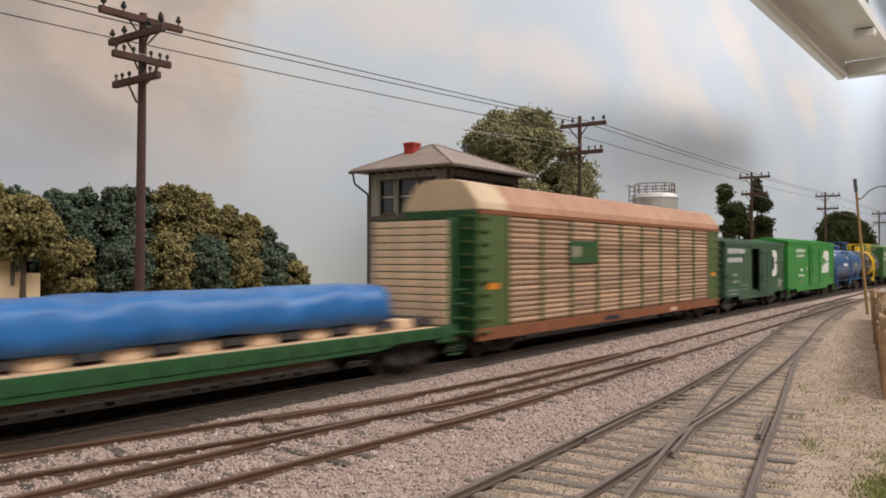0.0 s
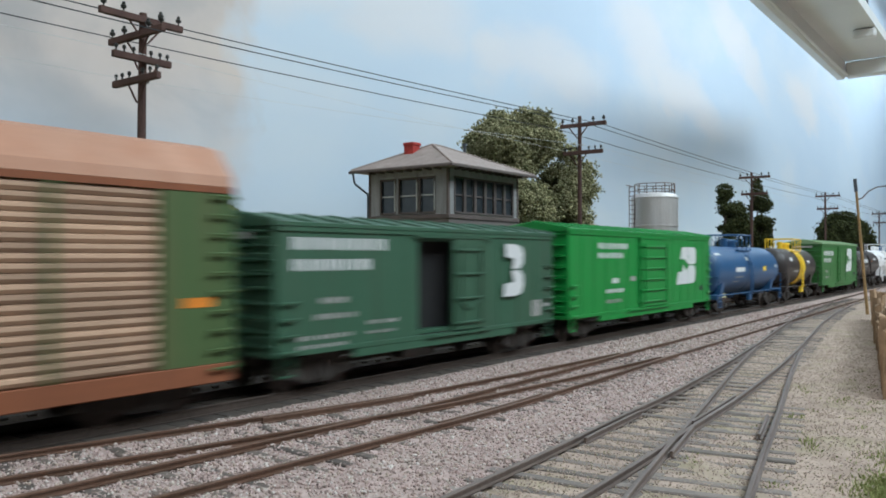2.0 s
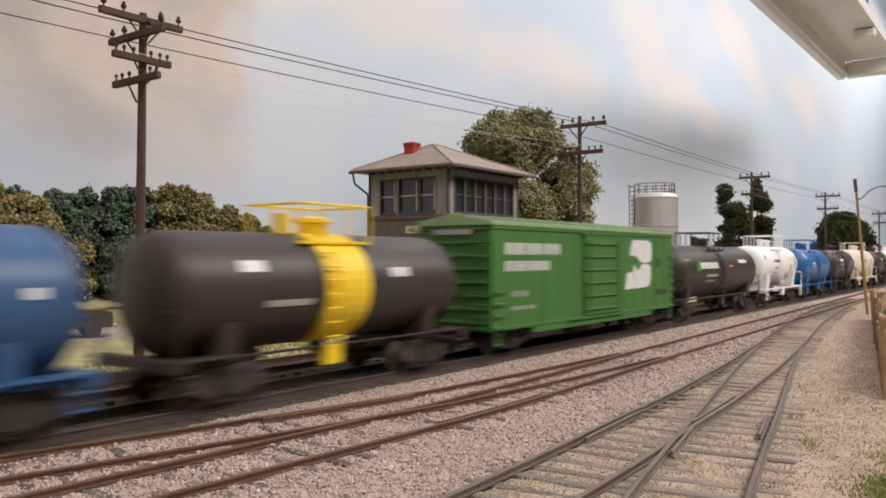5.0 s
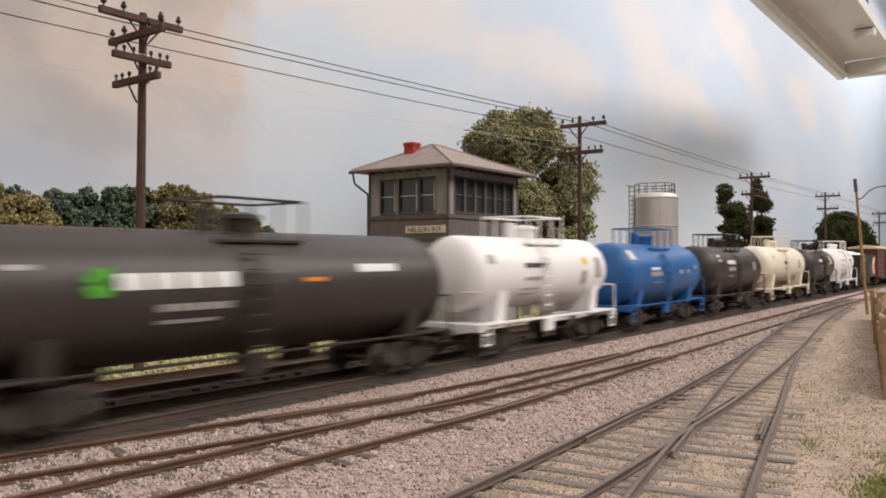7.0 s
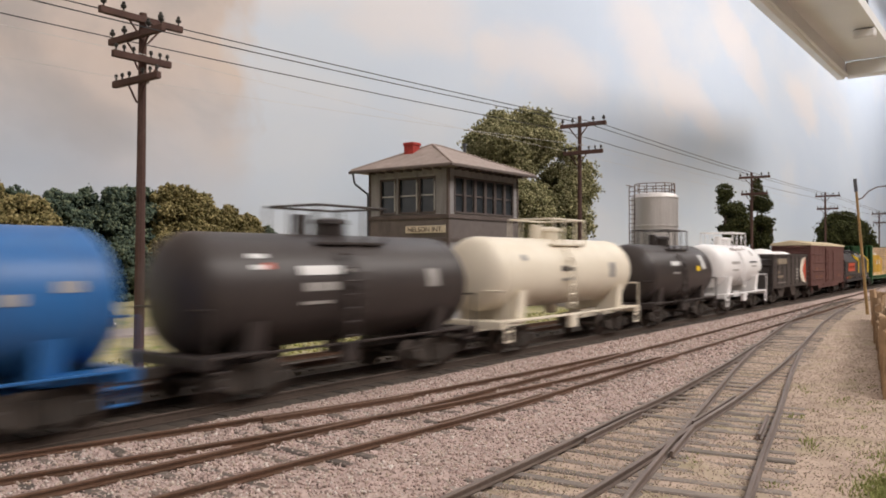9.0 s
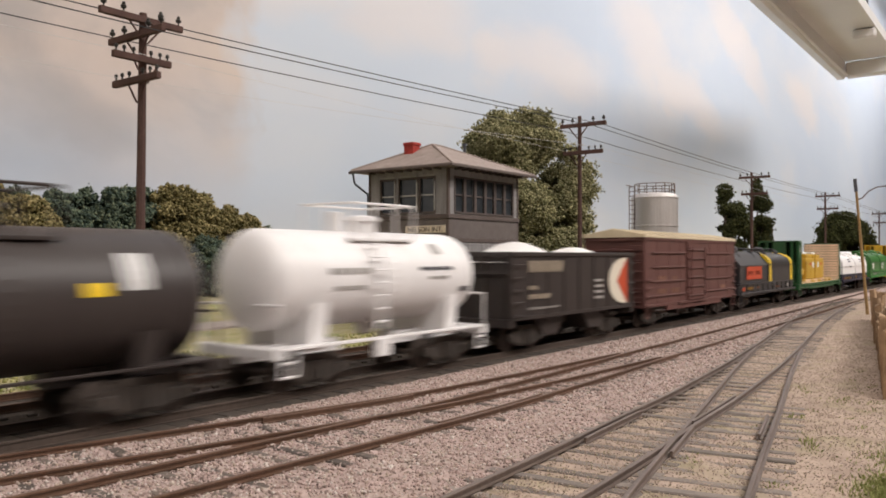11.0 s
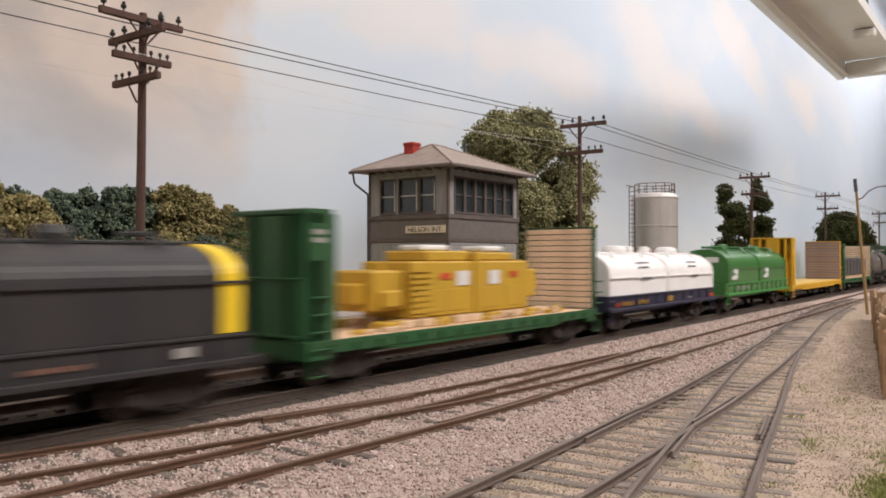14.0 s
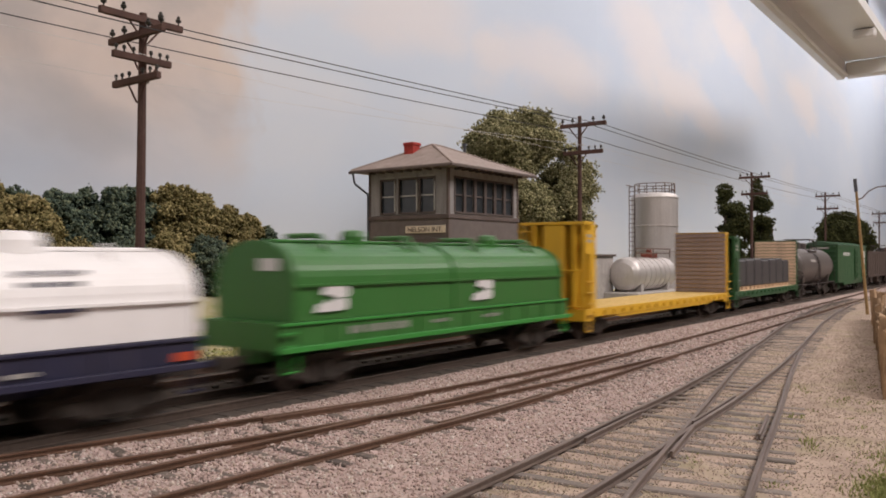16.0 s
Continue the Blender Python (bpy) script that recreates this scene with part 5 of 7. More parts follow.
def tank_car(xa, xb, label, paint, R, zc, band=None, frame_paint=None, platform=True, texts=(), walkway=False, dark_under=False, mark=None, saddle_jacket=False):
    t, L = car_base("tank_car", xa, xb, label)
    fp = frame_paint or paint
    h = L / 2 - 0.75
    head = [(0, 0.1), (0.05, 0.42), (0.14, 0.68), (0.26, 0.85), (0.40, 0.95), (0.52, 0.988), (0.64, 1.0)]
    prof = [(-h + u, r_ * R) for u, r_ in head] + [(h - u, r_ * R) for u, r_ in reversed(head)]
    tk = part("tank", shift(lathe(prof, 40), 0, 0, zc), paint, t, smooth=True)
    for x in (-h + 0.78, h - 0.80):
        part("weld_seam", shift(lathe([(x, R), (x + 0.01, R + 0.012), (x + 0.04, R + 0.012), (x + 0.05, R)], 40), 0, 0, zc), paint, tk)
    if band:
        b0, b1, bm_ = band
        part("band", shift(lathe([(b0, R - 0.02), (b0, R + 0.03), (b1, R + 0.03), (b1, R - 0.02)], 40), 0, 0, zc), bm_, tk, "bright yellow painted band")
    # dome, hatch, platform
    zt = zc + R
    part("manway", shift(lathe([(zt - 0.1, 0.42), (zt + 0.28, 0.42), (zt + 0.3, 0.5), (zt + 0.4, 0.48), (zt + 0.46, 0.2)], 18, "z"), 0.1, 0, 0), band[2] if band else paint, tk)
    part("valve_housing", shift(lathe([(zt - 0.1, 0.2), (zt + 0.5, 0.2), (zt + 0.52, 0.1)], 12, "z"), -0.95, 0, 0), band[2] if band else paint, tk)
    if platform:
        plate_m = band[2] if band else fp
        pf = part("platform", boxes((-1.25, 1.25, -0.95, -0.45, zt - 0.28, zt - 0.2), (-1.25, 1.25, 0.45, 0.95, zt - 0.28, zt - 0.2), bevel=0.01), plate_m, t)
        zr = zt + 0.72
        cs = [(-1.25, -0.95), (1.25, -0.95), (1.25, 0.95), (-1.25, 0.95)]
        rl = bmesh.new()
        for i in range(4):
            rod(rl, (*cs[i], zr), (*cs[(i + 1) % 4], zr), 0.036, 5)
        part("railing", rl, plate_m, pf)
        for px, py in cs + [(x, y) for x in (-0.45, 0.45) for y in (-0.95, 0.95)]:
            at(cached("railing_post", ("railing_post", plate_m.name, zt), lambda: rods([((0, 0, zt - 0.25), (0, 0, zr))], 0.034, 5), plate_m, pf), px, py, 0)
        stile = None
        for u in (-0.85, -0.4):
            way = []
            for i in range(9):
                w = math.radians(38 - i * 14)
                way.append((u, -(R + 0.14) * math.cos(w) if i < 3 else -(R + 0.16), zc + (R + 0.14) * math.sin(w)))
            side = part("ladder_stile", tube(bmesh.new(), way, 0.034), plate_m, t)
            stile = stile or side
        z = zc - 1.15
        spots = []
        while z < zc + 0.9:
            yy = -(R + 0.16) if z < zc else -math.sqrt(max(0.1, (R + 0.16) ** 2 - (z - zc) ** 2))
            spots.append((yy, z))
            z += 0.34
        for yy, z in spots:
            at(cached("rung", ("rung", plate_m.name), lambda: rods([((-0.85, 0, 0), (-0.4, 0, 0))], 0.032, 5), plate_m, stile), 0, yy, z)
        part("ladder_foot", boxes((-0.9, -0.35, -W2 - 0.05, -W2 + 0.15, 0.62, 1.1), bevel=0.02), plate_m, t)
        part("centre_girdle", shift(lathe([(-0.25, R), (-0.24, R + 0.02), (0.3, R + 0.02), (0.31, R)], 40), 0, 0, zc), plate_m, tk)
    # end frames and saddles
    for s in (-1, 1):
        x0, x1 = sorted((s * (L / 2 - 0.75), s * (L / 2 - 4.0)))
        part("stub_sill", boxes((x0, x1, -0.3, 0.3, 0.72, 1.08), bevel=0.02), fp, t)
        xe0, xe1 = sorted((s * (L / 2 - 0.72), s * (L / 2 - 1.05)))
        part("end_beam", boxes((xe0, xe1, -W2, W2, 0.86, 1.12), bevel=0.02), fp, t)
        xs0, xs1 = sorted((s * (L / 2 - 2.05), s * (L / 2 - 2.6)))
        part("saddle", prism([(-1.15, 0.95), (1.15, 0.95), (1.28, zc - R * 0.45), (0.7, zc - R * 0.78), (-0.7, zc - R * 0.78), (-1.28, zc - R * 0.45)], xs0, xs1, "yz"), fp, t)
        part("end_platform", boxes((min(s * (L / 2 - 0.75), s * (L / 2 - 2.4)), max(s * (L / 2 - 0.75), s * (L / 2 - 2.4)), -W2, -W2 + 0.5, 1.06, 1.12), bevel=0.01), fp, t)
        st = bmesh.new()
        xx = s * (L / 2 - 0.9)
        for u in (0, -s * 0.45):
            rod(st, (xx + u, -W2, 1.1), (xx + u, -W2, 0.45), 0.035, 5)
        for z in (0.45, 0.78):
            rod(st, (xx, -W2, z), (xx - s * 0.45, -W2, z), 0.035, 5)
        rod(st, (xx, -W2, 1.1), (xx, -W2, 2.1), 0.032, 5)
        rod(st, (xx, W2, 1.1), (xx, W2, 2.1), 0.032, 5)
        rod(st, (xx, -W2, 2.1), (xx, W2, 2.1), 0.032, 5)
        part("end_steps", st, fp, t)
    if walkway:
        part("running_board", boxes((-L / 2 + 0.9, L / 2 - 0.9, -W2 - 0.02, -W2 + 0.2, 1.06, 1.13), bevel=0.01), fp, t)
    else:
        part("side_rod", rods([((-L / 2 + 1.0, -W2 + 0.05, 1.08), (L / 2 - 1.0, -W2 + 0.05, 1.08))], 0.035), fp, t)
    part("outlet", shift(lathe([(zc - R - 0.35, 0.12), (zc - R - 0.3, 0.22), (zc - R + 0.05, 0.26)], 12, "z"), 0.2, 0, 0), fp, t)
    part("air_tank", shift(lathe([(-0.6, 0.1), (-0.5, 0.2), (0.5, 0.2), (0.6, 0.1)], 12), 2.2, 0.3, 0.75), BLACKIRON, t)
    # lettering, wrapped on the barrel
    for x0, x1, z0, z1, br, m_ in texts:
        bm = bmesh.new()
        n_b = br or 1
        step = (x1 - x0) / n_b
        a0, a1 = math.asin(max(-0.97, min(0.97, (z0 - zc) / R))), math.asin(max(-0.97, min(0.97, (z1 - zc) / R)))
        for i in range(n_b):
            xa_, xb_ = x0 + i * step, x0 + (i + (0.84 if br else 1)) * step
            prev = None
            for j in range(5):
                w = a0 + (a1 - a0) * j / 4
                y, z = -(R + 0.014) * math.cos(w), zc + (R + 0.014) * math.sin(w)
                cur = (bm.verts.new((xa_, y, z)), bm.verts.new((xb_, y, z)))
                if prev:
                    bm.faces.new((prev[0], prev[1], cur[1], cur[0]))
                prev = cur
        part("lettering", bm, m_, tk)
    if mark:
        x, z, r_, m_ = mark
        pts = [(x - r_, z + 0.15 * r_), (x - 0.5 * r_, z + r_), (x + 0.6 * r_, z + r_), (x + r_, z + 0.4 * r_), (x + 0.3 * r_, z + 0.2 * r_), (x + 0.3 * r_, z - 0.2 * r_), (x + r_, z - 0.4 * r_), (x + 0.6 * r_, z - r_), (x - 0.5 * r_, z - r_), (x - r_, z - 0.3 * r_), (x - 0.4 * r_, z - 0.1 * r_)]
        y = -math.sqrt(max(0.1, R * R - (z - zc) ** 2)) - 0.06
        part("emblem", prism(pts, y, y + 0.03), m_, tk)
    return t


def planks(parent, width, z0, z1, x0, x1, count, material, key):
    """Boards stacked one over another, each a piece of its own; the face looks along x."""
    hgt = (z1 - z0) / count
    for i in range(count):
        o = cached("plank", key, lambda: boxes((x0, x1, -width / 2, width / 2, 0.008, hgt - 0.022), bevel=0.012), material, parent)
        at(o, 0, 0, z0 + i * hgt)


def bulkhead_flat(xa, xb, label, paint, deck_mat, board_mat, board_key, deck_z=1.2, top=4.4, load=None):
    t, L = car_base("bulkhead_flat_car", xa, xb, label)
    h = L / 2 - 0.62
    part("deck", boxes((-h + 0.8, h - 0.8, -W2 + 0.02, W2 - 0.02, deck_z - 0.06, deck_z)), deck_mat, t)
    x = -h + 0.85
    while x < h - 0.9:
        at(cached("deck_board", ("deck_board", board_key), lambda: boxes((0, 0.20, -W2 + 0.01, W2 - 0.01, deck_z, deck_z + 0.015)), deck_mat, t), x, 0, 0)
        x += 0.225
    for row in ((-h, h, -W2 - 0.03, -W2 + 0.015, deck_z - 0.32, deck_z + 0.005), (-h, h, W2 - 0.015, W2 + 0.03, deck_z - 0.32, deck_z + 0.005)):
        part("side_sill", boxes(row, bevel=0.012), paint, t)
    part("fish_belly", prism([(-h + 2.6, deck_z - 0.32), (-h + 3.4, deck_z - 0.44), (h - 3.4, deck_z - 0.44), (h - 2.6, deck_z - 0.32)], -W2, -W2 + 0.1), paint, t)
    x = -h + 0.7
    while x < h - 0.6:
        at(cached("stake_pocket", ("pocket", board_key), lambda: boxes((0, 0.1, -W2 - 0.11, -W2 - 0.03, deck_z - 0.25, deck_z - 0.08), bevel=0.01), paint, t), x, 0, 0)
        x += 0.9
    part("underframe", boxes((-h + 0.2, h - 0.2, -0.4, 0.4, deck_z - 0.6, deck_z - 0.1), (-h, -h + 0.8, -W2, W2, deck_z - 0.45, deck_z - 0.01), (h - 0.8, h, -W2, W2, deck_z - 0.45, deck_z - 0.01)), paint, t)
    for s in (-1, 1):
        xi, xo = s * (h - (0.85 if s < 0 else 0.36)), s * h
        a, b = sorted((xi, xo))
        xm0, xm1 = sorted((xi, xi + s * 0.12))
        bh = part("bulkhead", boxes((xm0, xm1, -W2 + 0.05, W2 - 0.05, deck_z, top - 0.02), bevel=0.01), paint, t)
        inner = (xi - 0.36, xi + 0.125) if s < 0 else (xi, xi + 0.1)
        outer = sorted((xo, xo - s * 0.12))
        for y0, y1 in ((-W2, -W2 + 0.12), (W2 - 0.12, W2)):
            part("corner_post", boxes((*inner, y0, y1, deck_z, top - 0.12), bevel=0.01), paint, bh)
            part("end_post", boxes((*outer, y0, y1, deck_z, top - 0.12), bevel=0.01), paint, bh)
        part("top_beam", boxes((a, b, -W2, W2, top - 0.12, top), bevel=0.01), paint, bh)
        centre = sorted((xi + s * 0.125, xo))
        part("centre_post", boxes((*centre, -0.55, 0.4, deck_z, top - 0.12), bevel=0.06), paint, bh)
        for yr in (-0.95, 0.8):
            part("rib", boxes((*centre, yr - 0.07, yr + 0.07, deck_z, top - 0.12), bevel=0.03), paint, bh)
        for z in (deck_z + 0.1, deck_z + 1.5):
            rail = bmesh.new()
            rod(rail, (xo + s * 0.05, -W2 + 0.05, z), (xo + s * 0.05, W2 - 0.05, z), 0.03, 5)
            part("grab_rail", rail, paint, bh)
        if s < 0:
            part("placard", boxes((a + 0.12, a + 0.62, -W2 - 0.02, -W2 + 0.02, top - 1.25, top - 0.35)), paint, bh)
            bar(t, a + 0.18, a + 0.56, top - 0.82, top - 0.7, -W2 - 0.02, DULL)
            bar(t, a + 0.18, a + 0.56, top - 0.62, top - 0.5, -W2 - 0.02, DULL)
        f0, f1 = sorted((xi - s * 0.004, xi - s * 0.11))
        planks(bh, 2 * W2 - (0.26 if s < 0 else 0.06), deck_z + 0.02, top - 0.06, f0, f1, 14, board_mat, (board_key, s, round(L, 2)))
        z = deck_z + 0.1
        i = 0
        while z < top - 0.2:
            rung = bmesh.new()
            rod(rung, (xo + s * 0.06, W2 - 0.6, z), (xo + s * 0.06, W2 - 0.02, z), 0.028, 5)
            part("rung", rung, paint, bh)
            if i < 4:
                rung = bmesh.new()
                rod(rung, (a + 0.1, -W2 - 0.07, z - 0.3), (a + 0.7, -W2 - 0.07, z - 0.3), 0.028, 5)
                part("rung", rung, paint, bh)
            z += 0.42
            i += 1
        st = bmesh.new()
        for u in (0.1, 0.6):
            rod(st, (a + u, -W2, deck_z - 0.4), (a + u, -W2, deck_z - 0.85), 0.03, 5)
        rod(st, (a + 0.1, -W2, deck_z - 0.85), (a + 0.6, -W2, deck_z - 0.85), 0.03, 5)
        part("sill_step", st, paint, t)
    return t, L, h


def hood_profile(w, z0, zs, zt, angular):
    if angular:
        return [(-w, z0), (-w, zs), (-w * 0.55, zt - 0.06), (-w * 0.45, zt), (w * 0.45, zt), (w * 0.55, zt - 0.06), (w, zs), (w, z0)]
    pts = [(-w, z0)]
    for i in range(25):
        a = math.pi - math.pi * i / 24
        pts.append((w * math.cos(a), zs + (zt - zs) * math.sin(a) ** 0.8))
    return pts + [(w, z0)]


def coil_car(xa, xb, label, hood, sill_mat, rail_mat, z_sill, z_hood, z_sh, z_top, kinds, bands=(), logos=(), signs=(), texts=(), domes=(), handles=(), spans=None):
    t, L = car_base("coil_car", xa, xb, label)
    h = L / 2 - 0.62
    part("trough", boxes((-h, h, -W2 + 0.04, W2 - 0.04, z_sill, z_hood), (-h + 0.2, h - 0.2, -0.45, 0.45, z_sill - 0.35, z_sill)), sill_mat, t)
    part("side_sill", boxes((-h - 0.1, h + 0.1, -W2 - 0.13, -W2 + 0.035, z_sill - 0.04, z_sill + 0.09), (-h, h, -W2 - 0.02, -W2 + 0.035, z_hood - 0.08, z_hood), (-h - 0.1, h + 0.1, W2 - 0.035, W2 + 0.13, z_sill - 0.04, z_sill + 0.09), bevel=0.015), rail_mat, t)
    x = -h + 0.5
    while x < h - 0.4:
        at(cached("sill_post", ("sill_post", label), lambda: boxes((0, 0.06, -W2 - 0.01, -W2 + 0.035, z_sill + 0.1, z_hood - 0.09)), sill_mat, t), x, 0, 0)
        x += 1.15
    spans = spans or [(-h + 0.12, -0.03), (0.03, h - 0.12)]
    for (a, b), kind in zip(spans, kinds):
        pr = hood_profile(W2 - 0.05, z_hood + 0.01, z_sh, z_top, kind == "angular")
        hd = part("hood", prism(pr, a, b, "yz"), hood, t)
        part("hood_flange", boxes((a, b, -W2 - 0.03, -W2 + 0.05, z_sh - 0.03 if kind != "angular" else z_hood + 0.02, z_sh + 0.03 if kind != "angular" else z_hood + 0.08)), hood, hd)
        for e in (a + 0.02, b - 0.10):
            pr2 = hood_profile(W2 - 0.0, z_hood + 0.01, z_sh + 0.03, z_top + 0.05, kind == "angular")
            part("end_rim", prism(pr2, e, e + 0.08, "yz"), hood, hd)
        hb = bmesh.new()
        for u in (0.25, 0.75):
            x = a + (b - a) * u
            for y in (-0.75,):
                rod(hb, (x, y - 0.25, z_top - 0.42), (x + 0.02, y + 0.1, z_top + 0.14), 0.06, 5)
        rod(hb, (a + 0.3, -0.2, z_top + 0.035), (b - 0.3, -0.2, z_top + 0.035), 0.045, 6)
        part("lift_bar", hb, hood, hd)
    for x, r_ in domes:
        part("lifting_dome", shift(lathe([(z_top - 0.05, r_), (z_top + 0.2, r_), (z_top + 0.34, r_ * 0.85), (z_top + 0.38, r_ * 0.4)], 14, "z"), x, 0, 0), hood, t)
    for x0, x1 in bands:
        pr3 = hood_profile(W2 - 0.02, z_hood + 0.02, z_sh + 0.02, z_top + 0.03, False)
        part("band", prism(pr3, x0, x1, "yz"), P["yellow"], t, "bright yellow painted band")
    for lg in logos:
        logo(t, *lg)
    for x0, x1, z0, z1, br, m_, y in texts:
        bar(t, x0, x1, z0, z1, y, m_, broken=br)
    ladder("end_ladder", t, -h - 0.02, -h - 0.02 + 0.4, -W2 - 0.06, z_sill + 0.1, z_hood, rail_mat, 0.3)
    for x in (-h + 0.1, h - 0.5):
        st = bmesh.new()
        for u in (0, 0.4):
            rod(st, (x + u, -W2, z_sill), (x + u, -W2, z_sill - 0.5), 0.03, 5)
        rod(st, (x, -W2, z_sill - 0.5), (x + 0.4, -W2, z_sill - 0.5), 0.03, 5)
        part("sill_step", st, rail_mat, t)
    return t, L, h


def hopper(xa, xb, label, paint, z0, z1, loaded=True):
    t, L = car_base("open_hopper_car", xa, xb, label)
    h = L / 2 - 0.62
    part("side_wall", boxes((-h, h, -W2, -W2 + 0.08, z0, z1), bevel=0.01), paint, t)
    part("side_wall", boxes((-h, h, W2 - 0.08, W2, z0, z1), bevel=0.01), paint, t)
    part("top_chord", boxes((-h - 0.03, h + 0.03, -W2 - 0.06, -W2 + 0.1, z1 - 0.1, z1 + 0.04), (-h - 0.03, h + 0.03, W2 - 0.1, W2 + 0.06, z1 - 0.1, z1 + 0.04), (-h - 0.03, -h + 0.1, -W2 + 0.1, W2 - 0.1, z1 - 0.1, z1 + 0.04), (h - 0.1, h + 0.03, -W2 + 0.1, W2 - 0.1, z1 - 0.1, z1 + 0.04), bevel=0.015), paint, t)
    part("side_sill", boxes((-h, h, -W2 - 0.05, -W2 - 0.002, z0 - 0.02, z0 + 0.1)), paint, t)
    for s in (-1, 1):
        part("slope_sheet", prism([(s * h, z1 - 0.6), (s * (h - 2.6), z0 - 0.1), (s * (h - 2.6), z0 - 0.18), (s * h, z1 - 0.7)], -W2 + 0.09, W2 - 0.09), paint, t)
        for y in (-1.2, -0.4, 0.4, 1.2):
            eb = bmesh.new()
            rod(eb, (s * (h - 0.1), y, z0), (s * (h - 0.1), y, z1 - 0.1), 0.06, 5)
            part("end_post", eb, paint, t)
        xa_, xb_ = sorted((s * (h - 0.22), s * (h - 0.3)))
        part("end_sheet", boxes((xa_, xb_, -W2 + 0.09, W2 - 0.09, z0 - 0.1, z1 - 0.1)), paint, t)
        part("end_sill", boxes((min(s * h, s * (h - 0.3)), max(s * h, s * (h - 0.3)), -W2, W2, z0 - 0.25, z0 + 0.02)), paint, t)
    for x in (-h * 0.36, h * 0.36):
        part("hopper_bay", prism([(x - 1.1, z0), (x + 1.1, z0), (x + 0.5, 0.45), (x - 0.5, 0.45)], -1.2, 1.2), paint, t)
    for i in range(9):
        x = -h + 0.1 + (2 * h - 0.2) * i / 8
        at(cached("side_post", ("side_post", label), lambda: boxes((-0.05, 0.05, -W2 - 0.035, -W2 - 0.002, z0 + 0.1, z1 - 0.1)), paint, t), x, 0, 0)
    bm = bmesh.new()
    z = z0 + 0.15
    while z < z1 - 0.2:
        rod(bm, (-h + 0.1, -W2 - 0.1, z), (-h + 0.7, -W2 - 0.1, z), 0.028, 5)
        rod(bm, (h - 0.6, -W2 - 0.1, z), (h - 0.1, -W2 - 0.1, z), 0.028, 5)
        z += 0.42
    part("ladder", bm, paint, t)
    part("underframe", boxes((-h, h, -0.3, 0.3, z0 - 0.45, z0 - 0.1)), BLACKIRON, t)
    if loaded:
        xs, ys = np.linspace(-h + 0.1, h - 0.1, 60), np.linspace(-W2 + 0.09, W2 - 0.09, 16)
        ob = grid_mesh("mineral_load", list(xs), list(ys), lambda x, y: z1 - 0.32 + (1 - (y / W2) ** 2) * (0.74 * math.exp(-((x + 2.3) / 1.7) ** 2) + 0.58 * math.exp(-((x - 2.2) / 1.5) ** 2)) * (1 - abs(x / h) ** 8) + 0.03 * noise.noise((x * 3, y * 3, 1)), WHITELOAD, kind="stuff")
        ob["label"] = "white heaped mineral load"
        ob.parent = t
    return t, L, h


WHITELOAD = mat("white_mineral", (0.78, 0.76, 0.74), 0.9, vary=0.08, size=0.4, bump=0.5)
SOFTWHITE = WHITE

# -- blue tarpaulin load on a bulkhead flat --
car, L, h = bulkhead_flat(1.5, 19.7, "green bulkhead flat car with tan boards carrying a blue tarpaulin load", P["flat_green"], DECK, BOARD, "tan")
ld = thing("tarpaulin_load", (1.5 + 19.7) / 2, 15.2, 0, "crumpled shiny blue tarpaulin over a long low load", "load")
CARS.append(ld)
bm = bmesh.new()
LX0, LX1 = -7.9, 5.75
ring_n = 60
prof = [(-1.22, 1.5), (-1.25, 1.9), (-1.2, 2.28), (-1.05, 2.4), (-0.5, 2.45), (0, 2.47), (0.5, 2.45), (1.05, 2.4), (1.2, 2.28), (1.25, 1.9), (1.22, 1.5)]
rings = []
for i in range(ring_n):
    x = LX0 + (LX1 - LX0) * i / (ring_n - 1)
    ring = []
    for y, z in prof:
        k = noise.noise((x * 1.3, y * 1.5, z * 2)) * 0.13 + noise.noise((x * 3.1, y * 3, z * 4)) * 0.07
        ring.append(bm.verts.new((x, y * (1 + k * 0.6), z + k * 0.9)))
    rings.append(ring)
for a, b in zip(rings, rings[1:]):
    for i in range(len(prof) - 1):
        bm.faces.new((a[i], b[i], b[i + 1], a[i + 1]))
    bm.faces.new((a[-1], b[-1], b[0], a[0]))
bm.faces.new(rings[0])
bm.faces.new(rings[-1])
bmesh.ops.recalc_face_normals(bm, faces=bm.faces)
part("tarpaulin", bm, P["tarp"], ld, smooth=True)
for i in range(9):
    x = LX0 + 0.6 + i * 1.68
    part("timber_block", boxes((x, x + 0.75, -1.1, 1.1, 1.21, 1.47), bevel=0.02), DECK, ld)
    part("skid", boxes((x + 0.85, x + 1.5, -1.18, 1.0, 1.3, 1.48)), P["darkload"], ld)

# -- enclosed autorack --
t, L = car_base("autorack_car", 19.7, 44.1, "rusty louvred autorack car with green end doors and orange brown roof")
h = L / 2 - 0.55
part("roof", prism([(-W2 - 0.03, 4.72), (-W2 + 0.02, 4.95), (-0.95, 5.55), (-0.5, 5.68), (0.5, 5.68), (0.95, 5.55), (W2 - 0.02, 4.95), (W2 + 0.03, 4.72)], -h, h, "yz"), P["rackroof"], t)
part("roof_end_hood", prism([(-W2 - 0.045, 4.74), (-W2 + 0.0, 4.96), (-0.955, 5.57), (-0.5, 5.70), (0.5, 5.70), (0.955, 5.57), (W2 - 0.0, 4.96), (W2 + 0.045, 4.74)], -h - 0.001, -h + 1.7, "yz"), P["endcap"], t)
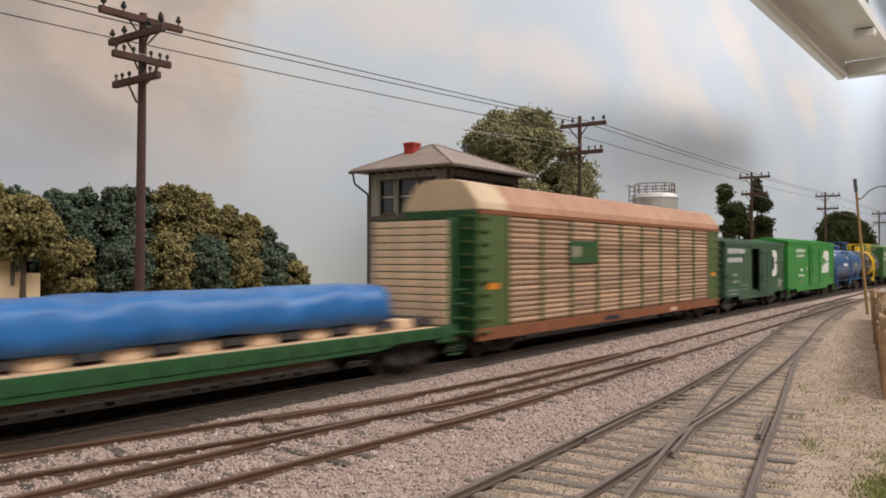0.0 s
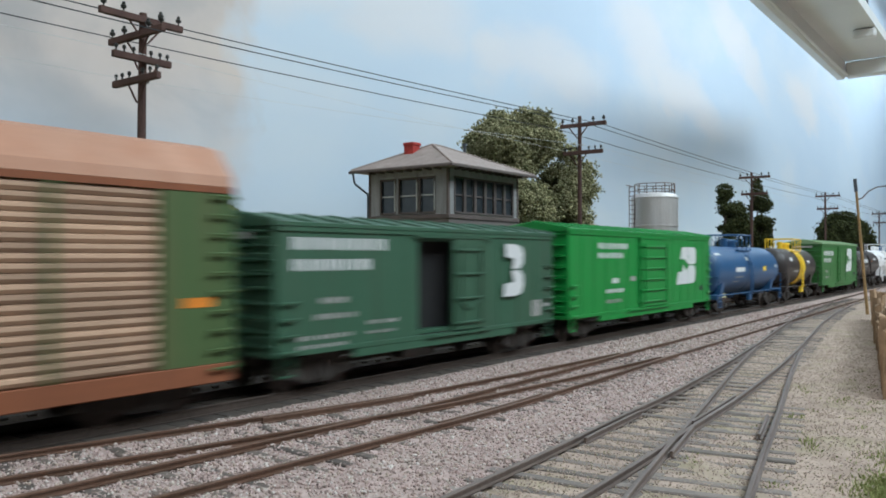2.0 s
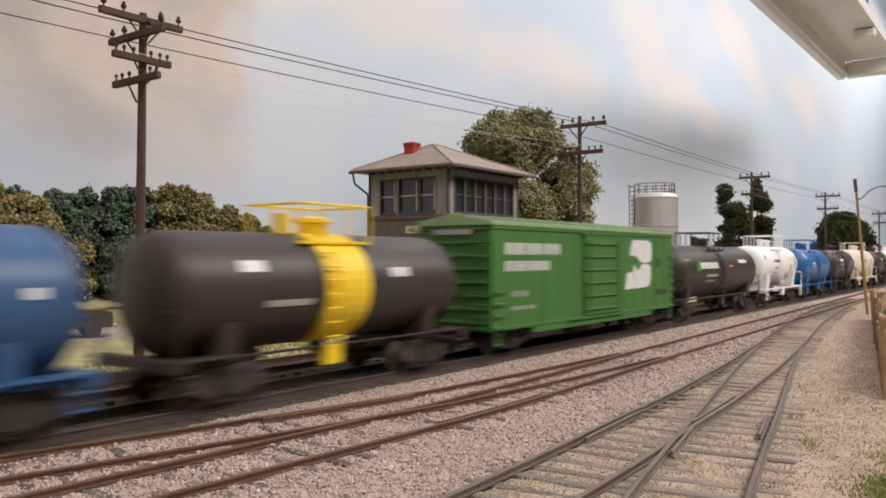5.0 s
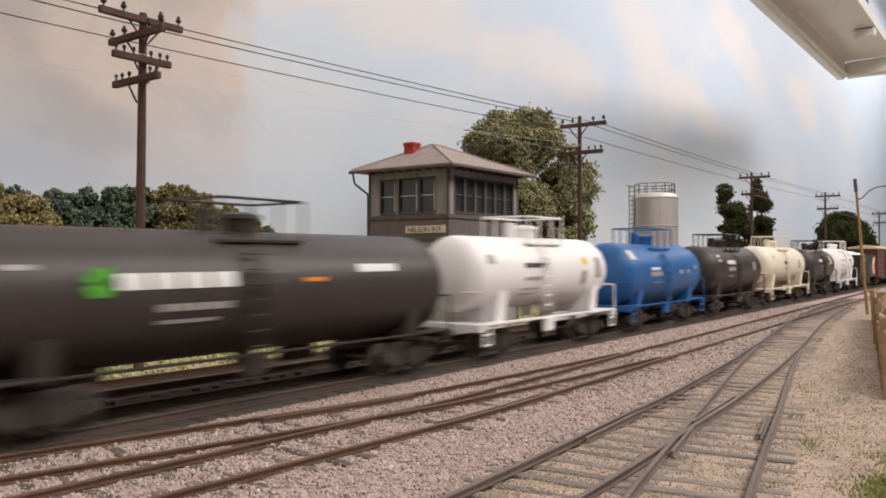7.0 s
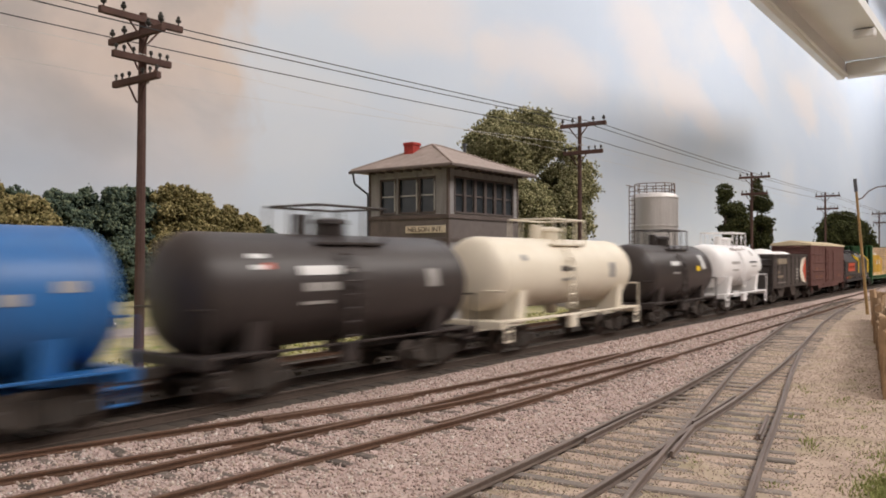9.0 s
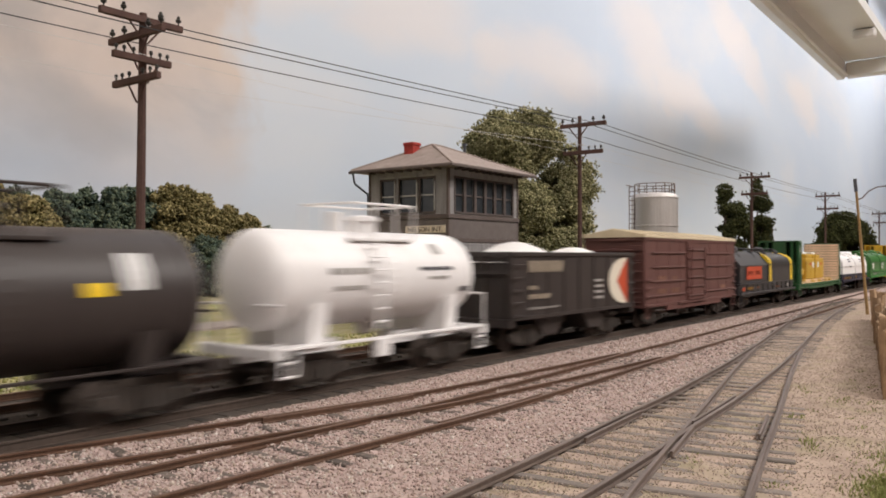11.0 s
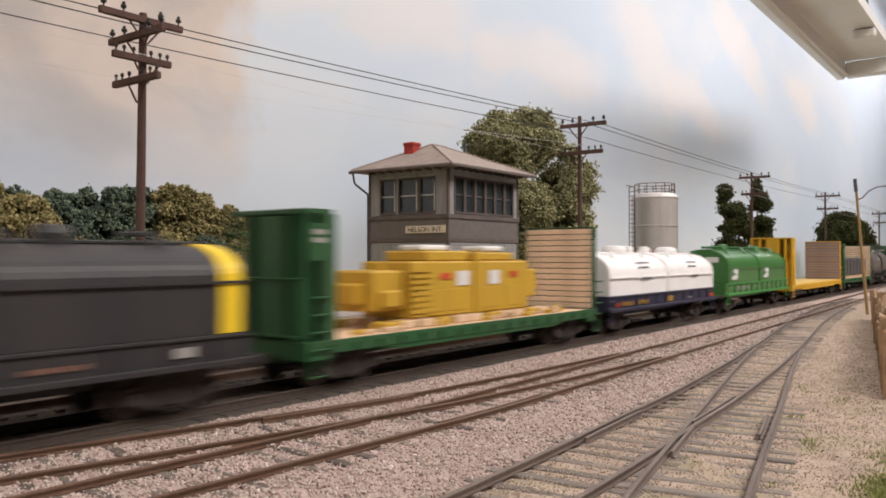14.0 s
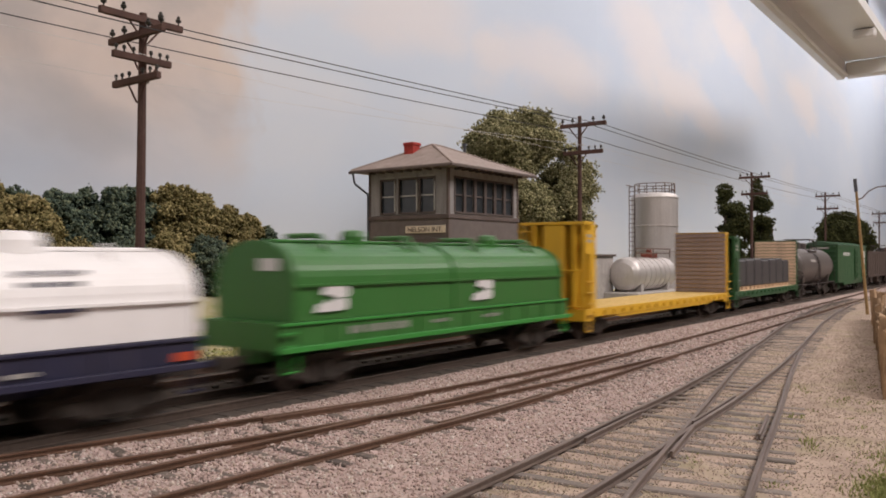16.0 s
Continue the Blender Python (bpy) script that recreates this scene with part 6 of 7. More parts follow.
part("roof_end", prism([(-W2 - 0.02, 4.72), (-W2 + 0.03, 4.96), (-0.95, 5.53), (-0.5, 5.66), (0.5, 5.66), (0.95, 5.53), (W2 - 0.03, 4.96), (W2 + 0.02, 4.72)], -h - 0.05, -h - 0.002, "yz"), P["endcap"], t)
part("frame", boxes((-h + 0.1, h - 0.1, -W2 + 0.1, W2 - 0.1, 0.95, 4.72)), P["rack_green"], t)
for row in ((-h, h, -W2 - 0.02, -W2 + 0.09, 0.6, 1.0), (-h, h, W2 - 0.09, W2 + 0.02, 0.6, 1.0), (-h, h, -0.5, 0.5, 0.55, 0.94)):
    part("deck_sill", boxes(row, bevel=0.02), P["rust"], t)
part("eave", boxes((-h, h, -W2 - 0.03, -W2 + 0.09, 4.58, 4.715)), P["rust"], t)
for s in (-1, 1):
    x0, x1 = sorted((s * h, s * (h - 1.75)))
    part("end_panel", boxes((x0, x1, -W2 - 0.012, -W2 + 0.09, 1.0, 4.58), bevel=0.01), P["rack_green"], t)
    part("end_door", boxes((min(s * h, s * (h + 0.08)), max(s * h, s * (h + 0.08)), -W2 + 0.02, -0.02, 0.75, 4.7), bevel=0.02), P["flat_green"], t)
    part("end_door", boxes((min(s * h, s * (h + 0.08)), max(s * h, s * (h + 0.08)), 0.02, W2 - 0.02, 0.75, 4.7), bevel=0.02), P["flat_green"], t)
    bar(t, x0 + 0.5, x0 + 1.2, 2.2, 2.4, -W2 - 0.012, ORANGE, "reflector")
    for z in np.arange(0.9, 4.6, 0.4):
        at(cached("rung", ("rack_rung", s), lambda: rods([((s * (h - 0.08), -W2 - 0.1, 0), (s * (h - 0.6), -W2 - 0.1, 0))], 0.036, 5), P["rack_green"], t), 0, 0, z)
        at(cached("rung", ("rack_end_rung", s), lambda: rods([((s * (h + 0.16), -W2 + 0.05, 0), (s * (h + 0.16), -W2 + 0.5, 0))], 0.036, 5), P["rack_green"], t), 0, 0, z)
span = 2 * (h - 1.75)
n_p = 9
pw = span / n_p
for i in range(n_p):
    pn = at(cached("louvred_panel", "panel_sheet", lambda: boxes((0.06, pw - 0.06, -W2 + 0.06, -W2 + 0.09, 1.0, 4.56)), P["panel"], t), -h + 1.75 + i * pw, 0, 0)
    for j in range(20):
        at(cached("slat", "slat", lambda: prism([(-W2 + 0.06, 0), (-W2 + 0.012, 0.006), (-W2 - 0.03, 0.075), (-W2 - 0.012, 0.14), (-W2 + 0.03, 0.168), (-W2 + 0.06, 0.172)], 0.09, pw - 0.09, "yz"), SLAT, pn), 0, 0, 1.03 + 0.176 * j)
    at(cached("panel_post", "panel_post", lambda: boxes((-0.07, 0.07, -W2 - 0.06, -W2 + 0.09, 1.0, 4.58), bevel=0.02), P["rack_green"], t), -h + 1.75 + i * pw, 0, 0)
x = -5.75
part("emblem_plate", boxes((x, x + 2.2, -W2 - 0.1, -W2 - 0.07, 3.0, 3.82)), P["flat_green"], t)
bar(t, x + 0.15, x + 0.95, 3.22, 3.62, -W2 - 0.1, TANLETTER, "emblem", 2)
bar(t, x + 1.2, x + 2.05, 3.2, 3.6, -W2 - 0.1, P["rack_green"], "emblem", 3)
bar(t, -2.6, -1.2, 0.7, 0.85, -W2 - 0.022, P["navy"], "reflector")
bar(t, 4.5, 5.3, 0.68, 0.85, -W2 - 0.022, P["endcap"], "reflector")

# -- forty foot boxcar with an open door --
boxcar(44.1, 58.2, "weathered dark green boxcar with its sliding door open", P["dark_green"], P["dark_green"], 3.98, 0.92, (-1.23, 0.38), 9, (3.05, 1.95, 1.25, 1.7, -W2 - 0.09, None, (LOBE_UP, LOBE_LOW)),
       [(-5.9, -2.5, 3.40, 3.70, 6, WHITE), (-5.9, -3.1, 2.9, 3.18, 5, WHITE), (-5.0, -4.0, 2.1, 2.25, 3, DULL), (-5.2, -3.7, 1.72, 1.86, 4, DULL), (-5.7, -3.8, 1.25, 1.36, 3, DULL), (-5.7, -4.0, 1.05, 1.14, 3, DULL),
        (-3.3, -2.0, 1.5, 1.6, 2, DULL), (-3.3, -2.2, 1.25, 1.33, 3, DULL), (5.0, 5.6, 1.2, 1.75, 0, DULL), (5.8, 6.2, 1.5, 1.62, 0, DULL), (-5.7, -5.1, 0.93, 1.0, 0, DULL), (-4.0, -3.4, 0.93, 1.0, 0, DULL), (-2.4, -1.9, 0.93, 1.0, 0, DULL), (1.3, 1.7, 3.2, 3.35, 2, DULL)], open_door=True, posts=11)
# -- bright fifty foot boxcar --
boxcar(58.2, 75.3, "bright green boxcar with ribbed plug door and white emblem", P["bright_green"], P["bright_green"], 4.22, 0.9, (-1.4, 1.75), 8, (3.1, 1.88, 2.75, 1.82, -W2),
       [(-5.4, -2.5, 3.54, 3.78, 6, WHITE), (-5.4, -3.0, 3.17, 3.39, 4, WHITE), (-4.1, -3.5, 2.15, 2.35, 0, WHITE), (-4.7, -3.0, 1.75, 1.92, 5, WHITE), (-4.7, -3.2, 1.35, 1.5, 4, DULL), (-2.3, -1.8, 2.2, 2.4, 0, DULL),
        (-0.7, -0.1, 1.85, 2.1, 0, WHITE), (6.4, 6.9, 1.5, 1.75, 0, BLACKINK), (-6.2, -5.6, 0.92, 1.0, 0, WHITE), (-4.1, -3.5, 0.92, 1.0, 0, WHITE), (-1.8, -1.2, 0.92, 1.0, 0, WHITE), (0.4, 1.0, 0.92, 1.0, 0, WHITE), (4.4, 4.9, 0.92, 1.0, 0, WHITE), (6.0, 6.5, 0.92, 1.0, 0, WHITE), (7.2, 7.6, 0.92, 1.0, 0, WHITE)], posts=15)
# -- tank cars --
tank_car(75.3, 90.3, "deep blue tank car with railed platform and dirty underside", P["deep_blue"], 1.42, 2.42, texts=[(-3.3, -1.5, 2.35, 2.6, 0, WHITE), (-3.3, -1.7, 2.0, 2.08, 3, DULL), (-3.4, -2.2, 1.75, 1.82, 2, DULL), (-0.9, -0.2, 3.0, 3.2, 0, WHITE), (2.4, 3.1, 2.35, 2.62, 0, P["yellow"]), (-6.1, -5.2, 3.3, 3.42, 0, WHITE), (5.4, 5.7, 2.5, 2.7, 0, WHITE)])
tank_car(90.3, 102.0, "black tank car with a broad yellow band and yellow ladder", P["black"], 1.38, 2.45, band=(-0.75, 0.85, P["yellow"]), texts=[(-2.6, -1.2, 2.1, 2.25, 0, DULL), (-3.3, -2.6, 2.9, 3.15, 0, WHITE), (1.7, 2.5, 2.7, 2.95, 3, WHITE)])
boxcar(102.0, 118.9, "olive green boxcar with pale green roof and large white emblem", P["olive_green"], P["roofgreen"], 4.28, 0.85, (-1.5, 1.65), 8, (2.35, 1.85, 2.9, 2.1, -W2),
       [(-7.0, -3.2, 3.3, 3.7, 6, WHITE), (-7.0, -4.0, 2.75, 3.1, 5, WHITE), (-6.6, -5.4, 1.9, 2.1, 2, DULL), (-6.6, -5.0, 1.45, 1.6, 3, DULL), (-1.0, -0.2, 3.62, 3.75, 0, WHITE), (-1.0, -0.4, 3.1, 3.3, 0, DULL), (0.2, 1.2, 3.1, 3.3, 0, DULL), (-0.3, 0.3, 2.3, 2.55, 0, WHITE),
        (5.85, 6.15, 2.75, 3.15, 0, BLACKINK), (5.8, 6.3, 1.5, 1.75, 0, BLACKINK), (6.5, 7.0, 1.5, 1.75, 0, BLACKINK), (4.5, 5.1, 0.87, 0.98, 0, WHITE), (6.4, 6.9, 0.87, 0.98, 0, WHITE), (2.2, 2.8, 0.87, 0.98, 0, WHITE), (-3, -2.4, 0.87, 0.98, 0, WHITE), (7.0, 7.4, 0.87, 0.98, 0, WHITE)], posts=14)
tank_car(118.9, 133.9, "long black tank car with lime green mark and white lettering", P["black"], 1.42, 2.42, mark=(-4.25, 2.76, 0.28, LIMEGREEN), texts=[(-3.85, -1.0, 2.6, 2.92, 4, WHITE), (-3.0, -1.2, 2.15, 2.3, 5, DULL), (-3.0, -1.6, 1.9, 1.98, 0, DULL), (2.8, 4.6, 2.85, 3.05, 1, WHITE), (0.9, 1.6, 2.65, 2.75, 0, ORANGE), (-6.0, -5.4, 3.0, 3.1, 0, DULL)])
tank_car(133.9, 145.3, "clean white tank car with white running boards and railing", P["white"], 1.26, 2.68, walkway=True, texts=[(-1.9, -0.35, 2.85, 3.02, 7, BLACKINK), (-1.9, -0.7, 2.42, 2.55, 4, DULL), (-2.0, -0.8, 2.1, 2.16, 3, DULL), (-2.1, -1.0, 1.92, 1.97, 2, DULL), (2.4, 2.8, 2.95, 3.2, 0, P["yellow"]), (2.3, 2.7, 2.2, 2.7, 0, DULL), (3.5, 3.95, 2.4, 3.2, 3, DULL), (-4.2, -3.7, 3.0, 3.3, 2, DULL)])
tank_car(145.3, 156.3, "bright blue tank car with railed platform and dirty underside", P["sky_blue"], 1.42, 2.42, texts=[(-2.3, -1.3, 2.62, 2.75, 0, WHITE), (-2.4, -1.0, 2.35, 2.55, 5, DULL), (-2.0, -0.8, 2.02, 2.1, 4, DULL), (1.2, 1.6, 2.4, 2.6, 0, DULL), (2.2, 2.6, 2.4, 2.6, 0, DULL), (3.2, 3.7, 2.6, 2.8, 3, DULL), (-4.2, -3.6, 3.1, 3.5, 2, WHITE)])
tank_car(156.3, 167.8, "black tank car with white lettering and small red sign", P["black"], 1.40, 2.42, texts=[(-2.2, -0.7, 2.8, 3.02, 0, WHITE), (-0.6, -0.2, 2.85, 2.98, 2, DULL), (-2.1, -0.9, 2.42, 2.62, 3, DULL), (-2.2, -1.2, 2.1, 2.18, 0, DULL), (2.6, 3.2, 2.4, 2.9, 3, DULL), (-3.6, -3.1, 3.2, 3.3, 0, WHITE), (-3.6, -3.2, 2.95, 3.05, 0, WHITE), (-3.2, -3.0, 2.95, 3.1, 0, REDSIGN)])
tank_car(167.8, 180.4, "cream tank car with cream frame, ladder and railing", P["cream"], 1.27, 2.66, walkway=True, texts=[(-1.2, 0.1, 2.7, 2.9, 6, BLACKINK), (-1.1, -0.2, 2.35, 2.45, 0, DULL), (2.9, 3.5, 2.4, 3.0, 3, DULL), (-3.9, -3.5, 3.1, 3.3, 0, DULL)])
tank_car(180.4, 190.9, "black tank car with small white and yellow stencils", P["black"], 1.40, 2.42, texts=[(-1.9, -0.6, 2.8, 3.0, 0, WHITE), (-1.8, -0.8, 2.4, 2.5, 3, DULL), (1.5, 2.0, 2.5, 2.75, 0, P["yellow"]), (2.3, 2.9, 2.6, 3.3, 3, WHITE)])
tank_car(190.9, 201.0, "clean white tank car with white running boards and railing", P["white"], 1.26, 2.68, walkway=True, texts=[(1.2, 2.8, 2.85, 2.95, 5, BLACKINK), (1.6, 2.6, 2.6, 2.68, 3, DULL), (2.0, 2.4, 3.3, 3.6, 2, DULL), (3.2, 3.6, 2.2, 2.35, 0, BLACKINK), (-2.4, -0.8, 2.8, 2.95, 5, DULL), (-2.2, -1.0, 2.4, 2.5, 3, DULL)])
# -- hopper with white load --
t, L, h = hopper(201.0, 212.2, "black open hopper car heaped with white mineral", P["black"], 1.13, 3.36)
bar(t, -3.8, -1.3, 2.7, 3.1, -W2 - 0.036, TANLETTER, broken=5)
bar(t, -3.8, -3.2, 2.1, 2.24, -W2 - 0.036, TANLETTER, broken=2)
bar(t, -3.8, -2.3, 1.78, 1.95, -W2 - 0.036, TANLETTER, broken=4)
bar(t, -3.8, -1.6, 1.42, 1.5, -W2 - 0.036, DULL, broken=6)
for k in range(4):
    bar(t, 1.2, 1.95, 1.6 + 0.22 * k, 1.7 + 0.22 * k, -W2 - 0.036, DULL)
part("emblem", prism([(h - 0.75, 1.3)] + [(h - 0.75 - 1.75 * math.sin(math.pi * k / 12) ** 0.8, 2.25 - 0.95 * math.cos(math.pi * k / 12)) for k in range(1, 12)] + [(h - 0.75, 3.2)], -W2 - 0.05, -W2 - 0.037), P["cream"], t)
part("emblem", prism([(h - 0.75, 3.19), (h - 1.75, 2.25), (h - 0.75, 1.31)], -W2 - 0.064, -W2 - 0.052), REDSIGN, t)
# -- brown boxcar --
boxcar(212.2, 226.6, "brown ribbed steel boxcar with a pale roof", P["brown"], P["roofcream"], 4.12, 0.95, (-1.3, 1.3), 7, None,
       [(-5.0, -3.9, 2.05, 2.35, 2, OLDLETTER), (-5.1, -3.9, 1.5, 1.75, 3, OLDLETTER), (-3.3, -2.2, 1.5, 1.75, 3, OLDLETTER), (-3.2, -2.4, 2.1, 2.3, 1, OLDLETTER), (4.0, 4.8, 1.5, 1.7, 0, OLDLETTER)], posts=9, emboss=True)
# -- black coil car --
t, L, h = coil_car(226.3, 240.5, "black coil car with red panel and yellow banded hood", P["char"], P["char"], P["char"], 0.98, 1.6, 2.7, 3.5, ("angular", "round"), bands=[(0.0, 0.7), (5.7, 6.34)],
                   texts=[(-4.95, -1.75, 1.85, 2.62, 0, REDSIGN, -W2 + 0.0), (-4.7, -3.5, 2.1, 2.36, 4, REDDARK, -W2 - 0.012), (-3.2, -2.0, 2.1, 2.36, 4, REDDARK, -W2 - 0.012), (-4.9, -3.6, 1.2, 1.38, 4, DIMOCHRE, -W2 - 0.0), (-2.9, -2.2, 1.25, 1.38, 3, OLDLETTER, -W2 - 0.0), (1.6, 2.8, 1.2, 1.3, 4, OLDLETTER, -W2 - 0.0), (4.6, 5.0, 1.2, 1.4, 0, DULL, -W2 - 0.0), (-5.9, -5.4, 1.2, 1.4, 0, REDSIGN, -W2 - 0.0)], domes=[(-3, 0.35), (2.8, 0.35)])
for x in (-4.3, -1.9, 1.6, 4.6):
    part("lifting_yoke", rods([((x, -0.95, 2.95), (x, -0.55, 3.72)), ((x, -0.55, 3.72), (x, 0.55, 3.72)), ((x, 0.55, 3.72), (x, 0.95, 2.95))], 0.06), P["char"], t)
# -- green bulkhead flat with a yellow machine --
car, L, h = bulkhead_flat(240.95, 257.6, "green bulkhead flat car with tan boards carrying a yellow machine", P["flat_green"], DECK, BOARD, "tan2")
mc = thing("yellow_machine", 248.95, 15.2, 0, "crated yellow industrial machine chocked on the flat car", "load")
CARS.append(mc)
part("housing", boxes((-2.9, 3.65, -0.95, 0.95, 1.45, 3.1), (-2.0, 0.2, -0.8, 0.8, 3.1, 3.42), (0.55, 2.9, -0.8, 0.8, 3.1, 3.38), bevel=0.05), P["machine"], mc)
part("gearbox", boxes((-4.25, -2.9, -0.7, 0.7, 1.7, 2.85), (-4.65, -4.25, -0.4, 0.4, 1.9, 2.5), (-4.0, -3.2, -0.9, -0.7, 1.8, 2.3), bevel=0.06), P["machine"], mc)
part("motor", boxes((3.65, 4.8, -0.6, 0.6, 1.8, 2.8), (4.8, 5.4, -0.3, 0.3, 2.0, 2.5), bevel=0.06), P["machine"], mc)
for i in range(8):
    at(cached("fin", "fin", lambda: boxes((-2.92, -2.0, -1.0, -0.96, 0, 0.08)), P["machine"], mc), 0, 0, 1.6 + i * 0.17)
part("centre_rib", boxes((0.25, 0.5, -1.02, -0.955, 1.45, 3.4), bevel=0.01), P["machine"], mc)
for x0, x1, z0, z1, m_ in ((-0.65, 0.0, 2.35, 2.8, WHITE), (1.15, 1.75, 2.35, 2.8, WHITE), (-1.5, -0.95, 2.55, 2.75, REDSIGN), (2.4, 2.9, 2.55, 2.75, REDSIGN)):
    part("placard", boxes((x0, x1, -0.975, -0.956, z0, z1)), m_, mc)
for x0, x1 in ((-1.8, -0.4), (1.5, 2.7)):
    part("wrapped_roll", boxes((x0, x1, -0.5, 0.4, 3.4, 3.6), bevel=0.06), WHITE, mc)
for i in range(11):
    x = -4.3 + i * 0.85
    part("chock", boxes((x, x + 0.6, -1.15, -0.6, 1.22, 1.44), (x + 0.1, x + 0.45, 0.6, 1.1, 1.22, 1.44), bevel=0.03), DECK if i % 3 else P["machine"], mc)
chock_rng = random.Random(5)
for i in range(26):
    x, y = chock_rng.uniform(-5.6, 5.8), chock_rng.uniform(-1.3, -0.9)
    lx, hz = chock_rng.uniform(0.12, 0.3), chock_rng.uniform(0.10, 0.24)
    block = part("loose_block", boxes((-lx, lx, -0.09, 0.09, 0, hz), bevel=0.02), DECK if i % 2 else P["machine"], mc)
    at(block, x, y, 1.217, 0, 0, chock_rng.uniform(-35, 35))
for x0 in (-2.6, -1.2, 0.7, 2.2):
    part("panel", boxes((x0, x0 + 1.15, -0.972, -0.953, 1.6, 2.25), bevel=0.008), P["machine"], mc)
part("exhaust", rods([((3.9, -0.3, 2.8), (3.9, -0.3, 3.15)), ((-3.6, -0.4, 2.85), (-3.6, -0.4, 3.05))], 0.12, 10), P["machine"], mc)
# -- white and navy coil car --
t, L, h = coil_car(257.5, 271.9, "white hooded coil car with navy blue sill", P["white"], P["navy"], P["navy"], 1.0, 1.6, 2.35, 3.35, ("round", "round"),
                   texts=[(-3.4, -2.0, 2.92, 3.0, 4, P["navy"], -1.27), (-3.3, -2.1, 2.68, 2.8, 4, P["navy"], -1.335), (-3.25, -2.15, 2.25, 2.32, 0, P["navy"], -W2 - 0.03), (2.85, 4.2, 2.92, 3.0, 4, P["navy"], -1.27), (2.95, 4.1, 2.68, 2.8, 4, P["navy"], -1.335), (3.0, 4.0, 2.25, 2.32, 0, P["navy"], -W2 - 0.03),
                          (-3.6, -2.4, 1.15, 1.35, 4, DIMOCHRE, -W2 - 0.0), (-5.2, -4.0, 1.15, 1.35, 4, DIMOCHRE, -W2 - 0.0), (-0.1, 0.55, 1.15, 1.4, 0, DIMOCHRE, -W2 - 0.0), (-5.9, -5.4, 1.15, 1.32, 0, REDDARK, -W2 - 0.0), (5.9, 6.4, 1.15, 1.32, 0, REDSIGN, -W2 - 0.0), (2.6, 3.1, 1.18, 1.26, 0, DULL, -W2 - 0.0)], domes=[(-2.9, 0.55), (3.4, 0.55), (-1.4, 0.25), (0.5, 0.3)])
# -- green coil car --
t, L, h = coil_car(272.75, 287.85, "green coil car with two rounded hoods and white emblems", P["coil_green"], P["coil_green"], P["bright_green"], 1.05, 1.7, 2.55, 3.6, ("round", "round"), logos=[(-5.85, 1.9, 1.15, 0.62, -W2 + 0.0), (0.75, 1.9, 1.15, 0.62, -W2 + 0.0)],
                   texts=[(-4.6, -2.2, 1.3, 1.5, 5, DULL, -W2 + 0.03), (-1.2, -0.3, 1.35, 1.45, 3, DULL, -W2 + 0.03), (1.4, 2.4, 1.35, 1.45, 3, DULL, -W2 + 0.03)], domes=[(-3.0, 0.34), (3.75, 0.34)], spans=[(-6.5, -0.03), (0.03, 6.5)])
part("centre_strap", prism(hood_profile(W2 - 0.0, 1.72, 2.58, 3.64, False), -0.12, 0.12, "yz"), P["coil_green"], t)
for x in (-4.9, -1.3, 1.9, 5.3):
    part("lifting_yoke", rods([((x, -1.05, 3.2), (x, -0.6, 3.78)), ((x, -0.6, 3.78), (x, 0.6, 3.78))], 0.07), P["coil_green"], t)
part("emblem", boxes((-6.52, -6.505, -0.9, -0.2, 2.9, 3.2), bevel=0.004), WHITE, t)

# -- yellow bulkhead flat, empty --
bulkhead_flat(288.0, 307.0, "empty yellow bulkhead flat car with grey brown boards", P["ochre"], mat("yellow_deck", (0.62, 0.42, 0.14), 0.8, vary=0.12, size=0.6, bump=0.2), GREYBOARD, "grey", 1.2, 4.6)
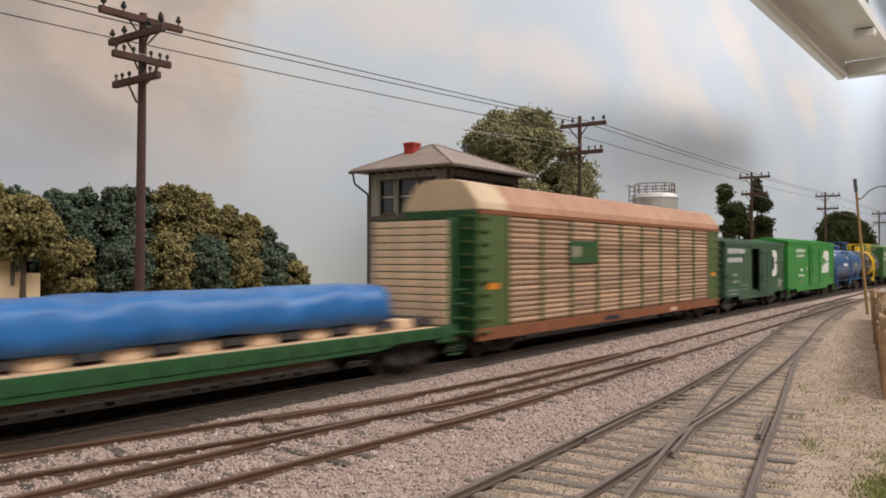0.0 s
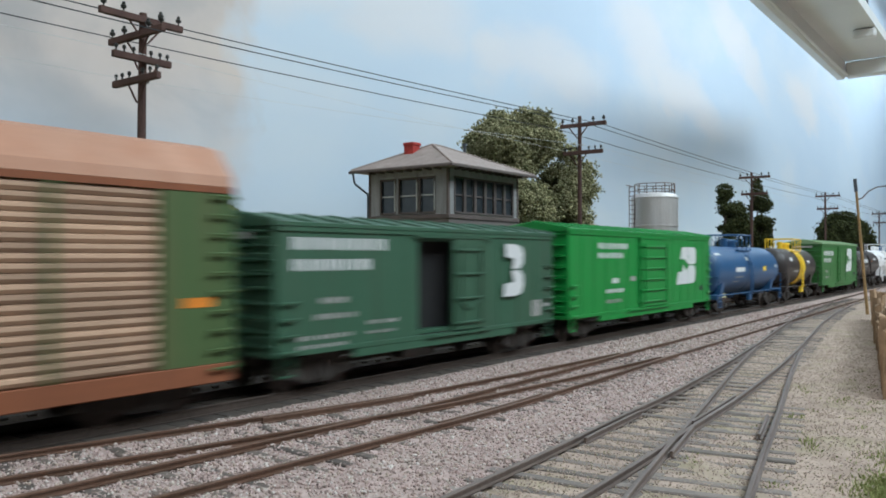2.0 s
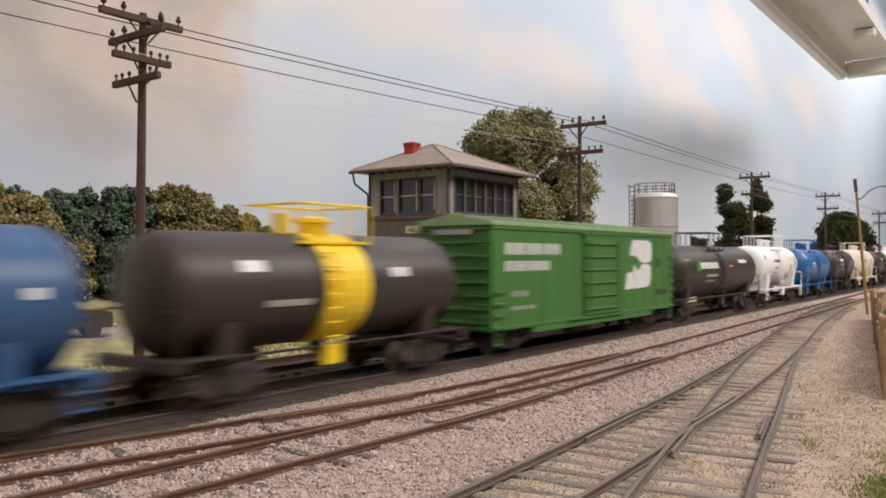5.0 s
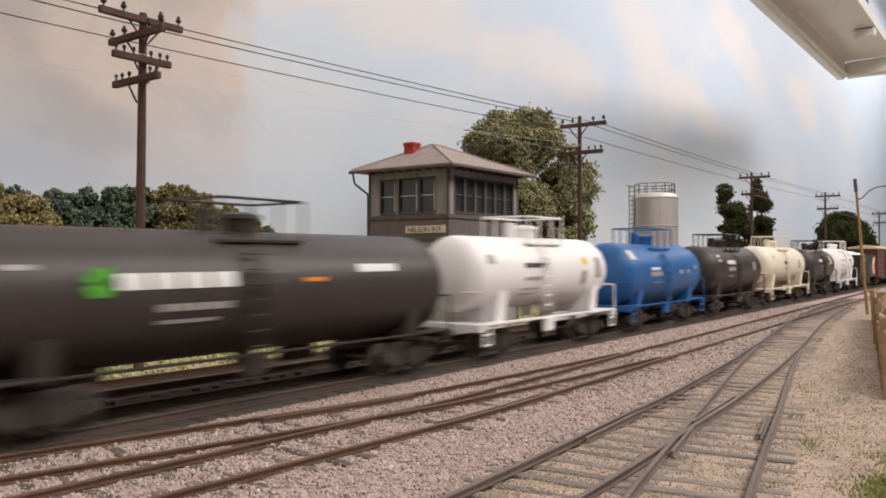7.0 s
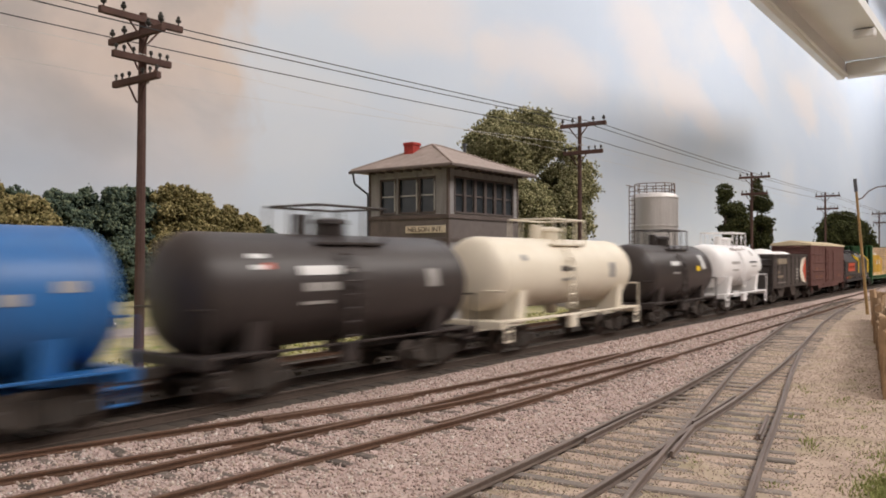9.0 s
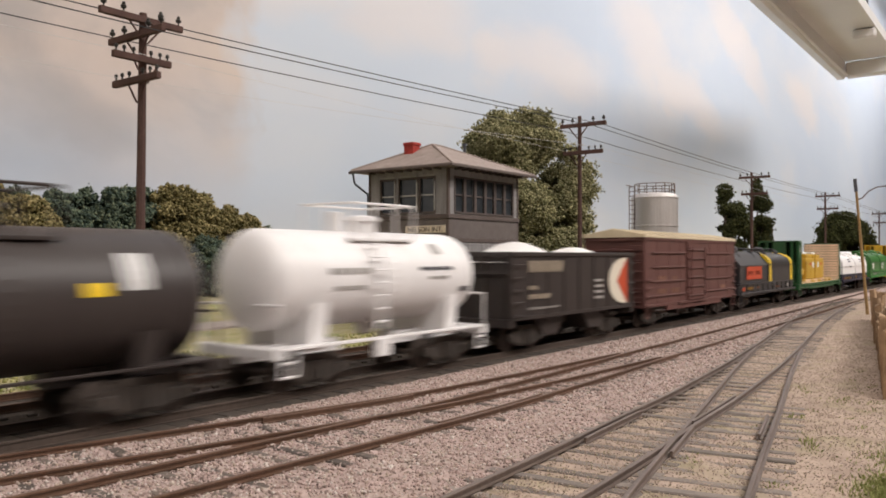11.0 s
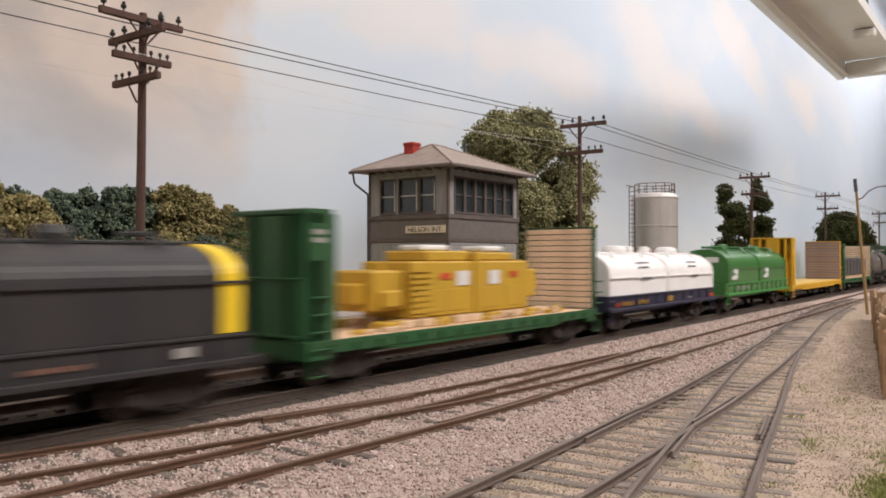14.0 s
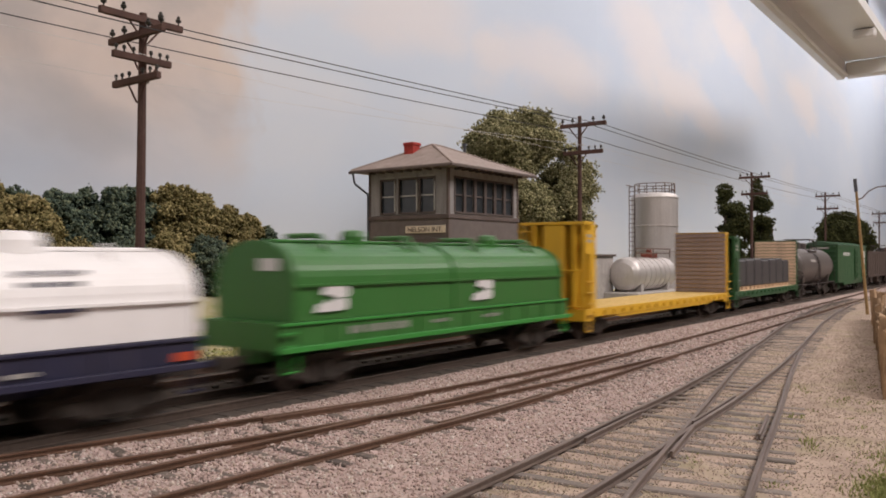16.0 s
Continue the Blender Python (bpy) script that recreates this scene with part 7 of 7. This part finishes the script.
# -- green bulkhead flat with dark bundles --
car, L, h = bulkhead_flat(307.0, 323.4, "green bulkhead flat car with tan boards carrying dark wrapped bundles", P["flat_green"], DECK, BOARD, "tan3")
bl = thing("wrapped_load", (307.0 + 323.4) / 2, 15.2, 0, "dark plastic wrapped bundles in a row", "load")
CARS.append(bl)
for i in range(7):
    x = -6.1 + i * 1.75
    part("bundle", boxes((x, x + 1.68, -1.2, 1.2, 1.42, 3.0 + 0.06 * (i % 3)), bevel=0.08), P["darkload"], bl)
    part("bearer", boxes((x + 0.2, x + 0.5, -1.2, 1.2, 1.22, 1.42), (x + 1.1, x + 1.4, -1.2, 1.2, 1.22, 1.42)), DECK, bl)
# -- rear of the train --
tank_car(323.4, 337.0, "grimy dark grey tank car with railed platform", car_paint("grimy_grey", (0.10, 0.085, 0.08), 0.45, amount=0.4), 1.42, 2.45, frame_paint=P["black"], texts=[(-2.6, -1.0, 2.8, 3.0, 0, DULL)])
boxcar(337.0, 352.8, "dark green boxcar with white emblem near the end", P["flat_green"], P["dark_green"], 4.22, 0.9, (0.8, 3.8), 8, (4.9, 2.2, 1.6, 1.6, -W2), [(-4.6, -1.6, 3.3, 3.6, 5, WHITE)], posts=13)
hopper(352.8, 366.6, "dark brown open hopper car at the tail", car_paint("dull_brown", (0.065, 0.045, 0.038), 0.6), 1.1, 3.75, False)
tank_car(366.6, 379.6, "black tank car near the end of the train", P["black"], 1.42, 2.42)
boxcar(379.6, 395.6, "brown boxcar at the end of the train", P["brown"], P["brown"], 4.12, 0.95, (-1.3, 1.3), 7, None, (), posts=9)

SPEED = 16.32


def motions():
    # the train rolls past at an even pace
    for c in CARS:
        p = c.matrix_world.copy()
        walk(c, [(t, Matrix.Translation((-SPEED * t * S, 0, 0)) @ p) for t in (0.0, 8.0, 16.0)])
    # the wheels turn with it
    total = math.degrees(SPEED * 16 / 0.42)
    steps = math.ceil(total / 82)
    rows = [(16.0 * i / steps, -total * i / steps) for i in range(steps + 1)]
    for w, wx in WHEELS:
        walk(w, [(t, pose(wx * S, 0, 0.42 * S, 0, a, 0)) for t, a in rows])


motions()
